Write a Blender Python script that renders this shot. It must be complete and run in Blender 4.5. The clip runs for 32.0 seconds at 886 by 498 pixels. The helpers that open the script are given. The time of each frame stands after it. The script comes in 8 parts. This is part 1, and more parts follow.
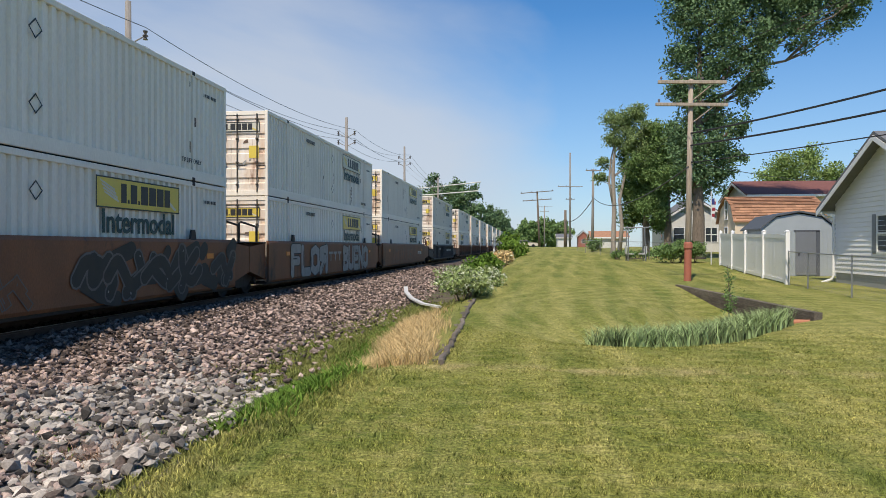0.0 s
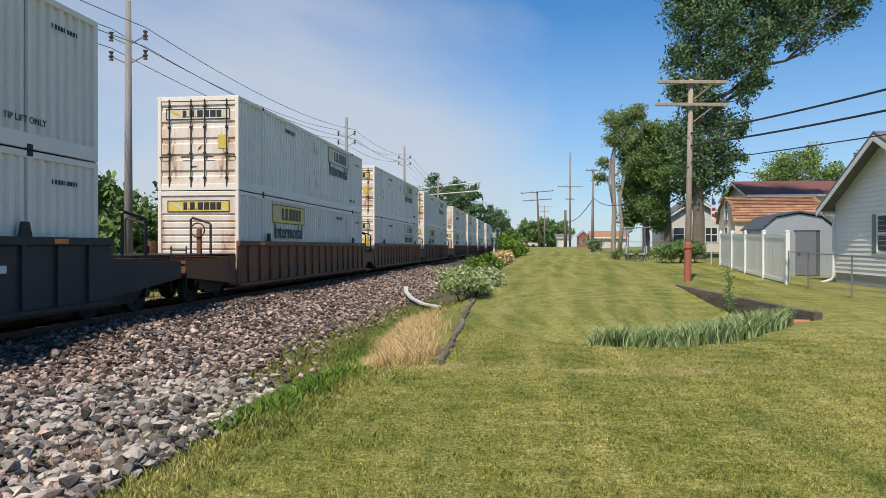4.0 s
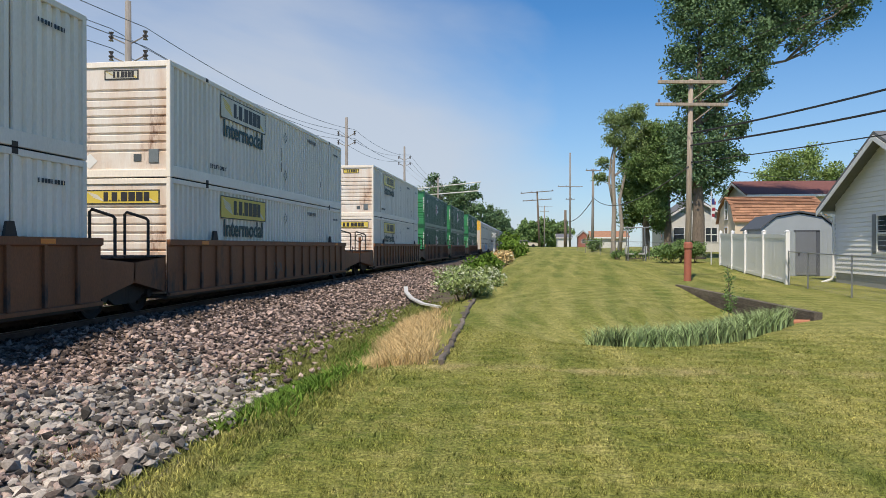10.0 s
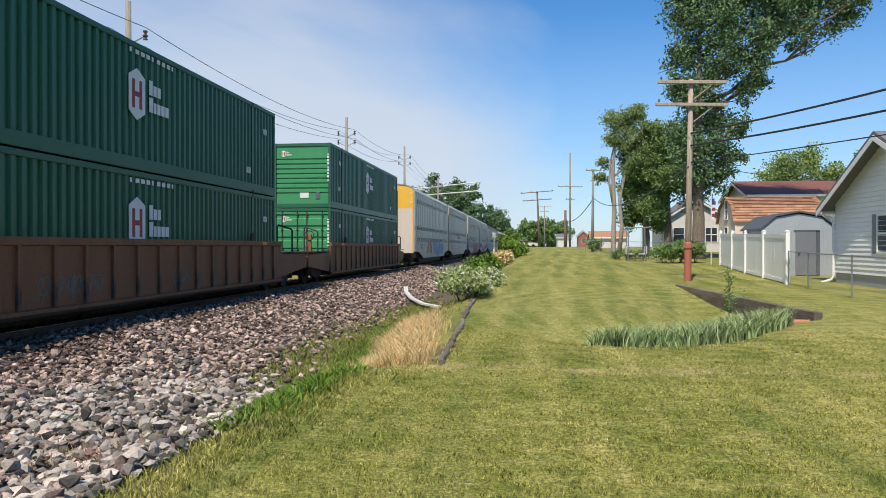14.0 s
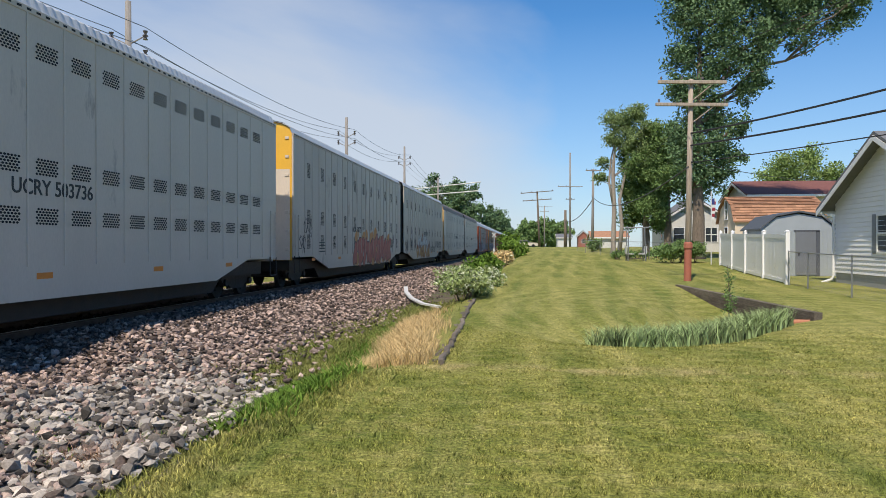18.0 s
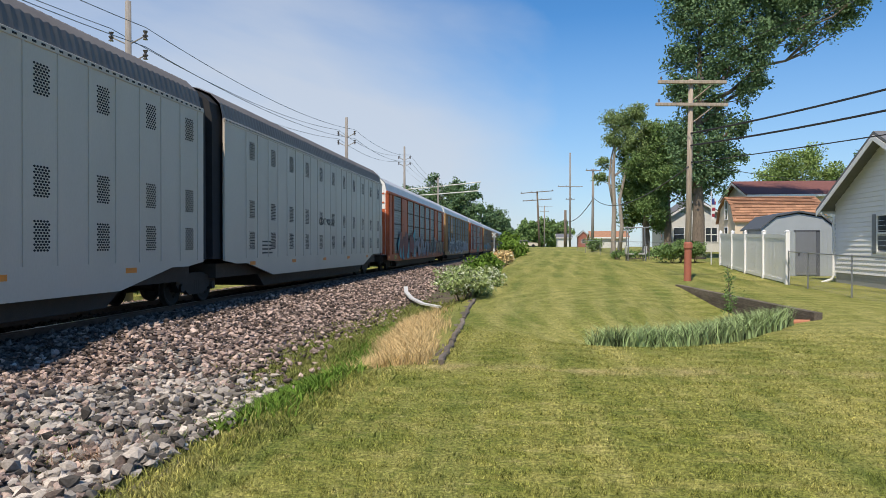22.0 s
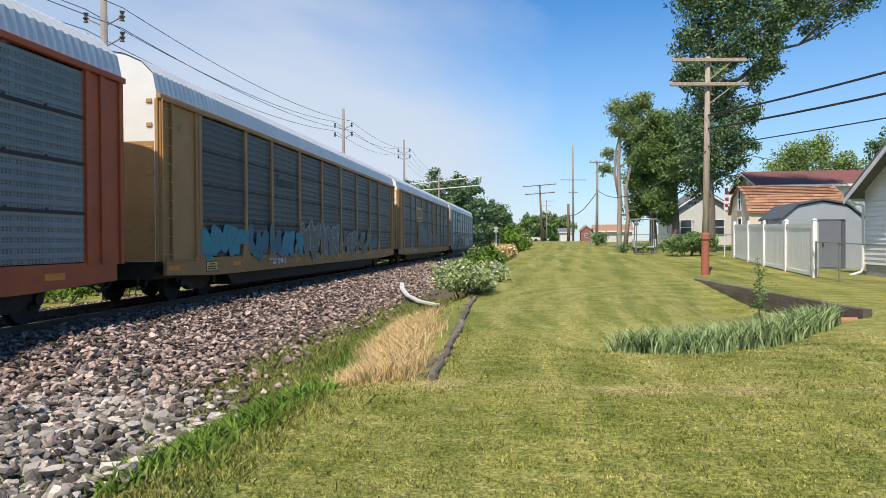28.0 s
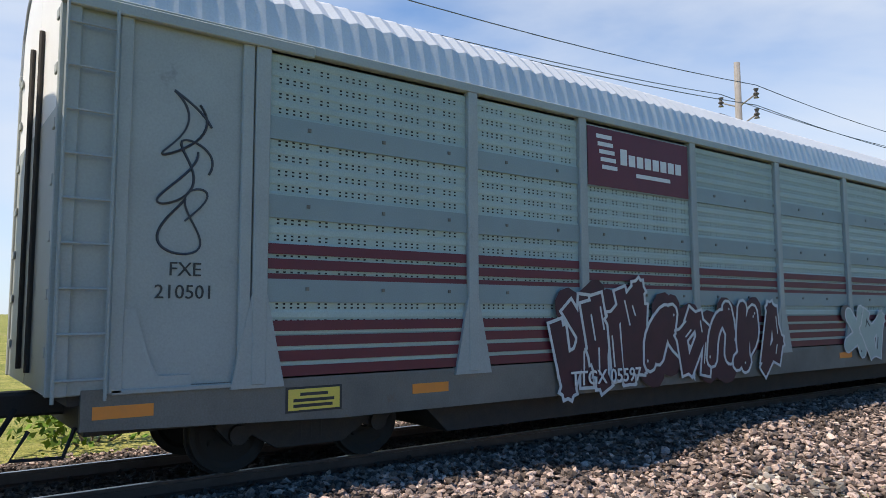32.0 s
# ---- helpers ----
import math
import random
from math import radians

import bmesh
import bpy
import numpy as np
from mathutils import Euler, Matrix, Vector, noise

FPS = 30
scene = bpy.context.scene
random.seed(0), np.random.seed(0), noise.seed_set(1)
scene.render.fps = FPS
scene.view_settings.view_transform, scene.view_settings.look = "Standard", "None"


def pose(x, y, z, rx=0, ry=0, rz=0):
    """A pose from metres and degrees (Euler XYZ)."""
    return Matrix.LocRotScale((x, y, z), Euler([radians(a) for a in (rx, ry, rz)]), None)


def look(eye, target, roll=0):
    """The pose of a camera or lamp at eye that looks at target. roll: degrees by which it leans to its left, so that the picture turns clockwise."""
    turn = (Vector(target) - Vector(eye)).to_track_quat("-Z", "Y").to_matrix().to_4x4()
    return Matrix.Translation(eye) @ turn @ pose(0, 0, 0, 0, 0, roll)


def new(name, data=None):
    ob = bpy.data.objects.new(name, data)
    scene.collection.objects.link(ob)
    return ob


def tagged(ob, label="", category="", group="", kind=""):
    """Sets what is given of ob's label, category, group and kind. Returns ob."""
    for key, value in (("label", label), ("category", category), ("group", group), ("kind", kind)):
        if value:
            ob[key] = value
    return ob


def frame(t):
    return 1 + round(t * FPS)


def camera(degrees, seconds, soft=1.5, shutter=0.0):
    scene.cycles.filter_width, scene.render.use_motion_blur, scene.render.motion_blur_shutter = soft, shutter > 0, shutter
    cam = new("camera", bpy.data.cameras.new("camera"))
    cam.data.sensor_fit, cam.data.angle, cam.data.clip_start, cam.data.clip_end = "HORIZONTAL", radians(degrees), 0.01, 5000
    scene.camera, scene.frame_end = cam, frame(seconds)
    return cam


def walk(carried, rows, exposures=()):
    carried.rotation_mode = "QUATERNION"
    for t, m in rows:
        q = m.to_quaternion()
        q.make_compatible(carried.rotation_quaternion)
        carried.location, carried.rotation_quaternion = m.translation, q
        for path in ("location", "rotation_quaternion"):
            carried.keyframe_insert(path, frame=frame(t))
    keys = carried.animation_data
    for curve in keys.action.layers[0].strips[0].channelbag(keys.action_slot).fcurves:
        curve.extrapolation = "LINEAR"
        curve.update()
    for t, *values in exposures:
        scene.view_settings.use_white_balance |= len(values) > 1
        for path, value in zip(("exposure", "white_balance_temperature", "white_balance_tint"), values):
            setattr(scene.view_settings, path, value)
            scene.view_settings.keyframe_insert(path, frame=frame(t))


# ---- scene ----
EYE = 1.55            # camera height over the rail top
TRACK = -10.12        # centre line of the track


def seen(x, y, z, yaw, pitch, roll=0.0):
    """A camera pose from its place and its turn to the left, its tilt up and its lean."""
    a, b = radians(yaw), radians(pitch)
    eye = Vector((x, y, z + EYE))
    return look(eye, eye + Vector((-math.sin(a) * math.cos(b), math.cos(a) * math.cos(b), math.sin(b))), roll)


cam = camera(63.13, 32.0, soft=0.75)
walk(cam, [
    (0.0, seen(0, 0, 0, 6.95, -0.21)),
    (25.5, seen(0, 0, 0, 6.95, -0.21)),
    (27.5, seen(0, 0, 0, 6.95, -0.50)),
    (27.8, seen(0, 0, 0, 6.95, -0.41)),
    (27.9, seen(-0.11, 1.75, -0.09, 7.1, -0.50, -0.3)),
    (28.0, seen(-0.12, 1.90, -0.10, 7.1, -0.55, -0.4)),
    (28.5, seen(-0.38, 3.10, -0.12, 6.0, -0.58, -0.6)),
    (29.0, seen(-0.38, 3.15, -0.13, 6.1, -0.24, -0.7)),
    (29.5, seen(-0.40, 3.12, -0.13, 5.95, -0.48, -0.7)),
    (30.0, seen(-0.38, 3.20, -0.13, 6.1, -0.26, -0.7)),
    (30.5, seen(-0.37, 3.22, -0.13, 6.25, -0.27, -0.8)),
    (31.0, seen(-0.42, 3.35, -0.14, 9.1, 0.20, -1.4)),
    (31.2, seen(-0.60, 3.50, -0.15, 13.9, 1.15, -1.7)),
    (31.5, seen(-0.72, 3.65, -0.06, 26.6, 4.00, -3.0)),
    (31.6, seen(-0.77, 3.60, 0.0, 32.3, 4.42, -2.5)),
    (31.8, seen(-0.88, 3.05, 0.09, 42.2, 5.45, -1.3)),
    (31.9, seen(-1.02, 2.60, 0.19, 46.8, 5.30, -0.7)),
    (32.0, seen(-1.10, 2.02, 0.26, 53.4, 5.05, -0.15)),
], exposures=[(0.0, 0.04), (10.0, 0.02), (11.0, -0.02), (12.0, 0.10), (13.0, 0.22), (14.0, 0.22), (17.0, 0.12), (21.0, 0.10), (24.0, 0.20), (25.5, 0.26), (28.0, 0.28), (31.0, 0.28), (31.5, 0.26), (32.0, 0.46)])

# ---- daylight: a high sun behind the camera, a little to its left ----
SUN_UP, SUN_SIDE = radians(55), radians(14)
to_sun = Vector((-math.sin(SUN_SIDE) * math.cos(SUN_UP), -math.cos(SUN_SIDE) * math.cos(SUN_UP), math.sin(SUN_UP)))
sun = new("sun", bpy.data.lights.new("sun", "SUN"))
sun.data.energy, sun.data.angle, sun.data.color = 4.5, radians(0.55), (1.0, 0.885, 0.73)
sun.rotation_euler = to_sun.to_track_quat("Z", "Y").to_euler()

world = bpy.data.worlds.new("sky")
scene.world = world
world.use_nodes = True
wn, wl = world.node_tree.nodes, world.node_tree.links
wn.clear()


def wnode(kind, **values):
    node = wn.new(kind)
    for key, value in values.items():
        node.inputs[key].default_value = value
    return node


sky = wn.new("ShaderNodeTexSky")
sky.sky_type, sky.sun_disc = "NISHITA", False
sky.sun_elevation, sky.sun_rotation = SUN_UP, math.pi + SUN_SIDE
sky.altitude = 1200
sky.air_density, sky.dust_density, sky.ozone_density = 1.0, 0.2, 3.0
coord = wn.new("ShaderNodeTexCoord")
stretch = wn.new("ShaderNodeMapping")
stretch.inputs["Scale"].default_value = (1.0, 0.8, 2.6)
stretch.inputs["Location"].default_value = (0.35, 0.1, 0.0)
stretch.inputs["Rotation"].default_value = (0.0, 0.45, 0.4)
wisps = wnode("ShaderNodeTexNoise", Scale=1.6, Detail=8.0, Roughness=0.5, Distortion=0.3)
# thin cloud lies over the left half of the sky and thins out to the right
side = wn.new("ShaderNodeVectorMath")
side.operation = "DOT_PRODUCT"
side.inputs[1].default_value = (-1.0, 0.12, -0.62)
lean = wnode("ShaderNodeMapRange", **{"From Min": -0.13, "From Max": 0.24, "To Min": -0.36, "To Max": 0.17})
total = wn.new("ShaderNodeMath")
total.operation = "ADD"
amount = wn.new("ShaderNodeValToRGB")
amount.color_ramp.elements[0].position, amount.color_ramp.elements[1].position = 0.38, 0.74
amount.color_ramp.elements[1].color = (0.8, 0.8, 0.8, 1)
cloud = wn.new("ShaderNodeMixRGB")
cloud.inputs["Color2"].default_value = (4.15, 4.45, 4.95, 1)
back = wnode("ShaderNodeBackground", Strength=0.14)
out = wn.new("ShaderNodeOutputWorld")
wl.new(coord.outputs["Generated"], stretch.inputs["Vector"])
wl.new(coord.outputs["Generated"], side.inputs[0])
wl.new(side.outputs["Value"], lean.inputs["Value"])
wl.new(stretch.outputs["Vector"], wisps.inputs["Vector"])
wl.new(wisps.outputs["Fac"], total.inputs[0])
wl.new(lean.outputs["Result"], total.inputs[1])
wl.new(total.outputs[0], amount.inputs["Fac"])
wl.new(amount.outputs["Color"], cloud.inputs["Fac"])
vivid = wn.new("ShaderNodeHueSaturation")
vivid.inputs["Saturation"].default_value = 1.28
wl.new(sky.outputs["Color"], vivid.inputs["Color"])
# pale blue haze towards the horizon, all round
split = wn.new("ShaderNodeSeparateXYZ")
low = wnode("ShaderNodeMapRange", **{"From Min": 0.0, "From Max": 0.30, "To Min": 0.75, "To Max": 0.0})
haze = wn.new("ShaderNodeMixRGB")
haze.inputs["Color2"].default_value = (2.5, 3.5, 4.7, 1)
wl.new(coord.outputs["Generated"], split.inputs["Vector"])
wl.new(split.outputs["Z"], low.inputs["Value"])
wl.new(low.outputs["Result"], haze.inputs["Fac"])
wl.new(vivid.outputs["Color"], haze.inputs["Color1"])
wl.new(haze.outputs["Color"], cloud.inputs["Color1"])
wl.new(cloud.outputs["Color"], back.inputs["Color"])
wl.new(back.outputs["Background"], out.inputs["Surface"])
# ---- mesh tools ----
class Geo:
    """Collects vertices and faces of one mesh."""

    def __init__(self):
        self.v, self.f = [], []

    def add(self, verts, faces):
        n = len(self.v)
        self.v += [tuple(p) for p in verts]
        self.f += [tuple(i + n for i in face) for face in faces]
        return self

    def box(self, x0, x1, y0, y1, z0, z1, c=0.0):
        """A box, with its upright and long edges cut off by c."""
        if c <= 0:
            p = [(x, y, z) for x in (x0, x1) for y in (y0, y1) for z in (z0, z1)]
            return self.add(p, [(0, 1, 3, 2), (4, 6, 7, 5), (0, 4, 5, 1), (2, 3, 7, 6), (0, 2, 6, 4), (1, 5, 7, 3)])
        c = min(c, (x1 - x0) * 0.45, (y1 - y0) * 0.45, (z1 - z0) * 0.45)
        p, ring = [], []
        for z, i in ((z0, c), (z0 + c, 0), (z1 - c, 0), (z1, c)):
            a, b, d, e = x0 + i, x1 - i, y0 + i, y1 - i
            p += [(a + c, d, z), (b - c, d, z), (b, d + c, z), (b, e - c, z), (b - c, e, z), (a + c, e, z), (a, e - c, z), (a, d + c, z)]
        faces = [tuple(reversed(range(8))), tuple(range(24, 32))]
        for r in range(3):
            faces += [(8 * r + k, 8 * r + (k + 1) % 8, 8 * r + 8 + (k + 1) % 8, 8 * r + 8 + k) for k in range(8)]
        return self.add(p, faces)

    def tube(self, points, radii, n=8, caps=True):
        """A tube along the points, with a radius at each."""
        pts = [Vector(p) for p in points]
        if not hasattr(radii, "__len__"):
            radii = [radii] * len(pts)
        verts, faces = [], []
        side = None
        for i, p in enumerate(pts):
            way = (pts[min(i + 1, len(pts) - 1)] - pts[max(i - 1, 0)]).normalized()
            if side is None:
                side = way.orthogonal().normalized()
            side = (side - way * side.dot(way)).normalized()
            up = way.cross(side)
            for k in range(n):
                a = 2 * math.pi * k / n
                verts.append(p + (side * math.cos(a) + up * math.sin(a)) * radii[i])
        for i in range(len(pts) - 1):
            faces += [(i * n + k, i * n + (k + 1) % n, (i + 1) * n + (k + 1) % n, (i + 1) * n + k) for k in range(n)]
        if caps:
            faces += [tuple(reversed(range(n))), tuple(range((len(pts) - 1) * n, len(pts) * n))]
        return self.add(verts, faces)

    def prism(self, profile, y0, y1, axis="y"):
        """A closed outline, drawn out from y0 to y1 along an axis: (x, z) along y, (y, z) along x, (x, y) along z."""
        n = len(profile)
        def place(a, b, t):
            return {"y": (a, t, b), "x": (t, a, b), "z": (a, b, t)}[axis]
        verts = [place(a, b, y0) for a, b in profile] + [place(a, b, y1) for a, b in profile]
        faces = [tuple(reversed(range(n))), tuple(range(n, 2 * n))]
        faces += [(k, (k + 1) % n, n + (k + 1) % n, n + k) for k in range(n)]
        return self.add(verts, faces)

    def strip(self, profile, y0, y1, axis="y"):
        """An open outline drawn out: a sheet with no ends."""
        n = len(profile)
        def place(a, b, t):
            return {"y": (a, t, b), "x": (t, a, b), "z": (a, b, t)}[axis]
        verts = [place(a, b, y0) for a, b in profile] + [place(a, b, y1) for a, b in profile]
        return self.add(verts, [(k, k + 1, n + k + 1, n + k) for k in range(n - 1)])

    def mesh(self, name, smooth=False):
        me = bpy.data.meshes.new(name)
        me.from_pydata(self.v, [], self.f)
        if smooth:
            me.polygons.foreach_set("use_smooth", [True] * len(me.polygons))
        me.update()
        bm = bmesh.new()
        bm.from_mesh(me)
        bmesh.ops.recalc_face_normals(bm, faces=bm.faces)
        bm.to_mesh(me)
        bm.free()
        return me


def bulk(name, verts, faces, mat, smooth=False):
    """A mesh object from arrays: verts (n, 3), faces (m, k)."""
    me = bpy.data.meshes.new(name)
    verts, faces = np.asarray(verts, np.float32), np.asarray(faces, np.int32)
    m, k = faces.shape
    me.vertices.add(len(verts))
    me.vertices.foreach_set("co", verts.ravel())
    me.loops.add(m * k)
    me.loops.foreach_set("vertex_index", faces.ravel())
    me.polygons.add(m)
    me.polygons.foreach_set("loop_start", np.arange(0, m * k, k, dtype=np.int32))
    me.polygons.foreach_set("use_smooth", np.full(m, smooth))
    me.update(calc_edges=True)
    me.validate()
    me.materials.append(mat)
    return new(name, me)


def part(name, shape, material, parent=None, label="", at=None, smooth=False):
    """One mesh object under a thing or a part. shape: a Geo, or a mesh to share."""
    if isinstance(shape, Geo):
        shape = shape.mesh(name, smooth)
        shape.materials.append(material)
    ob = new(name, shape)
    if parent:
        ob.parent = parent
    if at is not None:
        ob.matrix_basis = at
    if label:
        ob["label"] = label
    return ob


def thing(name, label, category, at=None, group="", kind=""):
    ob = new(name)
    ob.empty_display_size = 0.2
    if at is not None:
        ob.matrix_basis = at
    return tagged(ob, label, category, group, kind)


def letters(words, size, depth=0.004, bold=0.0):
    """A mesh of words in the built-in font, centred, standing in the plane y-z and read from +x."""
    cu = bpy.data.curves.new("words", "FONT")
    cu.body, cu.size, cu.align_x, cu.align_y = words, size, "CENTER", "CENTER"
    cu.extrude, cu.offset, cu.resolution_u = depth, bold, 3
    ob = new("words", cu)
    me = bpy.data.meshes.new_from_object(ob.evaluated_get(bpy.context.evaluated_depsgraph_get()))
    bpy.data.objects.remove(ob)
    bpy.data.curves.remove(cu)
    me.transform(Matrix(((0, 0, 1, 0), (1, 0, 0, 0), (0, 1, 0, 0), (0, 0, 0, 1))))
    return me


# ---- materials ----
def material(name, color, rough=0.6, metal=0.0, second=None, scale=6.0, amount=0.5, fine=0.0, bump=0.0, bump_scale=60.0,
             spots=None, spots_scale=2.0, spots_at=0.6, vary=0.0, spec=0.5, stretch=(1, 1, 1), island=0.0, skew=1.0):
    """A surface of two tones in noise, with stains, fine grain and relief, and a little change from piece to piece."""
    m = bpy.data.materials.new(name)
    m.use_nodes = True
    nodes, links = m.node_tree.nodes, m.node_tree.links
    bsdf = nodes["Principled BSDF"]
    bsdf.inputs["Roughness"].default_value = rough
    bsdf.inputs["Metallic"].default_value = metal
    bsdf.inputs["Specular IOR Level"].default_value = spec
    tc = nodes.new("ShaderNodeTexCoord")
    mp = nodes.new("ShaderNodeMapping")
    mp.inputs["Scale"].default_value = stretch
    links.new(tc.outputs["Object"], mp.inputs["Vector"])

    def noise_at(s, detail=4.0, roughness=0.6):
        n = nodes.new("ShaderNodeTexNoise")
        n.inputs["Scale"].default_value, n.inputs["Detail"].default_value, n.inputs["Roughness"].default_value = s, detail, roughness
        links.new(mp.outputs["Vector"], n.inputs["Vector"])
        return n.outputs["Fac"]

    def ramp(fac, a, b):
        r = nodes.new("ShaderNodeMapRange")
        r.inputs["From Min"].default_value, r.inputs["From Max"].default_value = a, b
        links.new(fac, r.inputs["Value"])
        return r.outputs["Result"]

    def mix(fac, a, b, how="MIX"):
        x = nodes.new("ShaderNodeMixRGB")
        x.blend_type = how
        for key, value in (("Fac", fac), ("Color1", a), ("Color2", b)):
            if hasattr(value, "is_linked"):
                links.new(value, x.inputs[key])
            elif isinstance(value, (int, float)):
                x.inputs[key].default_value = value
            else:
                x.inputs[key].default_value = (*value, 1)
        return x.outputs["Color"]

    col = mix(0.0, color, color)
    if second:
        f = ramp(noise_at(scale), 0.5 - 0.25, 0.5 + 0.25)
        k = nodes.new("ShaderNodeMath")
        k.operation = "MULTIPLY"
        k.inputs[1].default_value = amount
        links.new(f, k.inputs[0])
        col = mix(k.outputs[0], color, second)
    if spots:
        col = mix(ramp(noise_at(spots_scale, 6.0, 0.7), spots_at, spots_at + 0.12), col, spots)
    if fine:
        g = ramp(noise_at(bump_scale, 3.0), 0.3, 0.7)
        dark = mix(g, (1 - fine,) * 3, (1 + fine,) * 3)
        col = mix(1.0, col, dark, "MULTIPLY")
    if vary or island:
        if island:
            info = nodes.new("ShaderNodeNewGeometry").outputs["Random Per Island"]
        else:
            info = nodes.new("ShaderNodeObjectInfo").outputs["Random"]
        w = vary or island
        if skew != 1.0:
            power = nodes.new("ShaderNodeMath")
            power.operation = "POWER"
            power.inputs[1].default_value = skew
            links.new(info, power.inputs[0])
            info = power.outputs[0]
        tone = mix(info, (1 - w,) * 3, (1 + w,) * 3)
        col = mix(1.0, col, tone, "MULTIPLY")
    links.new(col, bsdf.inputs["Base Color"])
    if bump:
        b = nodes.new("ShaderNodeBump")
        b.inputs["Strength"].default_value, b.inputs["Distance"].default_value = bump, 0.02
        links.new(noise_at(bump_scale, 5.0), b.inputs["Height"])
        links.new(b.outputs["Normal"], bsdf.inputs["Normal"])
    return m
white_paint = material("white_container_paint", (0.90, 0.825, 0.715), 0.5, second=(0.76, 0.695, 0.60), scale=0.9, amount=0.75, fine=0.05, bump=0.08, bump_scale=30,
                       spots=(0.30, 0.20, 0.13), spots_scale=1.6, spots_at=0.70, vary=0.05, stretch=(1, 1, 0.35))
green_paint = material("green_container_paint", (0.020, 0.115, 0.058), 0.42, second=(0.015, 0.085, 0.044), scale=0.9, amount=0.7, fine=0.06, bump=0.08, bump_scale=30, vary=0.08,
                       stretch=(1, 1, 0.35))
rust_white = material("rust_streaked_white_paint", (0.85, 0.83, 0.78), 0.5, second=(0.62, 0.42, 0.27), scale=1.6, amount=0.9, fine=0.05, bump=0.1, bump_scale=40,
                      spots=(0.24, 0.10, 0.05), spots_scale=2.2, spots_at=0.58, vary=0.06, stretch=(1, 1, 0.22))
# Lighter copy of the side green: sun on the ends, put into colour.
green_end_lit = material("green_end_lit_paint", (0.05, 0.27, 0.11), 0.42, second=(0.035, 0.20, 0.08), scale=2, amount=0.6, fine=0.05, bump=0.08, bump_scale=30, vary=0.06)
grey_roof = material("galvanised_roof", (0.62, 0.64, 0.66), 0.42, 0.15, second=(0.48, 0.50, 0.52), scale=1.2, amount=0.6, fine=0.06, bump=0.06, bump_scale=40, vary=0.06)
dark_steel = material("dark_steel", (0.025, 0.023, 0.022), 0.7, second=(0.055, 0.040, 0.032), scale=5, amount=0.7, fine=0.15, bump=0.2, bump_scale=50)
brown_steel = material("brown_car_paint", (0.245, 0.092, 0.034), 0.6, second=(0.150, 0.062, 0.027), scale=1.3, amount=0.9, fine=0.15, bump=0.15, bump_scale=40,
                       spots=(0.040, 0.030, 0.026), spots_scale=1.1, spots_at=0.60, vary=0.12, stretch=(1, 1, 0.4))
black_car = material("black_car_paint", (0.020, 0.022, 0.026), 0.6, second=(0.045, 0.045, 0.045), scale=1.5, amount=0.6, fine=0.1, bump=0.1, bump_scale=40, stretch=(1, 1, 0.4))
sign_yellow = material("sign_yellow", (0.72, 0.55, 0.08), 0.45, second=(0.60, 0.48, 0.12), scale=3, amount=0.5, fine=0.05, bump=0.03, vary=0.08)
sign_tan = material("dirty_yellow_sign", (0.50, 0.33, 0.10), 0.5, second=(0.36, 0.24, 0.09), scale=3, amount=0.7, fine=0.08, bump=0.03)
sign_white = material("faded_sign_white", (0.70, 0.68, 0.60), 0.5, second=(0.52, 0.46, 0.30), scale=3, amount=0.7, fine=0.05, bump=0.03, vary=0.05)
ink_black = material("black_lettering", (0.020, 0.020, 0.022), 0.5, second=(0.05, 0.05, 0.05), scale=8, amount=0.5)
ink_teal = material("dark_green_lettering", (0.004, 0.040, 0.045), 0.5, second=(0.008, 0.065, 0.068), scale=8, amount=0.5)
ink_white = material("white_lettering", (0.72, 0.72, 0.70), 0.5, second=(0.5, 0.5, 0.48), scale=8, amount=0.5)
ink_red = material("red_lettering", (0.32, 0.03, 0.045), 0.5, second=(0.22, 0.03, 0.04), scale=8, amount=0.5)
orange_paint = material("orange_reflector", (0.80, 0.26, 0.03), 0.5, second=(0.55, 0.2, 0.05), scale=8, amount=0.5)
black_rubber = material("black_gap_bellows", (0.012, 0.013, 0.016), 0.85, second=(0.03, 0.03, 0.033), scale=3, amount=0.6, bump=0.1)
silver_side = material("silver_rack_paint", (0.66, 0.58, 0.49), 0.45, 0.0, second=(0.54, 0.47, 0.395), scale=0.5, amount=0.7, fine=0.04, bump=0.05, bump_scale=30,
                       spots=(0.22, 0.19, 0.16), spots_scale=0.9, spots_at=0.64, vary=0.04, stretch=(1, 1, 0.3))
galvanised = material("perforated_galvanised_panel", (0.215, 0.25, 0.265), 0.45, 0.3, second=(0.15, 0.175, 0.185), scale=0.9, amount=0.8, fine=0.1, bump=0.12, bump_scale=60, vary=0.12,
                      stretch=(1, 1, 0.35))
dark_panel = material("weathered_dark_panel", (0.105, 0.125, 0.135), 0.5, 0.3, second=(0.075, 0.085, 0.09), scale=0.9, amount=0.8, fine=0.12, bump=0.12, bump_scale=60, vary=0.15,
                      stretch=(1, 1, 0.35))
orange_car = material("orange_rack_paint", (0.50, 0.105, 0.025), 0.55, second=(0.27, 0.06, 0.028), scale=1.2, amount=0.7, fine=0.08, bump=0.1, bump_scale=40,
                      spots=(0.16, 0.05, 0.03), spots_scale=1.5, spots_at=0.62, vary=0.08)
yellow_car = material("yellow_rack_paint", (0.47, 0.250, 0.085), 0.6, second=(0.31, 0.165, 0.065), scale=1.2, amount=0.7, fine=0.08, bump=0.1, bump_scale=40,
                      spots=(0.12, 0.07, 0.04), spots_scale=1.5, spots_at=0.62, vary=0.08)
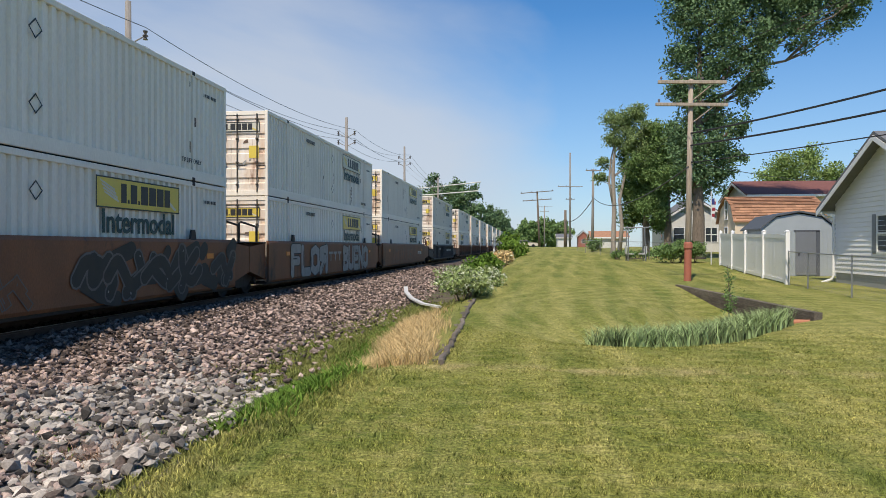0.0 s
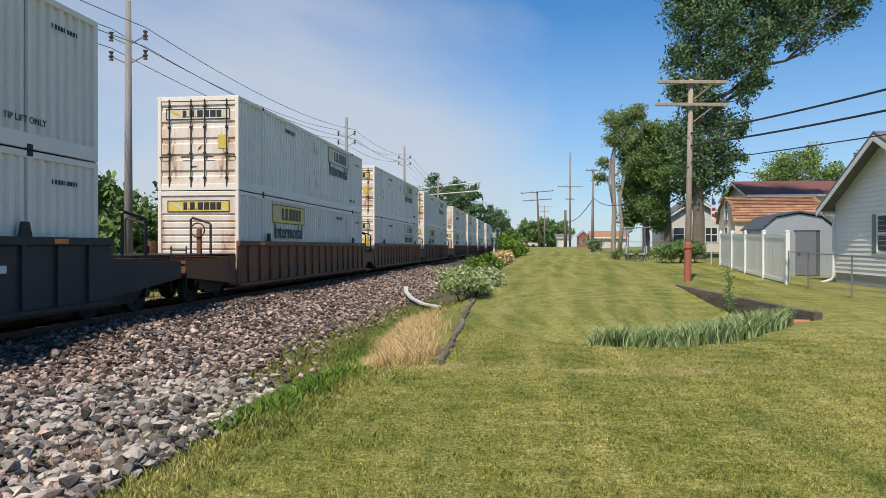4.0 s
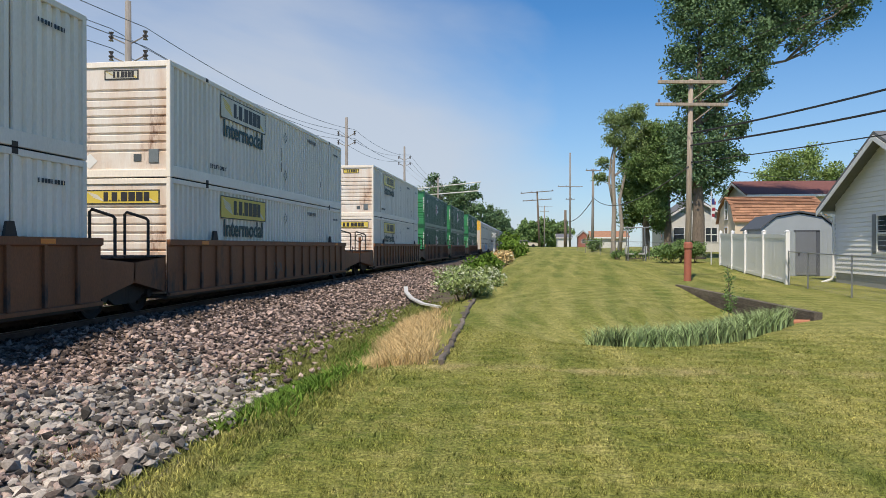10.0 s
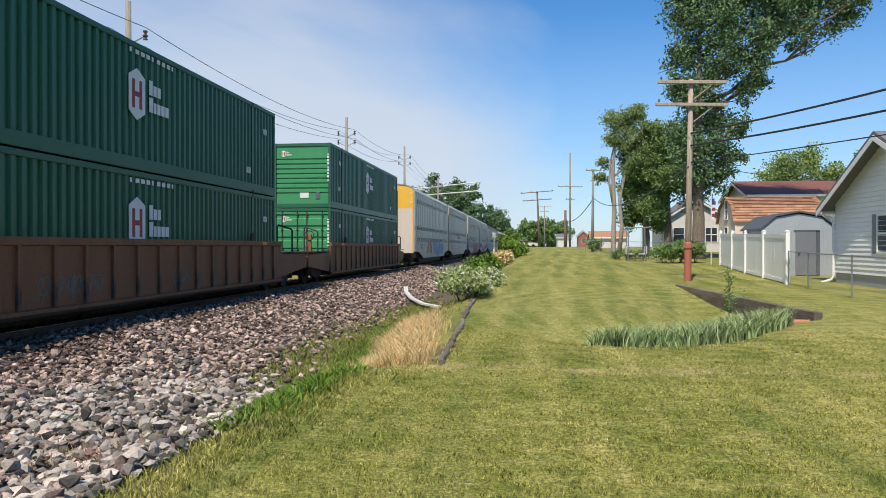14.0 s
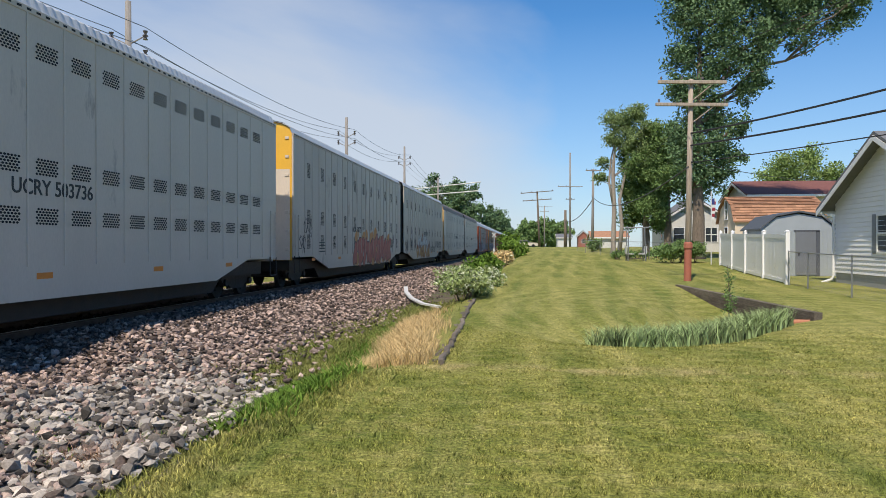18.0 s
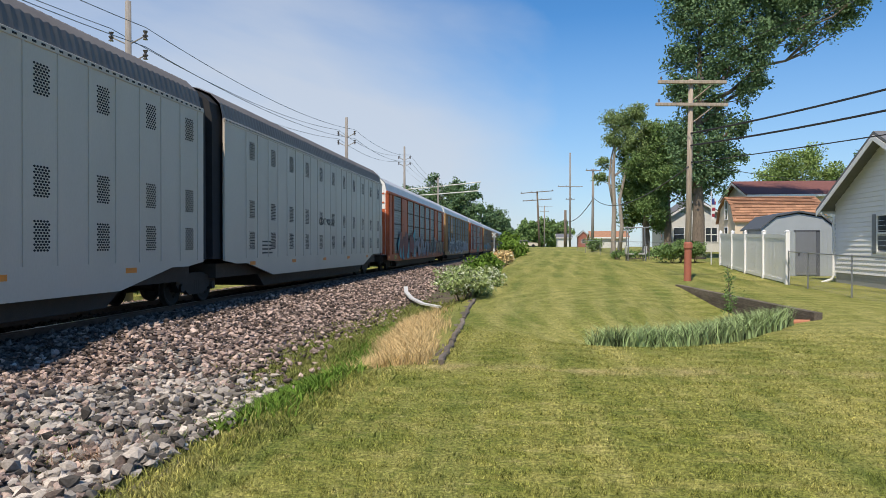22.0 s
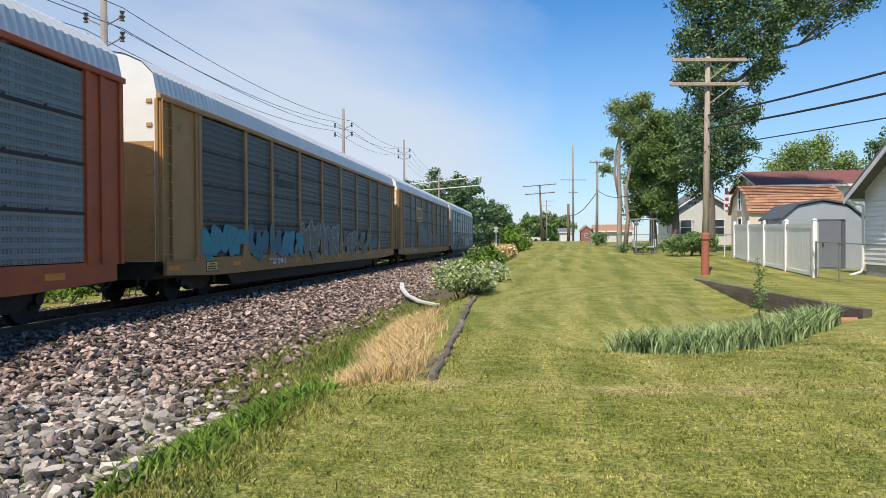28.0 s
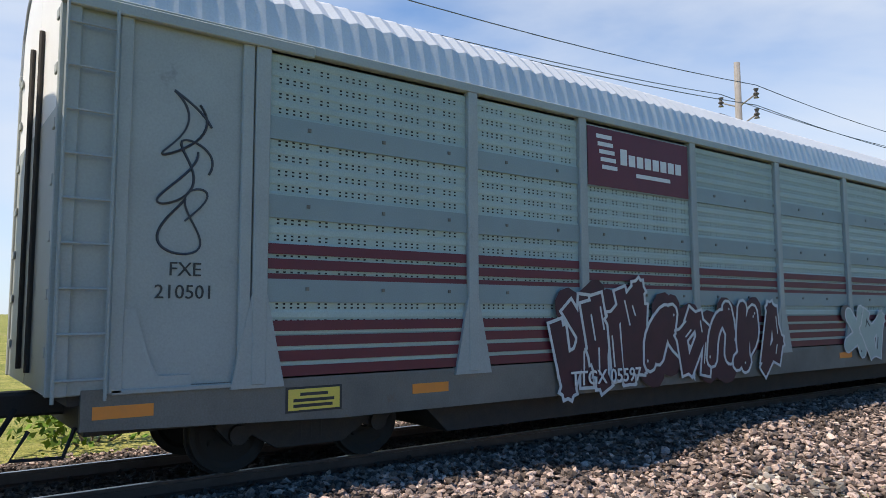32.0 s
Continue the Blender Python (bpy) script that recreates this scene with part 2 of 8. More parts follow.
grey_car = material("grey_rack_paint", (0.345, 0.37, 0.35), 0.5, second=(0.27, 0.285, 0.27), scale=1.2, amount=0.7, fine=0.06, bump=0.08, bump_scale=40,
                    spots=(0.20, 0.21, 0.20), spots_scale=1.5, spots_at=0.64, vary=0.05)
slate_rail = material("slate_blue_rail_paint", (0.25, 0.31, 0.31), 0.5, second=(0.20, 0.24, 0.24), scale=1.0, amount=0.7, fine=0.06, bump=0.06)
grimy_sill = material("grimy_grey_sill_paint", (0.20, 0.185, 0.155), 0.65, second=(0.10, 0.09, 0.075), scale=1.1, amount=0.9, fine=0.12, bump=0.12, bump_scale=50, spots=(0.16, 0.09, 0.05), spots_scale=1.6, spots_at=0.62)
blue_grey = material("blue_grey_perforated_panel", (0.37, 0.45, 0.415), 0.45, 0.0, second=(0.29, 0.36, 0.33), scale=0.9, amount=0.7, fine=0.1, bump=0.12, bump_scale=60, vary=0.06)
maroon = material("maroon_stripe", (0.125, 0.014, 0.026), 0.5, second=(0.09, 0.015, 0.025), scale=4, amount=0.6, fine=0.08)
hole_black = material("vent_hole_black", (0.012, 0.012, 0.013), 0.8, second=(0.02, 0.02, 0.02), scale=6, amount=0.5)
weathered_silver = material("weathered_silver_rack_paint", (0.56, 0.485, 0.41), 0.5, 0.0, second=(0.43, 0.37, 0.31), scale=0.5, amount=0.8, fine=0.05, bump=0.05, bump_scale=30,
                            spots=(0.20, 0.155, 0.12), spots_scale=0.9, spots_at=0.60, vary=0.04, stretch=(1, 1, 0.3))
clean_white = material("clean_white_rack_paint", (0.55, 0.495, 0.42), 0.45, second=(0.46, 0.41, 0.35), scale=0.6, amount=0.7, fine=0.03, bump=0.05, bump_scale=30, vary=0.03, stretch=(1, 1, 0.3))
white_end = material("white_end_door", (0.80, 0.80, 0.78), 0.45, second=(0.66, 0.64, 0.60), scale=1.5, amount=0.5, fine=0.04, bump=0.05, vary=0.03)
amber_end = material("yellow_end_door", (0.80, 0.46, 0.05), 0.45, second=(0.66, 0.38, 0.06), scale=1.5, amount=0.5, fine=0.04, bump=0.05)
wheel_steel = material("wheel_steel", (0.020, 0.017, 0.015), 0.7, 0.2, second=(0.035, 0.026, 0.02), scale=8, amount=0.6, bump=0.1)
rail_steel = material("rail_steel", (0.16, 0.10, 0.075), 0.5, 0.5, second=(0.09, 0.055, 0.04), scale=6, amount=0.7, fine=0.1, bump=0.1)
paint_white = material("graffiti_white", (0.62, 0.63, 0.62), 0.6, second=(0.42, 0.43, 0.43), scale=6, amount=0.6)
paint_dark = material("graffiti_dark", (0.03, 0.035, 0.045), 0.6, second=(0.06, 0.06, 0.07), scale=6, amount=0.6)
paint_red = material("graffiti_red", (0.42, 0.08, 0.06), 0.6, second=(0.50, 0.22, 0.16), scale=4, amount=0.8)
paint_blue = material("graffiti_blue", (0.10, 0.32, 0.62), 0.6, second=(0.16, 0.45, 0.68), scale=4, amount=0.8)
paint_green = material("graffiti_green", (0.05, 0.26, 0.16), 0.6, second=(0.03, 0.15, 0.10), scale=4, amount=0.8)
paint_teal = material("graffiti_teal", (0.04, 0.30, 0.36), 0.6, second=(0.06, 0.22, 0.30), scale=4, amount=0.8)
paint_orange = material("graffiti_orange", (0.62, 0.25, 0.07), 0.6, second=(0.5, 0.30, 0.12), scale=4, amount=0.8)
paint_pink = material("graffiti_pale_brown", (0.40, 0.29, 0.25), 0.6, second=(0.28, 0.20, 0.18), scale=4, amount=0.8)
paint_faded_blue = material("graffiti_faded_blue", (0.055, 0.15, 0.20), 0.65, second=(0.08, 0.20, 0.22), scale=4, amount=0.8)
paint_faded = material("graffiti_faded", (0.17, 0.15, 0.13), 0.7, second=(0.10, 0.085, 0.075), scale=4, amount=0.8)
paint_olive = material("graffiti_olive", (0.035, 0.035, 0.028), 0.7, second=(0.06, 0.05, 0.035), scale=3, amount=0.8)
paint_rose = material("graffiti_rose", (0.34, 0.23, 0.20), 0.6, second=(0.22, 0.16, 0.15), scale=4, amount=0.8)
paint_wine = material("graffiti_wine", (0.035, 0.010, 0.016), 0.6, second=(0.075, 0.015, 0.025), scale=3, amount=0.8)
paint_bone = material("graffiti_bone_white", (0.40, 0.385, 0.34), 0.7, second=(0.25, 0.235, 0.20), scale=3, amount=0.8)
paint_lilac = material("graffiti_grey_lilac", (0.27, 0.26, 0.31), 0.6, second=(0.17, 0.18, 0.22), scale=3, amount=0.8)
paint_blood = material("graffiti_dark_red", (0.17, 0.022, 0.03), 0.6, second=(0.09, 0.018, 0.025), scale=3, amount=0.8)
paint_navy = material("graffiti_navy", (0.022, 0.032, 0.055), 0.6, second=(0.05, 0.065, 0.09), scale=3, amount=0.8)
paint_mint = material("graffiti_pale_mint", (0.38, 0.46, 0.44), 0.6, second=(0.26, 0.33, 0.32), scale=4, amount=0.8)
# ---- the train: it runs along +y past the camera towards -y ----
def run(t):
    """Metres that the train has gone, from its place at 16 s."""
    a = (t - 16) / 10
    return 181.96 * a + 4.41 * a * a - 0.29 * a ** 3 - 0.136 * max(0.0, t - 26) ** 2


MOVING, WHEELS = [], []


def on_train(ob, u, x=TRACK, z=0.0):
    ob.location = (x, u - run(0), z)
    MOVING.append((ob, u, x, z))
    return ob


GLYPHS = {  # strokes of block letters on a cell 2 wide and 4 high
    "F": ((0, 0, 0, 4, 2, 4), (0, 2, 1.6, 2)), "L": ((0, 4, 0, 0, 2, 0),), "O": ((0, 0.6, 0, 3.4, 1, 4, 2, 3.4, 2, 0.6, 1, 0, 0, 0.6),),
    "R": ((2, 0, 2, 4, 0, 3.6, 0, 2.4, 2, 2), (1.2, 2, 0, 0)), "B": ((0, 0, 0, 4, 1.8, 3.5, 1.4, 2.1, 0, 2), (1.4, 2.1, 2, 1, 1.8, 0.2, 0, 0)),
    "U": ((0, 4, 0, 0.5, 1, 0, 2, 0.5, 2, 4),), "E": ((2, 4, 0, 4, 0, 0, 2, 0), (0, 2, 1.6, 2)), "N": ((0, 0, 0, 4, 2, 0, 2, 4),),
}


def wild_glyph(rng):
    """Tangled strokes with no meaning: two or three bent paths that cross over the cell and reach into the next one."""
    out = []
    for k in range(rng.choice((2, 2, 3))):
        lo, hi = rng.uniform(-0.2, 0.9), rng.uniform(3.0, 4.3)
        side = rng.uniform(-0.5, 1.2)
        path = [side, lo if k % 2 else hi, side + rng.uniform(-0.5, 0.9), rng.uniform(1.2, 2.8), side + rng.uniform(0.3, 1.9), hi if k % 2 else lo]
        if rng.random() < 0.6:
            path += [path[-2] + rng.uniform(-0.9, 1.1), rng.uniform(0.6, 3.4)]
        out.append(path)
    return out


def scrawl(rng, length, height, letters_n, fill, line, parent, x, y, z, third=None, wild=0.5, base=None, words="", thick=0.13, halo=None, outline=1.0):
    """Spray-painted letter forms on the plane x = const: fat strokes with a contour, thin highlights, and a ragged ground colour."""
    body, edge, marks, ground_coat, glow = Geo(), Geo(), Geo(), Geo(), Geo()
    n_all = len(words) or letters_n
    w = length / n_all
    tall = height / 4.3
    r = thick * min(w * 1.5, height)
    rim = (0.022 * height + 0.012) * outline

    def capsule(g, a, b, rad, lift, square):
        d = Vector(b) - Vector(a)
        d = d.normalized() if d.length > 1e-5 else Vector((1, 0))
        q = Vector((-d.y, d.x))
        out = []
        for p, s in ((Vector(b), 1), (Vector(a), -1)):
            for ang in ((-45, 45) if square else (-80, -40, 0, 40, 80)):
                k = radians(ang)
                m = 1.3 if square else 1.0
                out.append(p + (d * math.cos(k) * s + q * math.sin(k) * s) * rad * m)
        g.add([(lift, o.x, o.y) for o in out], [tuple(range(len(out)))])

    if base:
        for k in range(n_all * 3):
            p = Vector((length * rng.random(), height * rng.uniform(0.12, 0.95)))
            capsule(ground_coat, p, p + Vector((rng.uniform(0.1, 0.5) * w, rng.uniform(-0.2, 0.2) * height)), height * rng.uniform(0.13, 0.24), -0.0006 + k * 0.00001, False)
    for k in range(n_all):
        strokes = GLYPHS[words[k]] if words else wild_glyph(rng)
        slant, grow, drop = rng.uniform(-0.10, 0.22) * wild, 1 + rng.uniform(-0.10, 0.14) * wild, rng.uniform(-0.06, 0.06) * height * wild
        mirror = not words and rng.random() < 0.4
        lift = 0.0014 * k
        square = rng.random() < wild * 0.55
        for st in strokes:
            pts = []
            for i in range(0, len(st), 2):
                a = 2 - st[i] if mirror else st[i]
                jit = 0.10 * wild
                pts.append(((k + 0.14 + 0.36 * (a + rng.uniform(-jit, jit)) * (1 + 0.2 * wild)) * w + slant * st[i + 1] * tall, r * 0.8 + drop + (st[i + 1] + rng.uniform(-jit, jit)) * (tall * grow - r * 0.35)))
            if not square and not words:
                for turn in range(2):
                    cut = [pts[0]]
                    for a, b in zip(pts, pts[1:]):
                        cut += [(a[0] * 0.75 + b[0] * 0.25, a[1] * 0.75 + b[1] * 0.25), (a[0] * 0.25 + b[0] * 0.75, a[1] * 0.25 + b[1] * 0.75)]
                    pts = cut + [pts[-1]]
            for a, b in zip(pts, pts[1:]):
                if halo:
                    capsule(glow, a, b, r + rim * 2.4, lift, square)
                capsule(edge, a, b, r + rim, lift + 0.0004, square)
                capsule(body, a, b, r, lift + 0.0009, square)
                lift += 0.00002
            a, b = Vector(pts[0]), Vector(pts[1])
            n = Vector((-(b - a).y, (b - a).x)).normalized() * r * 0.45
            capsule(marks, a.lerp(b, 0.12) + n, a.lerp(b, 0.7) + n, r * 0.10 + 0.004, lift + 0.0014, False)
        if wild > 0.7:
            tip = Vector(pts[-1])
            s = 1 if tip.y > height / 2 else -1
            edge.add([(lift, tip.x - r, tip.y), (lift, tip.x + r, tip.y), (lift, tip.x + rng.uniform(-0.3, 0.3) * w, tip.y + s * 0.2 * height)], [(0, 1, 2)])
    coats = [("graffiti_fill", body, fill), ("graffiti_contour", edge, line), ("graffiti_stroke", marks, third or line)]
    coats += [("graffiti_ground", ground_coat, base)] if base else []
    coats += [("graffiti_halo", glow, halo)] if halo else []
    for name, g, m in coats:
        tagged(part(name, g, m, parent, at=Matrix.Translation((x, y, z))), kind="stuff")


def handstyle(rng, length, height, mat, parent, x, y, z, r=0.022):
    """A thin looping spray line with no meaning."""
    g, pts = Geo(), []
    n = int(length / height * 9) + 8
    for i in range(n):
        a = i / n
        pts.append((0, a * length + 0.22 * height * math.sin(i * 1.9), height * (0.5 + 0.42 * math.sin(i * 1.25 + 0.6 * math.sin(i * 0.7)))))
    g.tube(pts, r, 4)
    for k in range(2):
        p = rng.uniform(0, length)
        g.tube([(0, p, -0.1), (0, p + 0.3 * height, height * rng.uniform(0.3, 1.2))], r, 4)
    tagged(part("graffiti_tag", g, mat, parent, at=Matrix.Translation((x, y, z)) @ Matrix.Diagonal((0.2, 1, 1, 1))), kind="stuff")


# -- bogies --
def wheel_mesh():
    g = Geo()
    prof = [(0.0, 0.10), (0.02, 0.12), (0.03, 0.34), (0.0, 0.40), (0.0, 0.455), (0.10, 0.465), (0.105, 0.49), (0.135, 0.49), (0.14, 0.40), (0.09, 0.34), (0.08, 0.12), (0.11, 0.10)]
    n, m = 24, len(prof)
    verts = [(x, math.cos(2 * math.pi * k / n) * r, math.sin(2 * math.pi * k / n) * r) for k in range(n) for x, r in prof]
    g.add(verts, [(k * m + j, k * m + (j + 1) % m, (k + 1) % n * m + (j + 1) % m, (k + 1) % n * m + j) for k in range(n) for j in range(m)])
    for k in range(3):   # the plate's openings and casting marks, so that the turning shows
        a = 2 * math.pi * k / 3
        g.box(-0.01, 0.03, math.cos(a) * 0.24 - 0.03, math.cos(a) * 0.24 + 0.03, math.sin(a) * 0.24 - 0.03, math.sin(a) * 0.24 + 0.03)
    me = g.mesh("wheel")
    me.materials.append(wheel_steel)
    return me


def axle_mesh():
    me = Geo().tube([(-0.98, 0, 0), (0.98, 0, 0)], 0.075, 12).mesh("axle")
    me.materials.append(wheel_steel)
    return me


def side_frame_mesh():
    g = Geo()
    outer = [(-1.15, 0.56), (-1.1, 0.68), (-0.65, 0.76), (-0.35, 0.84), (0.35, 0.84), (0.65, 0.76), (1.1, 0.68), (1.15, 0.56), (0.95, 0.34), (0.72, 0.44), (0.42, 0.26), (-0.42, 0.26), (-0.72, 0.44), (-0.95, 0.34)]
    g.prism(outer, -0.07, 0.07, "x")
    for y in (-0.13, 0.0, 0.13):
        g.tube([(0.02, y, 0.34), (0.02, y, 0.64)], 0.055, 10)
    for y in (-0.9, 0.9):
        g.tube([(0.05, y, 0.46), (0.14, y, 0.46)], 0.11, 12)
    me = g.mesh("side_frame")
    me.materials.append(dark_steel)
    return me


WHEEL, AXLE, SIDE_FRAME = wheel_mesh(), axle_mesh(), side_frame_mesh()
BOLSTER = Geo().box(-1.0, 1.0, -0.2, 0.2, 0.42, 0.72, 0.04).mesh("bolster")
BOLSTER.materials.append(dark_steel)


def bogie(car, y, u):
    b = new("bogie")
    b.parent = car
    b.location = (0, y, 0)
    part("bolster", BOLSTER, None, b)
    for x in (-1.0, 1.0):
        part("side_frame", SIDE_FRAME, None, b, at=Matrix.Translation((x, 0, 0)) @ Matrix.Rotation(0 if x > 0 else math.pi, 4, "Z"))
    for dy in (-0.9, 0.9):
        axle = part("wheelset", WHEELSET, None, b)
        axle.location = (0, dy, 0.46)
        WHEELS.append((axle, dy, u + y + dy))
    return b


def wheelset_mesh():
    bm = bmesh.new()
    bm.from_mesh(AXLE)
    other = WHEEL.copy()
    other.transform(Matrix.Translation((0.70, 0, 0)) @ Matrix.Rotation(math.pi, 4, "Z") @ Matrix.Translation((-0.14, 0, 0)))
    bm.from_mesh(other)
    third = WHEEL.copy()
    third.transform(Matrix.Translation((-0.70, 0, 0)) @ Matrix.Translation((-0.14, 0, 0)))
    bm.from_mesh(third)
    me = bpy.data.meshes.new("wheelset")
    bm.to_mesh(me)
    bm.free()
    me.materials.append(wheel_steel)
    return me


WHEELSET = wheelset_mesh()


# -- 53-foot containers --
CL, CW, CH = 16.15, 2.6, 2.89


def corrugated(y0, y1, z0, z1, pitch=0.27, deep=0.066):
    prof, y = [], y0
    while y < y1 - 0.01:
        e = min(pitch, y1 - y)
        for a, b in ((0.0, 0.0), (0.40, 0.0), (0.50, -deep), (0.90, -deep)):
            prof.append((b, y + a * e))
        y += pitch
    prof.append((0.0, y1))
    return Geo().strip(prof, z0, z1, "z")


def box_mesh(name, geo, mat, smooth=False):
    me = geo.mesh(name, smooth)
    me.materials.append(mat)
    return me


SIDE_SHEET = corrugated(0.12, CL - 0.12, 0.30, CH - 0.13)
END_FRAME = Geo()
for x in (-CW / 2, CW / 2 - 0.11):
    for y in (0.0, CL - 0.13):
        END_FRAME.box(x, x + 0.11, y, y + 0.13, 0.0, CH, 0.012)
for x in (-CW / 2 - 0.004, CW / 2 - 0.075):
    END_FRAME.box(x, x + 0.079, 0.13, CL - 0.13, CH - 0.13, CH - 0.004, 0.01)
    END_FRAME.box(x, x + 0.079, 0.13, CL - 0.13, 0.02, 0.30, 0.01)
for y in (0.0, CL - 0.11):
    END_FRAME.box(-CW / 2 + 0.11, CW / 2 - 0.11, y + 0.01, y + 0.11, CH - 0.15, CH - 0.01, 0.01)
    END_FRAME.box(-CW / 2 + 0.11, CW / 2 - 0.11, y + 0.01, y + 0.11, 0.01, 0.20, 0.01)
CASTING = Geo().box(0, 0.16, 0, 0.18, 0, 0.12, 0.015)
CAST_AT = [(x, y, z) for x in (-CW / 2 - 0.008, CW / 2 - 0.152) for y in (1.95, CL - 2.13) for z in (-0.005, CH - 0.115)]
LIFT_POST = Geo().box(CW / 2 - 0.05, CW / 2 + 0.003, 0, 0.09, 0.30, CH - 0.13)
ROOF_SHEET = Geo().strip([(y, 0.02 * (i % 2)) for i, y in enumerate(np.linspace(0.1, CL - 0.1, 76))], -CW / 2 + 0.05, CW / 2 - 0.05, "x")
FLOOR_SHEET = Geo().box(-CW / 2 + 0.07, CW / 2 - 0.07, 0.1, CL - 0.1, 0.12, 0.22)
RIBBED = Geo()
prof, z = [(0.05, 0.2)], 0.2
for i in range(8):
    z = 0.62 + i * 0.215
    prof += [(0.05, z), (0.10, z + 0.03), (0.10, z + 0.055), (0.05, z + 0.085)]
prof.append((0.05, CH - 0.15))
RIBBED.strip(prof, -CW / 2 + 0.11, CW / 2 - 0.11, "x")
DOOR_LEAF = Geo()
prof = [(0.03, 0.2)]
for i in range(5):
    z = 0.42 + i * 0.50
    prof += [(0.03, z), (0.075, z + 0.04), (0.075, z + 0.17), (0.03, z + 0.21)]
prof.append((0.03, CH - 0.16))
DOOR_LEAF.strip(prof, 0.004, CW / 2 - 0.12, "x")
LOCK_ROD = Geo().tube([(0, 0, 0.12), (0, 0, CH - 0.1)], 0.021, 8)
for z in (0.35, 1.1, 1.9, 2.55):
    LOCK_ROD.box(-0.045, 0.045, -0.03, 0.035, z, z + 0.07, 0.01)
LOCK_ROD.box(-0.02, 0.30, -0.045, -0.02, 1.0, 1.045, 0.006)
PLACARD = Geo().add([(0.0, 0, 0.19), (0.0, 0.19, 0), (0.0, 0, -0.19), (0.0, -0.19, 0), (0.0, 0, 0.15), (0.0, 0.15, 0), (0.0, 0, -0.15), (0.0, -0.15, 0)],
                    [(0, 1, 5, 4), (1, 2, 6, 5), (2, 3, 7, 6), (3, 0, 4, 7)])
SMALL_BARS = Geo()
for i in range(9):
    SMALL_BARS.box(0, 0.004, i * 0.09, i * 0.09 + (0.06 if i % 4 else 0.03), 0, 0.085)

ROOF_W = box_mesh("roof", ROOF_SHEET, grey_roof)
CAST_M = box_mesh("corner_casting", CASTING, dark_steel)
LIFT_M = {}
FLOOR_M = box_mesh("floor", FLOOR_SHEET, dark_steel)
ROD_M = box_mesh("lock_rod", LOCK_ROD, dark_steel)
PLAC_M = box_mesh("placard_holder", PLACARD, ink_black)
BARS_M = box_mesh("small_print", SMALL_BARS, ink_black)
BARS_W = box_mesh("small_print", SMALL_BARS, ink_white)
SHEETS = {}
WORD_M = letters("Intermodal", 0.70, bold=0.014)
WORD_M.materials.append(ink_teal)
WORD_S = letters("Intermodal", 0.17)
WORD_S.materials.append(ink_black)
TIP_M = letters("TIP LIFT ONLY", 0.17)
TIP_M.materials.append(ink_black)


def sign_parts(parent, x, y, z, long, high, mat, rng):
    """A name board: the coloured field, its rim and a row of plain bars for the maker's name."""
    s = part("sign_panel", Geo().box(0, 0.006, -long / 2, long / 2, -high / 2, high / 2, 0.002), mat, parent, at=Matrix.Translation((x, y, z)))
    rim = Geo()
    for a in (-high / 2, high / 2 - 0.03):
        rim.box(0.006, 0.009, -long / 2, long / 2, a, a + 0.03)
    for a in (-long / 2, long / 2 - 0.03):
        rim.box(0.006, 0.009, a, a + 0.03, -high / 2 + 0.03, high / 2 - 0.03)
    part("sign_rim", rim, ink_black, s)
    bars, p = Geo(), -long * 0.24
    unit = min(high, long * 0.62 / 3.8)
    for w in (0.5, 0.16, 0.62, 0.16, 0.72, 0.72, 0.72, 0.62):
        k = unit * 0.74 * w
        bars.box(0.006, 0.010, p, p + k, -high * 0.30, -high * 0.32 + high * (0.66 if w > 0.3 else 0.14))
        p += k + unit * 0.085
    tagged(part("sign_lettering", bars, ink_black, s), kind="stuff")
    wing = Geo()
    for i in range(4):
        a, b = -long * 0.46 + i * 0.05, high * (0.40 - i * 0.12)
        wing.add([(0.009, a, b), (0.009, a + long * 0.15, b - high * 0.26), (0.009, a + long * 0.15, b - high * 0.34), (0.009, a, b - high * 0.06)], [(0, 1, 2, 3)])
    wing.add([(0.009, long * 0.34, high * 0.0), (0.009, long * 0.46, -high * 0.36), (0.009, long * 0.43, -high * 0.40), (0.009, long * 0.31, -high * 0.05)], [(0, 1, 2, 3)])
    tagged(part("sign_emblem", wing, sign_white if mat is sign_yellow else sign_yellow, s), kind="stuff")


def hub_badge(parent, x, y, z, k, facing=None):
    """A hexagonal badge with two uprights and a cross bar, and two rows of plain blocks beside it."""
    h = [(0, 0.62), (0.36, 0.42), (0.36, -0.42), (0, -0.62), (-0.36, -0.42), (-0.36, 0.42)]
    m = (facing or Matrix.Identity(4))
    s = part("badge", Geo().prism([(a * k, b * k) for a, b in h], 0, 0.005, "x"), ink_white, parent, at=Matrix.Translation((x, y, z)) @ m)
    g = Geo()
    for a in (-0.22, 0.10):
        g.box(0.005, 0.009, a * k, (a + 0.12) * k, -0.34 * k, 0.34 * k)
    g.box(0.005, 0.009, -0.10 * k, 0.10 * k, -0.06 * k, 0.06 * k)
    part("badge_mark", g, ink_red, s)
    g = Geo()
    for row, ws in ((0.10, (0.16, 0.15, 0.16)), (-0.32, (0.18, 0.12, 0.16, 0.16, 0.17))):
        p = 0.55
        for i, w in enumerate(ws):
            hh = 0.36 if i == 0 else 0.26
            g.box(0, 0.005, p * k, (p + w) * k, row * k, (row + hh) * k)
            p += w + 0.04
    tagged(part("badge_bars", g, ink_white, s), kind="stuff")


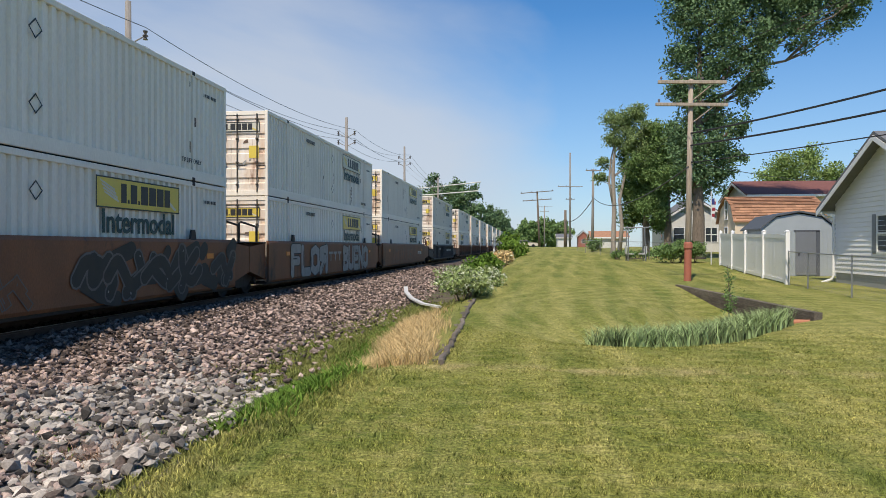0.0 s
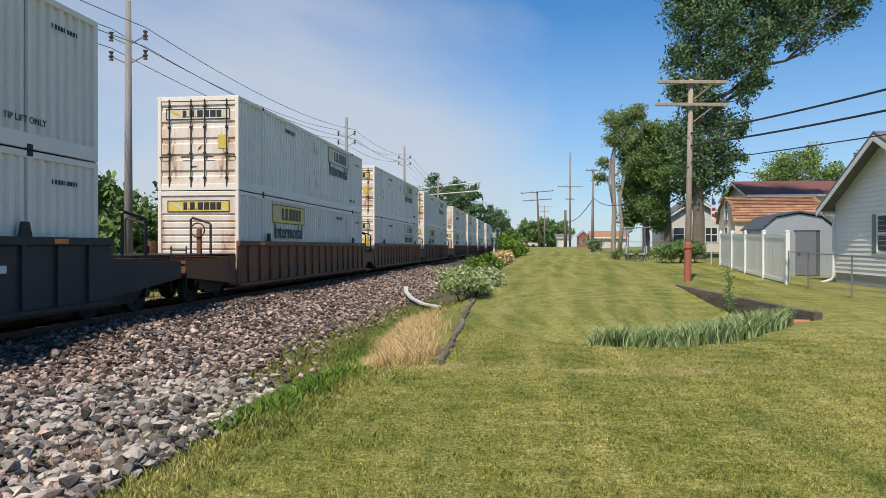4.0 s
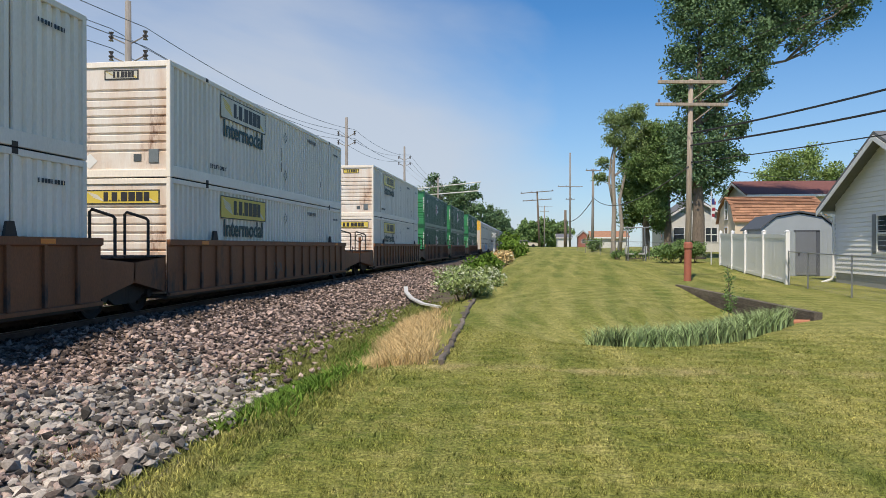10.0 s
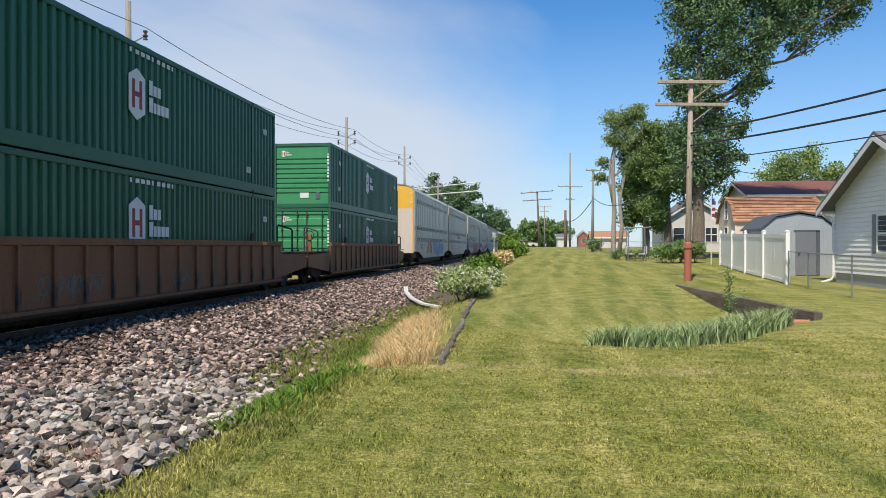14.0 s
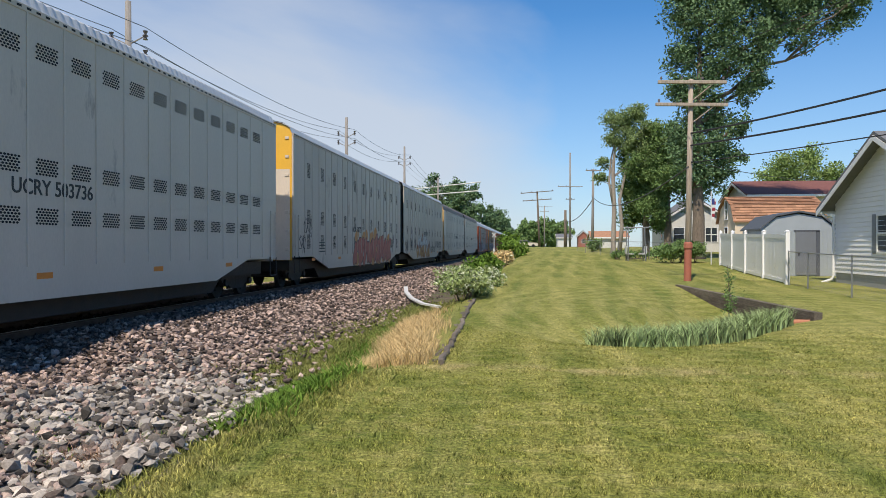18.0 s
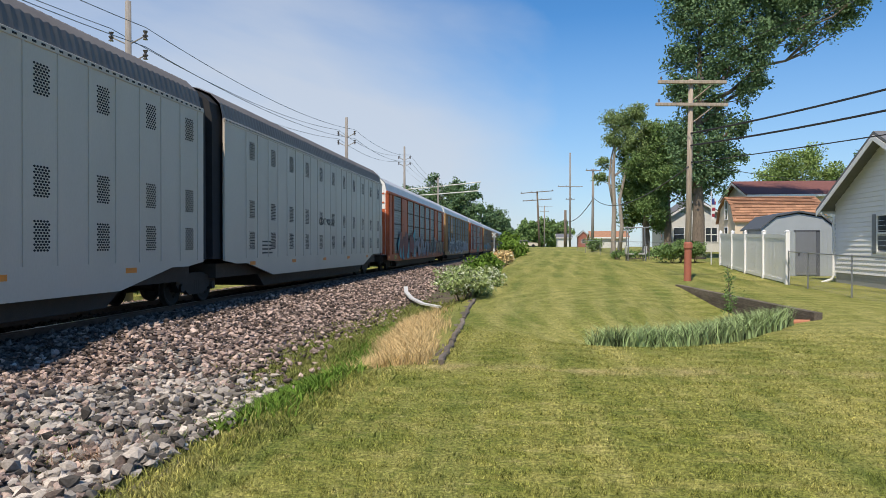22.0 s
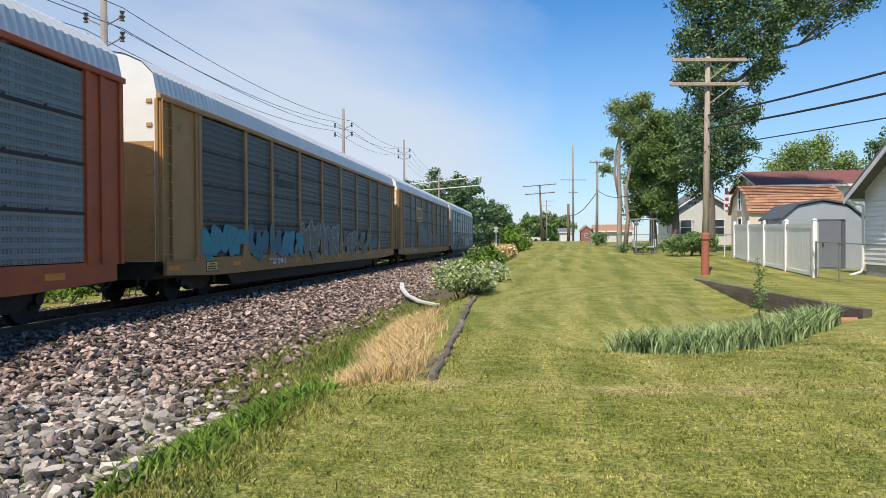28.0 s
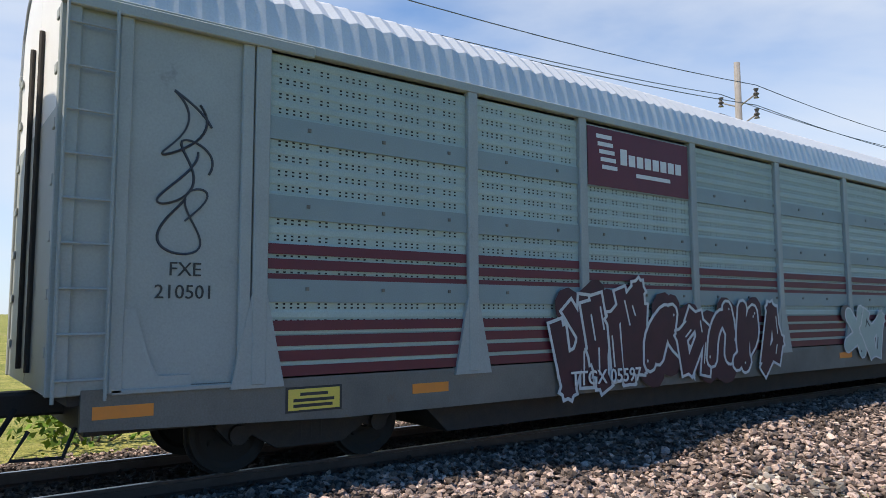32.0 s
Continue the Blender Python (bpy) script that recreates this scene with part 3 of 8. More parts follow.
def container(u, level, paint, near, sign, label, rng, texture=None):
    """near: what the end towards the camera is, 'doors' or 'ribs'. sign: yellow, white, None or hub."""
    at = Matrix.Translation((TRACK, u - run(0), 0.36 + level * (CH + 0.012)))
    c = thing("shipping_container", label, "container", at, group="containers on the train")
    end_paint = green_end_lit if paint is green_paint else rust_white
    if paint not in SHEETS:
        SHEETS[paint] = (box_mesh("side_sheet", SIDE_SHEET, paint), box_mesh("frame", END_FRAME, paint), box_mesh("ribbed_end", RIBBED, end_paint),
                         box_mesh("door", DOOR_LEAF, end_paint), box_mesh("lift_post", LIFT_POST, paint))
    sheet, frm, ribs, leaf, lift = SHEETS[paint]
    flip = Matrix.Translation((0, CL, 0)) @ Matrix.Rotation(math.pi, 4, "Z")
    part("side_sheet", sheet, None, c, at=Matrix.Translation((CW / 2 - 0.02, 0, 0)))
    part("side_sheet", sheet, None, c, at=flip @ Matrix.Translation((CW / 2 - 0.02, 0, 0)))
    part("frame", frm, None, c)
    for y in (2.0, CL - 2.09):
        part("lift_post", lift, None, c, at=Matrix.Translation((0, y, 0)))
    part("roof", ROOF_W, None, c, at=Matrix.Translation((0, 0, CH - 0.04)))
    part("floor", FLOOR_M, None, c)
    for q in CAST_AT:
        part("corner_casting", CAST_M, None, c, at=Matrix.Translation(q))
    doors_at, ribs_at = (Matrix.Identity(4), flip) if near == "doors" else (flip, Matrix.Identity(4))
    part("ribbed_end", ribs, None, c, at=ribs_at)
    for side in (1, -1):
        d = part("door", leaf, None, c, at=doors_at @ Matrix.Diagonal((side, 1, 1, 1)))
        for x in (0.22, 0.92):
            part("lock_rod", ROD_M, None, d, at=Matrix.Translation((x, 0.0, 0)))
    if sign in ("yellow", "white", "bare"):
        fld = sign_yellow if sign == "yellow" else sign_white
        y = 11.55 if near == "doors" else 4.65
        if sign != "bare":
            sign_parts(c, CW / 2 + 0.001, y, 2.33, 3.5, 0.66, fld, rng)
            tagged(part("side_lettering", WORD_M, None, c, at=Matrix.Translation((CW / 2 + 0.004, y - 0.02, 1.70))), kind="stuff")
        for yy, z in ((8.0 if near == "doors" else 8.4, 0.85), (8.0 if near == "doors" else 8.4, 2.2)):
            part("placard_holder", PLAC_M, None, c, at=Matrix.Translation((CW / 2 + 0.004, yy, z)))
        tagged(part("side_lettering", TIP_M, None, c, at=Matrix.Translation((CW / 2 + 0.004, 14.0 if near == "doors" else 2.75, 0.52))), kind="stuff")
        tagged(part("small_print", BARS_M, None, c, at=Matrix.Translation((CW / 2 + 0.002, 14.7, 2.35))), kind="stuff")
        tagged(part("small_print", BARS_M, None, c, at=Matrix.Translation((CW / 2 + 0.002, 4.2 if near == "doors" else 11.0, 2.42)) @ Matrix.Diagonal((1, 1.5, 1.6, 1))), kind="stuff")
        for k in range(rng.randint(3, 6)):
            z1, zl = rng.uniform(0.9, 2.6), rng.uniform(0.12, 0.55)
            yk = 0.15 + 0.27 * rng.randint(6, 52)
            scuff = Geo().box(0, 0.003, yk, yk + rng.uniform(0.03, 0.09), max(0.34, z1 - zl), z1)
            if rng.random() > 0.5:
                scuff.box(0, 0.003, yk + 0.01, yk + 0.06, max(0.33, z1 - zl - 0.35), max(0.36, z1 - zl - 0.1))
            tagged(part("scuff", scuff, rust_mark, c, at=Matrix.Translation((CW / 2 - 0.017, 0, 0))), kind="stuff")
        front = Matrix.Rotation(-math.pi / 2, 4, "Z")
        if near == "doors":
            sign_parts(c, 0, 0, 0, 2.05, 0.34, fld, rng)
            s = [o for o in c.children if o.name.startswith("sign_panel")][-1]
            s.matrix_basis = Matrix.Translation((0, 0.022, 2.34)) @ front
            for k in range(rng.randint(5, 9)):
                px, pz = rng.uniform(-1.05, 0.95), rng.uniform(0.35, 2.1)
                spot = Geo().prism([(px, pz), (px + rng.uniform(0.06, 0.22), pz + 0.02), (px + rng.uniform(0.05, 0.2), pz + rng.uniform(0.04, 0.16)), (px + 0.02, pz + 0.07)], 0.022, 0.0285)
                tagged(part("scuff", spot, rust_mark if k % 3 else shutter_tone, c), kind="stuff")
            part("warning_label", Geo().box(-0.17, 0.17, 0.018, 0.026, 1.28, 1.70, 0.003), sign_yellow, c, at=Matrix.Translation((0.80, 0, 0)))
        else:
            big = level == 0
            sign_parts(c, 0, 0, 0, 2.0 if big else 0.9, 0.36 if big else 0.24, fld if not big or sign == "white" else sign_yellow, rng)
            s = [o for o in c.children if o.name.startswith("sign_panel")][-1]
            s.matrix_basis = Matrix.Translation((0, 0.044, 2.42 if big else 2.56)) @ front
            part("placard_holder", box_mesh("placard_holder", Geo().add([(0.2, 0, 0), (0, 0, 0.2), (-0.2, 0, 0), (0, 0, -0.2)], [(0, 1, 2, 3)]), white_end), None, c, at=Matrix.Translation((-0.85, 0.04, 0.42)))
            part("end_label", Geo().box(-0.1, 0.1, 0.035, 0.045, 0.4, 0.58), dark_panel, c, at=Matrix.Translation((0.42, 0, 0)))
            part("document_holder", Geo().box(-0.13, 0.13, 0.02, 0.06, 0.36, 0.70, 0.01), galvanised, c, at=Matrix.Translation((0.85, 0, 0)))
    elif sign == "hub":
        hub_badge(c, CW / 2 + 0.003, 7.3, 1.72, 0.95)
        for y, z in ((1.4, 2.05), (1.3, 0.85), (15.0, 2.0), (13.6, 0.6)):
            tagged(part("small_print", BARS_W, None, c, at=Matrix.Translation((CW / 2 + 0.004, y, z)) @ Matrix.Diagonal((1, 0.45, 2.2, 1))), kind="stuff")
        tagged(part("small_print", BARS_W, None, c, at=Matrix.Translation((CW / 2 + 0.004, 7.0, 2.62)) @ Matrix.Diagonal((1, 2.6, 1.2, 1))), kind="stuff")
        front = Matrix.Rotation(-math.pi / 2, 4, "Z")
        hub_badge(c, 0, 0, 0, 0.24)
        b = [o for o in c.children if o.name.startswith("badge")][-1]
        b.matrix_basis = Matrix.Translation((-0.85, 0.034, 2.42)) @ front
        tagged(part("small_print", BARS_W, None, c, at=Matrix.Translation((CW / 2 - 0.055, -0.003, 1.2)) @ front @ Matrix.Rotation(math.pi / 2, 4, "X") @ Matrix.Diagonal((1, 1.6, 1, 1))), kind="stuff")
        part("end_label", Geo().box(-0.2, 0.2, 0.03, 0.044, 0.45, 0.68), ink_white, c, at=Matrix.Translation((0.1, 0, 0)))
        part("document_holder", Geo().box(-0.1, 0.1, 0.02, 0.06, 0.40, 0.72, 0.01), dark_panel, c, at=Matrix.Translation((0.72, 0, 0)))
    on_train(c, u, z=0.36 + level * (CH + 0.012))
    return c


# -- well cars --
def well_car(u, style, label, rng, gap_near=3.4, gap_far=3.4, ends=("artic", "artic")):
    """A well car's unit, whose containers stand from u to u + 16.15."""
    paint = {"smooth": brown_steel, "ribbed": brown_steel, "black": black_car}[style]
    car = thing("well_car", label, "rail car", Matrix.Translation((TRACK, u - run(0), 0)), group="well cars of the train")
    y0, y1 = -0.3, CL + 0.3
    w = 1.46
    for s in (1, -1):
        g = Geo()
        prof = [(0, 0.35), (0.10, 0.35), (0.10, 0.42), (0.035, 0.44), (0.035, 1.55), (0.10, 1.58), (0.10, 1.72), (0, 1.72)]
        if style == "smooth":
            prof = [(0, 0.35), (0.06, 0.35), (0.09, 0.42), (0.09, 1.66), (0.06, 1.74), (0, 1.74)]
        g.prism([(s * (w - 0.1 + a), b) for a, b in prof], y0, y1)
        side = part("side_sill", g, paint, car)
        if style != "smooth":
            n = 17
            post = Geo().prism([(w - 0.065, 0.44), (w - 0.005, 0.44), (w - 0.005, 1.57), (w - 0.065, 1.57)], -0.045, 0.045)
            me = box_mesh("side_post", post, paint)
            for i in range(n):
                part("side_post", me, None, side, at=Matrix.Diagonal((s, 1, 1, 1)) @ Matrix.Translation((0, 0.5 + i * (CL - 1.0) / (n - 1), 0)))
        # guides that hold the container at the ends of the well
        for y in (2.3, CL - 2.3):
            part("container_guide", Geo().prism([(y - 0.16, 1.7), (y + 0.16, 1.7), (y + 0.08, 1.98), (y - 0.08, 1.98)], w - 0.09, w - 0.03, "x"), dark_steel, car, at=Matrix.Diagonal((s, 1, 1, 1)))
        for y in (1.4, CL - 1.6):
            part("reflector", Geo().box(w - 0.003, w + 0.006, y, y + 0.40, 1.22 if style == "smooth" else 1.60, 1.36 if style == "smooth" else 1.69), orange_paint, car, at=Matrix.Diagonal((s, 1, 1, 1)))
    part("well_floor", Geo().box(-w + 0.1, w - 0.1, y0, y1, 0.28, 0.34), dark_steel, car)
    for near, gap in ((True, gap_near), (False, gap_far)):
        a, b = (y0 - (gap - 0.6) / 2 + 0.05, y0) if near else (y1, y1 + (gap - 0.6) / 2 - 0.05)
        end = Geo()
        mid = (a + b) / 2
        top = 1.66 if style == "smooth" else 1.30
        slope = (a, b) if near else (b, a)
        end.prism([(slope[0], 0.75), (slope[1], 0.45), (slope[1], top), (slope[0], top - 0.12)], -w + 0.12, w - 0.12, "x")
        part("end_platform", end, paint, car)
        for i in range(3):
            yy = a + (b - a) * (i + 0.5) / 3
            part("walkway_board", Geo().box(-w + 0.1, w - 0.1, yy - abs(b - a) / 7, yy + abs(b - a) / 7, top, top + 0.04), dark_steel, car)
        for xa, xb in ((-1.25, -0.65), (0.7, 1.28)):
            rail = Geo().tube([(xa, mid, top), (xa, mid, 2.3), (xa + 0.05, mid, 2.35), (xb - 0.05, mid, 2.2), (xb, mid, 2.15), (xb, mid, top)], 0.034, 6)
            part("hand_rail", rail, dark_steel, car)
        if gap > 5 and near:
            part("brake_wheel", Geo().tube([(0.95 + 0.2 * math.cos(q * 0.5236), mid - 0.1, 2.0 + 0.2 * math.sin(q * 0.5236)) for q in range(13)], 0.02, 6, False), dark_steel, car)
            part("brake_stand", Geo().box(0.9, 1.02, mid - 0.08, mid + 0.02, top, 2.05, 0.01), brown_steel, car)
            lad = Geo()
            for x in (0.95, 1.36):
                lad.tube([(x, a - 0.02, 0.35), (x, a - 0.02, 1.55)], 0.02, 6)
            for z in (0.4, 0.75, 1.1, 1.45):
                lad.tube([(0.95, a - 0.02, z), (1.36, a - 0.02, z)], 0.016, 6)
            part("ladder", lad, dark_steel, car)
    if gap_near > 5:
        part("coupler", Geo().box(-0.14, 0.14, y0 - gap_near / 2 + 0.25, y0 - 1.3, 0.72, 0.98, 0.03), dark_steel, car)
        bogie(car, y0 - 1.0, u)
    if gap_far > 5:
        part("coupler", Geo().box(-0.14, 0.14, y1 + 1.3, y1 + gap_far / 2 - 0.25, 0.72, 0.98, 0.03), dark_steel, car)
        bogie(car, y1 + 1.0, u)
    else:
        bogie(car, y1 + (gap_far - 0.6) / 2, u)
    if style == "smooth":
        if u < -260:
            scrawl(rng, 7.4, 1.12, 5, paint_olive, paint_faded, car, w + 0.008, 8.7, 0.44, third=paint_bone, wild=0.5, thick=0.13, outline=1.3, base=paint_olive)
            scrawl(rng, 1.4, 0.6, 3, brown_steel, paint_faded, car, w + 0.008, 6.1, 0.5, wild=0.6)
        elif u < -250:
            scrawl(rng, 4.7, 1.22, 4, paint_bone, paint_olive, car, w + 0.008, 1.9, 0.42, third=paint_olive, words="FLOR", wild=0.15, thick=0.14)
            g = Geo()
            for i in range(3):
                g.box(0, 0.004, i * 0.72, i * 0.72 + 0.6, 0.30, 0.40)
                g.box(0, 0.004, i * 0.72 + 0.24, i * 0.72 + 0.36, 0.0, 0.30)
            tagged(part("side_lettering", g, paint_bone, car, at=Matrix.Translation((w + 0.006, 6.85, 0.92))), kind="stuff")
            scrawl(rng, 5.0, 1.22, 5, paint_bone, paint_olive, car, w + 0.008, 9.2, 0.42, third=paint_olive, words="BUENO", wild=0.15, thick=0.13)
        else:
            scrawl(rng, 8.5, 0.95, 8, brown_steel, paint_faded, car, w + 0.008, 3.0, 0.5, wild=0.7)
            me = letters("DTTX 732413", 0.30, bold=0.006)
            me.materials.append(ink_white)
            tagged(part("car_number", me, None, car, at=Matrix.Translation((w + 0.006, 13.6, 1.05))), kind="stuff")
    elif style == "black":
        g = Geo()
        for i in range(14):
            g.box(0, 0.004, i * 0.3, i * 0.3 + 0.22, 0, 0.13 if i % 5 else 0.2)
        tagged(part("side_lettering", g, ink_white, car, at=Matrix.Translation((w + 0.004, 9.2, 1.1))), kind="stuff")
        me = letters("FEC 74097", 0.28, bold=0.006)
        me.materials.append(ink_white)
        tagged(part("car_number", me, None, car, at=Matrix.Translation((w + 0.008, 4.0, 1.28))), kind="stuff")
    else:
        for k in range(3):
            handstyle(rng, rng.uniform(0.7, 1.3), 0.42, paint_faded, car, w - 0.06, rng.uniform(1, 13), 0.62)
    on_train(car, u)
    return car


rust_mark = material("dark_rust_scuff", (0.10, 0.065, 0.045), 0.8, second=(0.20, 0.13, 0.09), scale=7, amount=0.8, fine=0.2)
shutter_tone = material("grey_patch", (0.35, 0.35, 0.34), 0.6, second=(0.25, 0.25, 0.25), scale=6, amount=0.6)
rng = random.Random(5)
W, G = "white steel container", "dark green steel container"
STACK = [  # u, car style, gaps, then lower and upper container: paint, near end, sign
    (-274.7, "smooth", 6.8, 3.4, ("doors", "yellow"), ("doors", "bare")),
    (-255.2, "smooth", 3.4, 3.4, ("doors", "yellow"), ("doors", "white")),
    (-236.4, "smooth", 2.7, 6.6, ("doors", "yellow"), ("doors", "yellow")),
    (-213.8, "black", 6.6, 7.0, ("doors", "yellow"), ("doors", "yellow")),
    (-190.5, "ribbed", 7.0, 3.2, ("ribs", "yellow"), ("doors", "white")),
    (-171.3, "ribbed", 3.2, 3.2, ("doors", "white"), ("doors", "yellow")),
    (-152.1, "ribbed", 3.2, 6.6, ("ribs", "yellow"), ("doors", "white")),
    (-129.4, "ribbed", 6.6, 3.2, ("ribs", "yellow"), ("ribs", "yellow")),
    (-110.2, "ribbed", 3.2, 3.5, ("ribs", "yellow"), ("ribs", "yellow")),
    (-90.7, "ribbed", 3.5, 6.9, ("ribs", "yellow"), ("ribs", "white")),
    (-67.6, "ribbed", 6.9, 3.6, ("ribs", "yellow"), ("ribs", "yellow")),
    (-47.8, "ribbed", 3.6, 3.5, ("ribs", "hub"), ("ribs", "hub")),
    (-28.2, "ribbed", 3.5, 6.9, ("ribs", "hub"), ("ribs", "hub")),
    (-5.1, "ribbed", 6.9, 4.4, ("doors", "hub"), ("ribs", "hub")),
]
for u, style, g0, g1, low, high in STACK:
    what = {"smooth": "rusty brown well car with smooth sides and spray paint", "black": "black well car with pale side lettering",
            "ribbed": "rusty brown well car with ribbed sides"}[style]
    well_car(u, style, what, rng, g0, g1)
    for level, (near, sign) in enumerate((low, high)):
        paint = green_paint if sign == "hub" else white_paint
        text = (G if sign == "hub" else W) + (", doors at its end" if near == "doors" else ", rust-streaked ribbed end")
        text += ", stacked on another" if level else ", low in a well"
        container(u, level, paint, near, sign, text, rng)


# -- closed car carriers --
RW = 1.60


def roof_outline(top, crown, n=9):
    """The rounded roof from side to side."""
    out = []
    for i in range(n + 1):
        a = math.pi * i / n
        out.append((RW * 0.985 * math.cos(a), top + crown * math.sin(a) ** 0.75))
    return out


def roof_sheet(length, top, crown, pitch=0.24):
    g = Geo()
    line = roof_outline(top, crown)
    n = int(length / pitch) * 2
    verts, faces = [], []
    for i in range(n + 1):
        rise = 0.03 if (i // 1) % 2 else 0.0
        for x, z in line:
            verts.append((x * (1 + rise * 0.25), length * i / n, z + rise * (1.0 if abs(x) < RW * 0.95 else 0.0)))
    m = len(line)
    faces = [(i * m + k, i * m + k + 1, (i + 1) * m + k + 1, (i + 1) * m + k) for i in range(n) for k in range(m - 1)]
    return g.add(verts, faces)


def vent_mesh(wide, high, cols, rows):
    g = Geo()
    for r in range(rows):
        for c in range(cols):
            y = (c + (0.5 if r % 2 else 0.0)) / cols * wide
            z = (r + 0.15) / rows * high
            dw, dh = wide / cols * 0.90, high / rows * 0.80
            g.add([(0, y, z + dh / 2), (0, y + dw * 0.3, z), (0, y + dw * 0.7, z), (0, y + dw, z + dh / 2), (0, y + dw * 0.7, z + dh), (0, y + dw * 0.3, z + dh)], [(0, 1, 2, 3, 4, 5)])
    return box_mesh("vent", g, hole_black)


VENT_WIDE, VENT_TALL = vent_mesh(0.58, 0.30, 7, 6), vent_mesh(0.42, 0.56, 5, 11)
YARDS = {}


def rack_ladder(parent, x, y, z0, z1, mat, wide=0.42):
    g = Geo()
    for dy in (0, wide):
        g.tube([(x, y + dy, z0), (x, y + dy, z1)], 0.018, 6)
    z = z0 + 0.2
    while z < z1:
        g.tube([(x, y, z), (x, y + wide, z)], 0.014, 6)
        z += 0.42
    part("ladder", g, mat, parent)


def end_doors(car, y, near, colors, top, crown):
    """The closed end: two tall leaves in two tones (the last car's lower grey is painted shadow), a seam, hinges and
    the rounded head.
    """
    for s in (1, -1):
        line = [(s * 0.004, 1.05), (s * RW * 0.965, 1.05), (s * RW * 0.965, top)]
        line += [(s * abs(x) * 0.985, z - 0.012) for x, z in roof_outline(top, crown) if s * x > 0.1][:: (1 if s > 0 else -1)]
        line += [(s * 0.004, top + crown - 0.012)]
        d = part("end_door", Geo().prism(line, y, y + 0.05), colors[0], car)
        low = Geo().box(min(s * 0.03, s * RW * 0.92), max(s * 0.03, s * RW * 0.92), y - 0.006, y, 1.06, 1.06 + (top - 1.06) * 0.72)
        part("lower_leaf", low, colors[1], d)
        hinge = Geo()
        for z in np.linspace(1.4, top - 0.2, 7):
            hinge.box(min(s * 1.30, s * 1.44), max(s * 1.30, s * 1.44), y - 0.03, y - 0.006, z, z + 0.1, 0.008)
        tagged(part("hinge", hinge, colors[1], d), kind="stuff")
    rod = Geo().tube([(0.35, y - 0.03, 1.2), (0.35, y - 0.03, top)], 0.03, 6)
    rod.tube([(-0.35, y - 0.03, 1.2), (-0.35, y - 0.03, top)], 0.03, 6)
    part("lock_rod", rod, dark_steel, car)


def silver_rack(u, first, vents, roof_mat, paint, rng, label, number="", art=None, shape=(5.62, 0.52)):
    """One half of a two-part covered car carrier with smooth sides; first: the half whose outer end points to the camera."""
    L, (top, crown) = 21.8, shape
    GAP = 0.36            # the body ends short of the shared bogie
    start, end = (0.0, L - GAP) if first else (GAP, L)
    car = thing("auto_rack", label, "rail car", Matrix.Translation((TRACK, u - run(0), 0)), group="car carriers of the train")
    flip = Matrix.Identity(4) if first else Matrix.Translation((0, L, 0)) @ Matrix.Rotation(math.pi, 4, "Z")
    for s in (1, -1):
        prof = [(0.0, 1.15), (2.4, 1.15), (4.6, 0.62), (L - 4.2, 0.62), (L - 2.0, 1.05), (L - 1.2, 1.05), (L - GAP, 1.15), (L - GAP, top), (0, top)]
        if not first:
            prof = [(L - y, z) for y, z in reversed(prof)]
        side = part("side_wall", Geo().prism(prof, s * RW - 0.03, s * RW + 0.03, "x"), paint, car)
        seam = box_mesh("seam", Geo().box(-0.004, 0.016, -0.018, 0.018, 1.2, top - 0.05), paint)
        seam_at = 1.15 - 0.20 if vents == "wide" else ((1.56 if first else 1.40) if crown < 0.6 else 2.13) + 0.21 - 0.4575
        seam_step = 0.98 if vents == "wide" else 0.915
        for k in range(24):
            if start + 0.3 < seam_at + k * seam_step < end - 0.3:
                part("seam", seam, None, side, at=Matrix.Translation((s * (RW + 0.03), seam_at + k * seam_step, 0)) @ Matrix.Diagonal((s, 1, 1, 1)))
        part("top_plate", Geo().box(-0.01, 0.05, start, end, top - 0.10, top + 0.02, 0.01), paint, side, at=Matrix.Translation((s * (RW + 0.0), 0, 0)) @ Matrix.Diagonal((s, 1, 1, 1)))
        drip = Geo()
        for k in range(int((L - GAP) / 0.24)):
            drip.box(0.051, 0.054, start + k * 0.24 + 0.02, start + k * 0.24 + 0.13, top - 0.06, top - 0.02)
        tagged(part("roof_edge_slot", drip, hole_black, side, at=Matrix.Translation((s * RW, 0, 0)) @ Matrix.Diagonal((s, 1, 1, 1))), kind="stuff")
        if s > 0:
            if vents == "wide":
                me, n, y0, step, zs = VENT_WIDE, 20, 1.15, 0.98, (4.78, 2.78, 1.92)
            else:
                me, n, y0, step, zs = VENT_TALL, 11, (1.56 if first else 1.40) if crown < 0.6 else 2.13, 1.83, (4.18, 2.40, 1.45)
            for k in range(n):
                for z in zs:
                    part("vent", me, None, side, at=Matrix.Translation((RW + 0.034, y0 + k * step, z)))
            for k in range(5):
                part("reflector", Geo().box(0, 0.005, 0, 0.42, 0, 0.11), orange_paint, side, at=Matrix.Translation((RW + 0.031, 2.2 + k * 3.9, 0.98)))
            if number:
                me = letters(number, 0.38, bold=0.004)
                me.materials.append(ink_black)
                tagged(part("car_number", me, None, side, at=Matrix.Translation((RW + 0.034, (9.6 if crown < 0.6 else 11.8) if first else 10.5, 2.36 if first and crown < 0.6 else 2.56))), kind="stuff")
            g = Geo()
            for k in range(4):
                g.box(0, 0.004, 0, 0.9 - 0.15 * (k % 2), k * 0.12, k * 0.12 + 0.05)
            tagged(part("small_print", g, ink_black, side, at=Matrix.Translation((RW + 0.032, 3.2, 1.32))), kind="stuff")
    part("roof", roof_sheet(L - GAP, top, crown), roof_mat, car, at=Matrix.Translation((0, start, 0)))
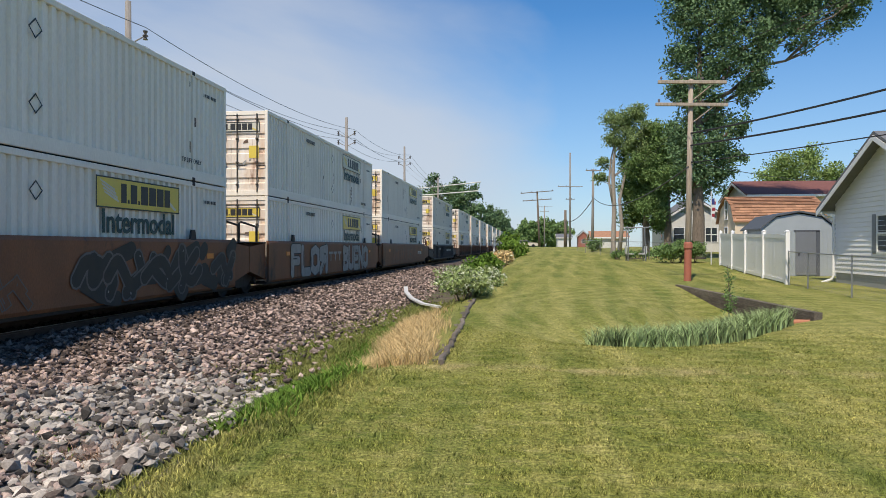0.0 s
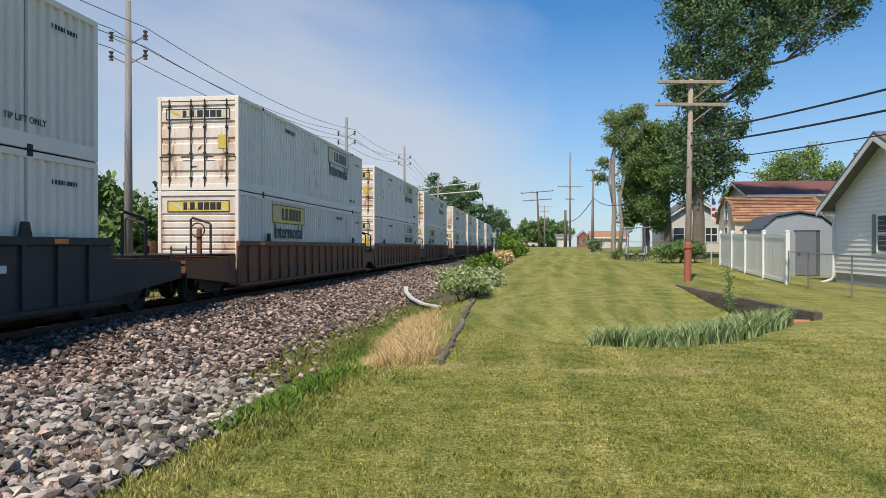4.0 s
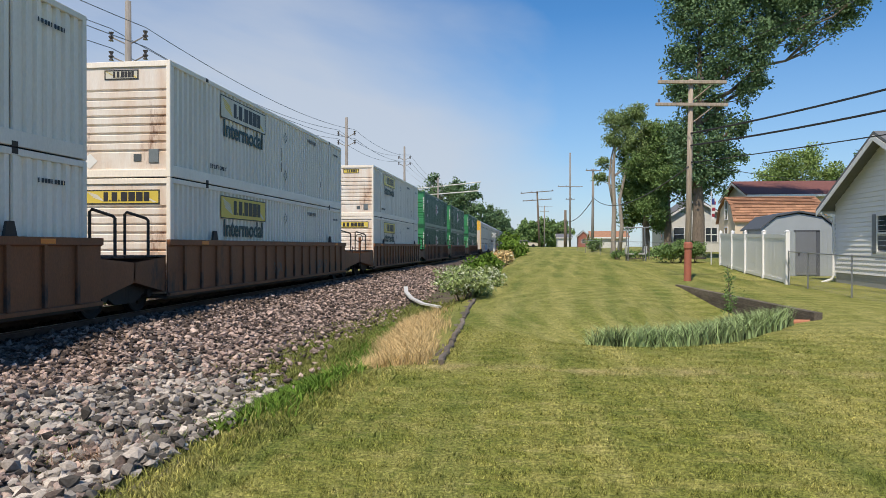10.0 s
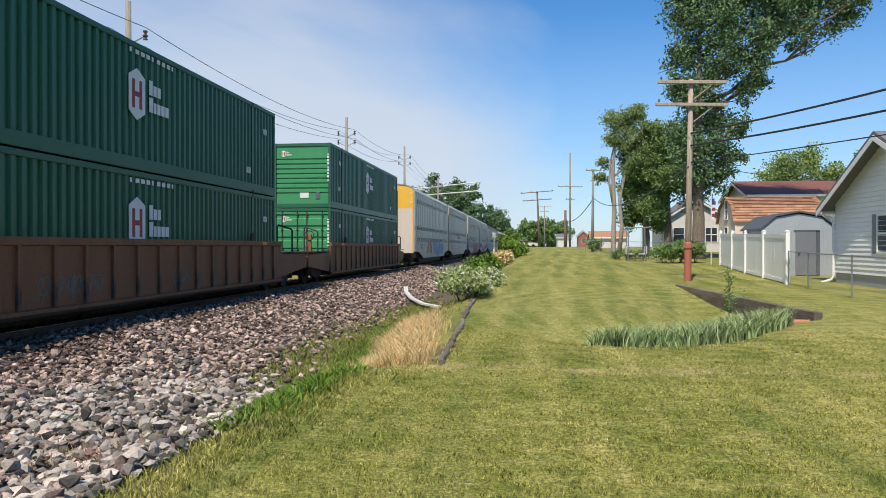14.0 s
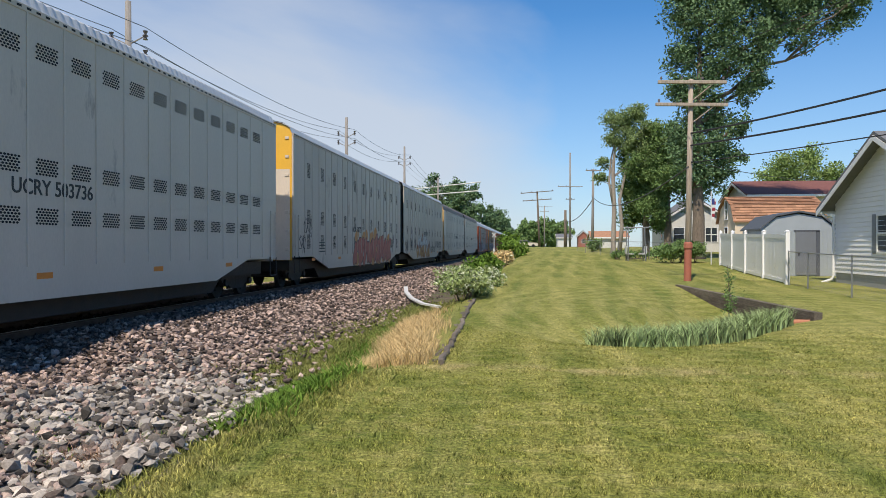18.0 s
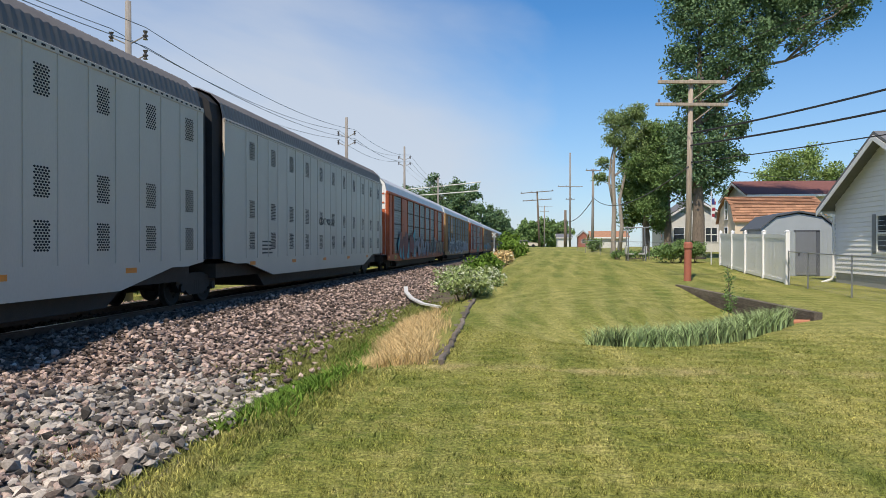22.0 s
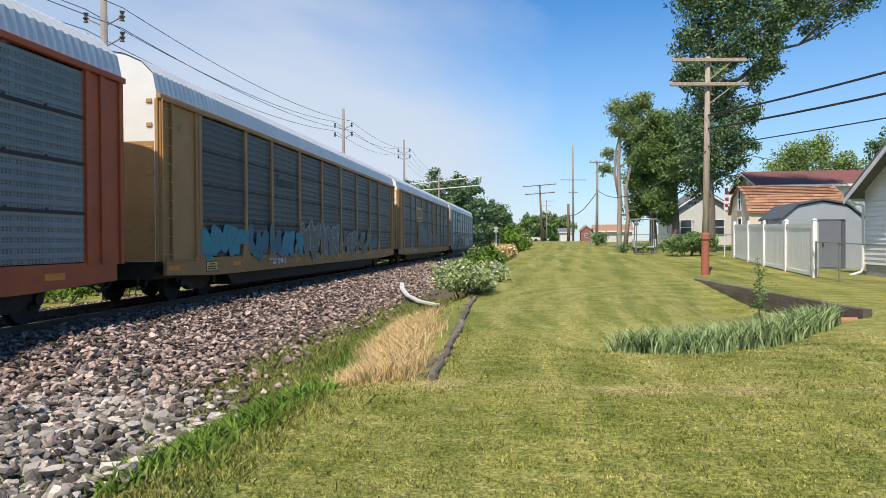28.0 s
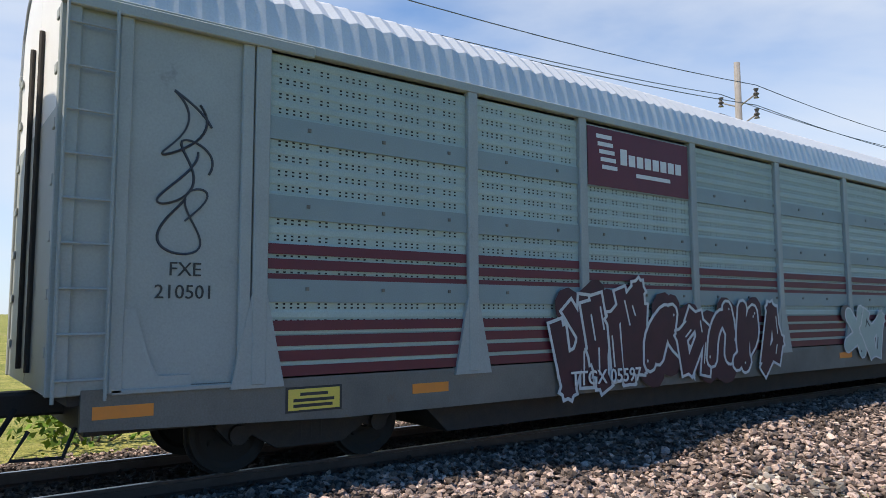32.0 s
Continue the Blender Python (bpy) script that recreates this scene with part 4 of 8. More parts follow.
    # Underframe boxed in wide and low, added to keep the space below dark.
    part("underframe", Geo().prism([(0.5, 0.66), (3.6, 0.66), (4.2, 0.26), (L - 4.2, 0.26), (L - 3.6, 0.66), (L - 0.5, 0.66), (L - 0.5, 1.06), (0.5, 1.06)], -1.3, 1.3, "x"), dark_steel, car)
    part("centre_sill", Geo().prism([(1.0, 0.70), (3.6, 0.62), (4.4, 0.26), (L - 4.4, 0.26), (L - 3.6, 0.62), (L - 1.0, 0.70)], -0.35, 0.35, "x"), dark_steel, car)
    ya, yb = (0.06, L - 0.05) if first else (L - 0.11, 0.0)
    end_doors(car, ya, first, (amber_end, silver_side) if first else (white_end, white_end), top, crown)
    part("bellows", Geo().prism([(x * 0.93, z) for x, z in roof_outline(top - 0.04, crown)] + [(-RW * 0.93, 1.2), (RW * 0.93, 1.2)], yb - 0.55 if first else yb - 0.10, yb + 0.15 if first else yb + 0.55), black_rubber, car)
    hood = Geo()
    for i, (x, z) in enumerate(roof_outline(top, crown + 0.05)[:-1]):
        x2, z2 = roof_outline(top, crown + 0.05)[i + 1]
        y = ya if first else ya - 0.3
        hood.add([(x, y - 0.02, z), (x2, y - 0.02, z2), (x2, y + 0.4, z2 + 0.01), (x, y + 0.4, z + 0.01)], [(0, 1, 2, 3)])
    part("roof_hood", hood, white_end, car)
    lad_y = 0.1 if first else L - 0.55
    rack_ladder(car, RW + 0.06, lad_y, 1.15, 2.7, paint)
    g = Geo()
    g.tube([(RW + 0.05, lad_y - 0.05, 0.6), (RW + 0.05, lad_y - 0.05, 1.2)], 0.02, 6)
    g.tube([(RW + 0.05, lad_y + 0.5, 0.6), (RW + 0.05, lad_y + 0.5, 1.2)], 0.02, 6)
    g.tube([(RW + 0.05, lad_y - 0.05, 0.6), (RW + 0.05, lad_y + 0.5, 0.6)], 0.02, 6)
    part("stirrup", g, dark_steel, car)
    bogie(car, 1.9 if first else L - 1.9, u)
    if first:
        bogie(car, L + 0.4, u)
    cy = (-0.75, 0.9) if first else (L - 0.9, L + 0.75)
    part("coupler", Geo().box(-0.14, 0.14, *cy, 0.72, 0.98, 0.03), dark_steel, car)
    if art:
        art(car)
    on_train(car, u)
    return car


def panel_mesh(wide, z0, z1, mat, name="side_panel"):
    """A perforated side panel: pressed ribs along it, and holes in rows between them."""
    g = Geo()
    prof, z = [], z0
    n = max(2, int((z1 - z0) / 0.165))
    step = (z1 - z0) / n
    deep = 0.018 if mat is dark_panel else 0.009
    for i in range(n):
        b = z0 + i * step
        prof += [(0.0, b), (0.0, b + step * 0.42), (deep, b + step * 0.55), (deep, b + step * 0.86)]
    prof.append((0.0, z1))
    g.strip([(a, b) for a, b in prof], 0.0, wide, "y")
    return box_mesh(name, g, mat)


def hole_mesh(wide, z0, z1):
    g = Geo()
    n = max(2, int((z1 - z0) / 0.165))
    step = (z1 - z0) / n
    for i in range(n):
        z = z0 + (i + 0.13) * step
        k, y = 0, 0.12
        while y < wide - 0.12:
            if k % 9 not in (5, 8):
                for h in (z - 0.012, z + 0.03):
                    g.add([(0, y, h), (0, y + 0.03, h), (0, y + 0.03, h + 0.019), (0, y, h + 0.019)], [(0, 1, 2, 3)])
            y += 0.085
            k += 1
    return box_mesh("perforation", g, hole_black)


POSTS = [2.0, 4.95, 7.1, 9.9, 12.7, 15.55, 18.4, 21.2, 23.4]
PANELS = {}


def panel_rack(u, frame_mat, panel_mat, end_mat, label, rng, stripes=False, roof_mat=None, fancy=None, rail_mat=None, sill_mat=None):
    """A flat car with a tall closed rack: end doors, posts, perforated panels between them and a rounded roof."""
    L, top, crown = 28.0, 4.76, 1.06
    car = thing("auto_rack", label, "rail car", Matrix.Translation((TRACK, u - run(0), 0)), group="car carriers of the train")
    edges = POSTS + [L - 1.35]
    for s in (1, -1):
        turn = Matrix.Identity(4) if s > 0 else Matrix.Translation((0, L, 0)) @ Matrix.Rotation(math.pi, 4, "Z")
        # flat car's side sill
        part("side_sill", Geo().prism([(0.3, 0.72), (3.0, 0.62), (L - 3.0, 0.62), (L - 0.3, 0.72), (L - 0.3, 1.10), (0.3, 1.10)], RW - 0.08, RW, "x"), sill_mat or frame_mat, car, at=turn)
        # broad corner posts with their stiffeners
        for y0, y1 in ((0.0, 1.95), (L - 1.35, L)):
            post = Geo().box(RW - 0.10, RW - 0.02, y0, y1, 1.05, top, 0.01)
            corner = part("corner_panel", post, frame_mat, car, at=turn)
            for y in (y0 + 0.05, y0 + 0.52, y1 - 0.18):
                if y < y1 - 0.08:
                    part("stiffener", Geo().box(RW - 0.03, RW + 0.03, y, y + 0.13, 1.05, top + 0.02, 0.012), frame_mat, corner)
        for i, y in enumerate(POSTS[:]):
            g = Geo().box(RW - 0.06, RW + 0.045, y - 0.085, y + 0.085, 1.05, top + 0.04, 0.012)
            g.prism([(y - 0.30, 1.02), (y + 0.30, 1.02), (y + 0.09, 2.0), (y - 0.09, 2.0)], RW - 0.05, RW + 0.036, "x")
            part("post", g, frame_mat, car, at=turn)
        for i in range(len(POSTS)):
            y0, y1 = edges[i] + 0.085, edges[i + 1] - 0.085 if i < len(POSTS) - 1 else L - 1.35
            wide = round(y1 - y0, 2)
            for j, (z0, z1) in enumerate(((1.12, 2.03), (2.06, 2.96), (2.99, 3.83), (3.86, 4.72))):
                key = (panel_mat.name, wide, j)
                if key not in PANELS:
                    PANELS[key] = panel_mesh(wide, z0, z1, panel_mat)
                p = part("side_panel", PANELS[key], None, car, at=turn @ Matrix.Translation((RW - 0.03, y0, 0)))
                if s > 0:
                    hk = (wide, j)
                    if hk not in PANELS:
                        PANELS[hk] = hole_mesh(wide, z0, z1)
                    tagged(part("perforation", PANELS[hk], None, p, at=Matrix.Translation((0.006, 0, 0))), kind="stuff")
        for z in (2.03, 2.96, 3.84):
            part("deck_rail", Geo().box(RW - 0.045, RW + 0.0, 2.0, L - 1.35, z - (0.10 if rail_mat else 0.03), z + (0.155 if rail_mat else 0.035)), rail_mat or dark_steel, car, at=turn)
        part("top_plate", Geo().box(RW - 0.06, RW + 0.06, 0, L, top, top + 0.12, 0.01), frame_mat, car, at=turn)
        part("upper_bracket", Geo().box(RW + 0.0, RW + 0.075, 0.05, 2.6, top - 0.03, top + 0.09, 0.01), frame_mat, car, at=turn)
        rack_ladder(car if s > 0 else car, s * (RW + 0.07), 0.05 if s > 0 else L - 0.5, 1.0, top, frame_mat, 0.44)
        if s > 0:
            if stripes:
                for i in range(len(POSTS)):
                    y0, y1 = edges[i] + 0.09, edges[i + 1] - 0.09 if i < len(POSTS) - 1 else L - 1.355
                    for k in range(4):
                        for zb in (1.12, 2.13):
                            if zb > 2 and k > 2:
                                continue
                            part("stripe", Geo().box(RW - 0.012, RW - 0.004, y0, y1, zb + k * 0.165, zb + k * 0.165 + 0.115), maroon, car)
            for y in (0.4, 4.0, 9.5, 15.0, 20.5, 25.5):
                part("reflector", Geo().box(RW, RW + 0.006, y, y + 0.55, 0.82, 0.94), orange_paint, car)
            notice = part("notice", Geo().box(RW, RW + 0.006, 2.33, 3.02, 0.72, 1.0), ink_black, car)
            part("notice_face", Geo().box(RW + 0.006, RW + 0.009, 2.36, 2.99, 0.745, 0.975), sign_yellow, notice)
            bars = Geo()
            for y0, y1, z in ((2.50, 2.84, 0.90), (2.42, 2.92, 0.835), (2.42, 2.90, 0.775)):
                bars.box(RW + 0.009, RW + 0.011, y0, y1, z, z + 0.035)
            tagged(part("notice_lettering", bars, ink_black, notice), kind="stuff")
            part("gusset", Geo().prism([(0.62, 1.08), (1.30, 1.08), (1.30, 1.20), (0.98, 1.20), (0.90, 1.34), (0.75, 1.85), (0.62, 1.85)], RW - 0.02, RW + 0.012, "x"), frame_mat, car)
            part("foot_plate", Geo().box(RW - 0.06, RW + 0.03, 0.55, 1.95, 1.04, 1.09, 0.008), frame_mat, car)
            bolts = Geo()
            for y in range(24):
                for z in (2.01, 2.94, 3.82):
                    bolts.box(RW - 0.002, RW + 0.014, 2.55 + y, 2.59 + y, z + 0.05, z + 0.09)
            tagged(part("bolt", bolts, sill_mat or dark_steel, car), kind="stuff")
    part("roof", roof_sheet(L, top + 0.1, crown), roof_mat or grey_roof, car)
    part("deck", Geo().box(-RW + 0.1, RW - 0.1, 0.2, L - 0.2, 0.95, 1.05), dark_steel, car)
    # Solid underframe, hung extra low to hide lit ground beneath the car.
    part("underframe", Geo().prism([(0.4, 0.62), (4.4, 0.62), (4.8, 0.25), (L - 4.8, 0.25), (L - 4.4, 0.62), (L - 0.4, 0.62), (L - 0.4, 0.95), (0.4, 0.95)], -1.25, 1.25, "x"), dark_steel, car)
    part("centre_sill", Geo().prism([(1.0, 0.70), (4.6, 0.66), (5.6, 0.30), (L - 5.6, 0.30), (L - 4.6, 0.66), (L - 1.0, 0.70)], -0.35, 0.35, "x"), dark_steel, car)
    part("brake_reservoir", Geo().tube([(0.75, 11.0, 0.5), (0.75, 12.2, 0.5)], 0.2, 12), dark_steel, car)
    end_doors(car, 0.03, True, end_mat, top + 0.1, crown)
    end_doors(car, L - 0.09, False, end_mat, top + 0.1, crown)
    hose = Geo().tube([(0.5, -0.1, 0.85), (0.55, -0.3, 0.5), (0.5, -0.6, 0.42), (0.35, -0.85, 0.62)], 0.03, 6)
    hose.tube([(1.1, -0.05, 0.7), (1.15, -0.2, 0.45), (1.1, 0.25, 0.42), (1.1, 0.35, 0.7)], 0.022, 6)
    tagged(part("brake_hose", hose, black_rubber, car), kind="stuff")
    for y in (2.9, L - 2.9):
        bogie(car, y, u)
    part("coupler", Geo().box(-0.14, 0.14, -0.85, 0.6, 0.72, 0.98, 0.03), dark_steel, car)
    part("coupler", Geo().box(-0.14, 0.14, L - 0.6, L + 0.85, 0.72, 0.98, 0.03), dark_steel, car)
    if fancy:
        fancy(car)
    on_train(car, u)
    return car


rng = random.Random(11)
SX = RW + 0.036
paint_sky = material("graffiti_pale_blue", (0.22, 0.33, 0.52), 0.6, second=(0.30, 0.42, 0.60), scale=3, amount=0.8)
paint_tan = material("graffiti_tan", (0.36, 0.25, 0.13), 0.6, second=(0.22, 0.14, 0.08), scale=3, amount=0.8)
paint_amber = material("graffiti_amber", (0.50, 0.25, 0.05), 0.6, second=(0.36, 0.17, 0.05), scale=3, amount=0.8)
paint_rust = material("graffiti_brown_orange", (0.28, 0.085, 0.03), 0.6, second=(0.17, 0.06, 0.03), scale=3, amount=0.8)
dark_roof = material("weathered_grey_roof", (0.125, 0.115, 0.11), 0.6, second=(0.18, 0.17, 0.16), scale=1.2, amount=0.6, fine=0.08, bump=0.06)
silver_rack(16.1, True, "wide", grey_roof, silver_side, rng, "silver-white car carrier half with wide vents and spray paint", "",
            lambda c: (scrawl(rng, 2.8, 1.0, 3, paint_red, paint_orange, c, SX, 6.6, 0.95, wild=0.8), scrawl(rng, 6.9, 1.1, 6, paint_sky, paint_blue, c, SX, 10.4, 0.85, third=paint_white, wild=0.1, thick=0.155, base=paint_sky)))
silver_rack(38.1, False, "wide", grey_roof, silver_side, rng, "silver-white car carrier half with wide vents", "UCRY 503736")
silver_rack(61.7, True, "tall", grey_roof, weathered_silver, rng, "silver car carrier half with tall vents and red spray paint", "AOK 502729",
            lambda c: (scrawl(rng, 9.2, 1.5, 9, paint_red, paint_dark, c, SX, 8.8, 0.62, third=paint_pink, wild=0.8, base=paint_orange, thick=0.15), handstyle(rng, 0.9, 0.7, paint_dark, c, SX, 1.2, 2.0), handstyle(rng, 0.7, 0.6, paint_dark, c, SX, 0.6, 1.4), handstyle(rng, 0.6, 0.8, paint_dark, c, SX, 18.6, 1.5)))
silver_rack(84.1, False, "tall", grey_roof, weathered_silver, rng, "silver car carrier half with tall vents and orange spray paint", "AOK 500729",
            lambda c: (scrawl(rng, 6.3, 0.95, 5, paint_amber, paint_rust, c, SX, 6.0, 0.68, third=paint_dark, wild=0.4, base=paint_rust, thick=0.15), scrawl(rng, 4.8, 0.85, 6, paint_white, paint_dark, c, SX, 6.5, 1.55, third=paint_blue, wild=0.8, base=paint_rust, thick=0.15),
                       handstyle(rng, 1.5, 0.8, paint_dark, c, SX, 0.75, 1.15), handstyle(rng, 1.0, 0.7, paint_dark, c, SX, 2.75, 1.5), handstyle(rng, 0.9, 0.75, paint_dark, c, SX, 4.6, 1.4), handstyle(rng, 3.4, 0.6, paint_dark, c, SX, 13.0, 1.0), handstyle(rng, 3.6, 0.8, paint_dark, c, SX, 16.6, 1.3)))
silver_rack(107.2, True, "tall", dark_roof, clean_white, rng, "clean white car carrier half with tall vents and grey roof", "CSXT 900655", shape=(5.12, 0.98))
silver_rack(129.6, False, "tall", dark_roof, clean_white, rng, "clean white car carrier half with tall vents and grey roof", "CSXT 900655", shape=(5.12, 0.98))


def blank_sign(c, mat, y, z, w, h, bars=None, mark=None):
    s = part("sign_panel", Geo().box(0, 0.006, 0, w, 0, h), mat, c, at=Matrix.Translation((RW + 0.012, y, z)))
    if bars:
        g, p = Geo(), w * 0.3
        for k in range(8):
            g.box(0.006, 0.010, p, p + w * 0.062, h * 0.42, h * (0.62 if k else 0.70))
            p += w * 0.08
        g.box(0.006, 0.010, w * 0.45, w * 0.8, h * 0.24, h * 0.31)
        tagged(part("sign_lettering", g, bars, s), kind="stuff")
    if mark:
        g = Geo()
        for k in range(5):
            g.box(0.006, 0.010, w * (0.08 + 0.012 * k), w * (0.22 + 0.012 * k), h * (0.82 - 0.13 * k), h * (0.89 - 0.13 * k))
        tagged(part("sign_emblem", g, mark, s), kind="stuff")
    return s


def orange_art(c):
    g = Geo()
    for y0, y1 in ((4.95, 7.1), (21.2, 23.4)):
        g.box(0, 0.01, y0, y1, 1.12, 4.72)
    part("painted_panel", g, orange_car, c, at=Matrix.Translation((RW - 0.006, 0, 0)))
    scrawl(rng, 6.6, 1.7, 5, paint_blood, paint_dark, c, RW + 0.05, 3.4, 0.78, third=paint_rose, wild=0.5, base=paint_teal, thick=0.12)
    scrawl(rng, 7.3, 1.4, 6, paint_lilac, paint_dark, c, RW + 0.05, 10.0, 0.82, third=paint_rose, wild=0.35, thick=0.14)
    scrawl(rng, 4.9, 1.3, 5, paint_dark, paint_mint, c, RW + 0.05, 17.6, 0.85, third=paint_mint, wild=0.6)
    scrawl(rng, 4.3, 1.25, 4, paint_tan, paint_dark, c, RW + 0.05, 22.9, 0.85, third=paint_dark, wild=0.3, base=paint_wine, thick=0.10, outline=1.4)
    sill_words(c, "TTGX 694930", 9.4)


def shield_art(c):
    s = blank_sign(c, yellow_car, 5.02, 2.98, 2.0, 1.76)
    out = [(0, 0.95), (0.35, 0.86), (0.62, 0.95), (0.72, 0.5), (0.62, 0.05), (0.72, -0.4), (0.5, -0.78), (0, -1.0)]
    ring = out + [(-a, b) for a, b in reversed(out[1:-1])]
    k = 0.74
    part("shield", Geo().prism([(1.0 + a * k, 0.90 + b * k) for a, b in ring], 0.006, 0.012, "x"), ink_white, s)
    g = Geo()
    for i in range(6):
        g.box(0.012, 0.016, 0.57 + i * 0.155, 0.65 + i * 0.155, 0.30 + 0.06 * abs(i - 2.5), 0.86)
    part("shield_stripe", g, ink_red, s)
    part("shield_head", Geo().prism([(1.0 + a * k, 0.90 + b * k) for a, b in [(-0.66, 0.0), (0.66, 0.0), (0.70, 0.45), (0.58, 0.88), (0.33, 0.80), (0, 0.88), (-0.33, 0.80), (-0.58, 0.88), (-0.70, 0.45)]], 0.012, 0.017, "x"), material("shield_blue", (0.03, 0.07, 0.22), 0.5), s)
    g = Geo()
    for i in range(5):
        g.box(0.017, 0.020, 0.68 + i * 0.13, 0.77 + i * 0.13, 1.26, 1.39)
        g.box(0.017, 0.020, 0.62 + i * 0.15, 0.73 + i * 0.15, 1.02, 1.17)
    tagged(part("shield_bars", g, ink_white, s), kind="stuff")
    scrawl(rng, 15.6, 1.55, 17, paint_navy, paint_white, c, RW + 0.05, 3.0, 0.78, third=paint_white, wild=0.9, base=paint_navy, thick=0.115, outline=1.7)
    scrawl(rng, 7.4, 1.35, 7, paint_lilac, paint_mint, c, RW + 0.05, 18.8, 0.9, third=paint_navy, wild=0.5)
    sill_words(c, "TTGX 906227", 9.6)


def second_orange_art(c):
    scrawl(rng, 3.7, 0.95, 6, paint_green, paint_dark, c, RW + 0.05, 13.2, 0.68, third=paint_dark, wild=0.15, thick=0.16)
    part("painted_panel", Geo().box(0, 0.008, 13.2, 16.9, 0.64, 1.1), paint_green, c, at=Matrix.Translation((RW + 0.004, 0, 0)))
    g = Geo()
    for k in range(4):
        g.box(0, 0.005, k * 0.44, k * 0.44 + 0.34, 0.0, 0.24)
    g.box(0, 0.005, -0.1, 1.9, -0.12, -0.06)
    tagged(part("side_lettering", g, orange_car, c, at=Matrix.Translation((RW + 0.012, 18.9, 3.45))), kind="stuff")


def yellow_art(c):
    scrawl(rng, 2.4, 1.0, 2, paint_teal, paint_faded_blue, c, RW + 0.05, 2.1, 1.0, wild=0.3, base=paint_teal)
    scrawl(rng, 2.4, 1.05, 2, paint_faded_blue, paint_teal, c, RW + 0.05, 5.3, 0.95, wild=0.3)
    scrawl(rng, 2.0, 0.95, 2, paint_teal, paint_faded_blue, c, RW + 0.05, 8.0, 1.0, wild=0.3, base=paint_teal)
    scrawl(rng, 5.2, 1.4, 5, dark_panel, paint_mint, c, RW + 0.05, 10.0, 0.9, third=paint_mint, wild=0.5, thick=0.15)
    scrawl(rng, 5.4, 1.1, 5, dark_panel, paint_mint, c, RW + 0.05, 15.4, 0.95, third=paint_mint, wild=0.9)
    scrawl(rng, 1.2, 0.8, 1, paint_faded_blue, paint_teal, c, RW + 0.05, 21.5, 1.1, wild=0.3, base=paint_faded_blue)
    g = Geo()
    for k in range(8):
        g.box(0, 0.004, k * 0.22, k * 0.22 + 0.15, 0.0, 0.26 if k else 0.40)
    tagged(part("side_lettering", g, paint_dark, c, at=Matrix.Translation((RW - 0.004, 7.6, 3.35))), kind="stuff")
    sill_words(c, "TTGX 159413", 7.4)


def sill_words(c, words, y, size=0.26, z=0.86):
    me = letters(words, size, bold=0.004)
    me.materials.append(ink_white)
    tagged(part("car_number", me, None, c, at=Matrix.Translation((RW + 0.078, y, z))), kind="stuff")


def box_art(c):
    s = blank_sign(c, sign_tan, 7.2, 2.98, 2.6, 1.05)
    g = Geo()
    for k in range(3):
        g.box(0.006, 0.010, 0.42 + k * 0.66, 0.92 + k * 0.66, 0.32, 0.88)
    g.box(0.006, 0.010, 0.35, 2.35, 0.10, 0.2)
    tagged(part("sign_lettering", g, ink_black, s), kind="stuff")
    scrawl(rng, 5.4, 1.8, 5, dark_panel, paint_rose, c, RW + 0.05, 7.6, 0.9, third=paint_rose, wild=1.0, thick=0.13)
    scrawl(rng, 6.5, 1.3, 6, dark_panel, paint_pink, c, RW + 0.05, 13.2, 0.95, third=paint_pink, wild=0.9)
    sill_words(c, "TTGX 983174", 6.3)


def striped_art(c):
    blank_sign(c, maroon, 7.22, 3.76, 2.55, 0.92, ink_white, ink_white)
    sill_words(c, "TTGX 05597", 7.5, 0.29, 0.84)
    scrawl(rng, 6.0, 1.35, 8, paint_wine, paint_white, c, RW + 0.05, 6.3, 0.72, third=paint_white, wild=0.9, base=paint_wine, thick=0.12, outline=1.25)
    scrawl(rng, 5.4, 1.15, 5, blue_grey, paint_white, c, RW + 0.05, 15.0, 0.85, third=paint_dark, wild=0.7, base=paint_faded)
    for words, y, z, size in (("FXE", 1.22, 2.25, 0.20), ("210501", 1.22, 2.02, 0.20)):
        me = letters(words, size)
        me.materials.append(ink_black)
        tagged(part("car_number", me, None, c, at=Matrix.Translation((RW - 0.014, y, z))), kind="stuff")
    g = Geo()
    for k in range(3):
        pts = [(RW - 0.014, 1.2 + 0.28 * math.sin(a * 0.7 + k) * math.cos(a * 0.31), 2.75 + k * 0.5 + 0.34 * math.sin(a * 0.52)) for a in [q * 0.3 for q in range(46)]]
        g.tube(pts, 0.014, 4)
    part("graffiti_stroke", g, paint_dark, c)
    g = Geo()
    for k in range(4):
        g.box(-0.55 + k * 0.16, -0.43 + k * 0.16, 0.045, 0.055, 4.2, 4.32)
        g.box(-0.62 + k * 0.14, -0.52 + k * 0.14, 0.045, 0.055, 4.0, 4.12)
    tagged(part("end_lettering", g, ink_black, c, at=Matrix.Translation((1.2, 0, 0))), kind="stuff")


white_top = (white_end, white_end)
panel_rack(153.0, orange_car, galvanised, (white_end, orange_car), "orange-framed car carrier with perforated grey panels and spray paint", rng, fancy=orange_art)
panel_rack(182.3, yellow_car, dark_panel, (white_end, yellow_car), "yellow-framed car carrier with dark panels, shield and spray paint", rng, fancy=shield_art)
panel_rack(211.6, orange_car, galvanised, (white_end, orange_car), "orange-framed car carrier with grey panels and green spray paint", rng, fancy=second_orange_art)
panel_rack(241.0, yellow_car, dark_panel, (white_end, yellow_car), "yellow-framed car carrier with dark panels and blue spray paint", rng, fancy=yellow_art)
panel_rack(270.2, yellow_car, dark_panel, (white_end, yellow_car), "yellow-framed car carrier with dark panels and a yellow sign", rng, fancy=box_art)
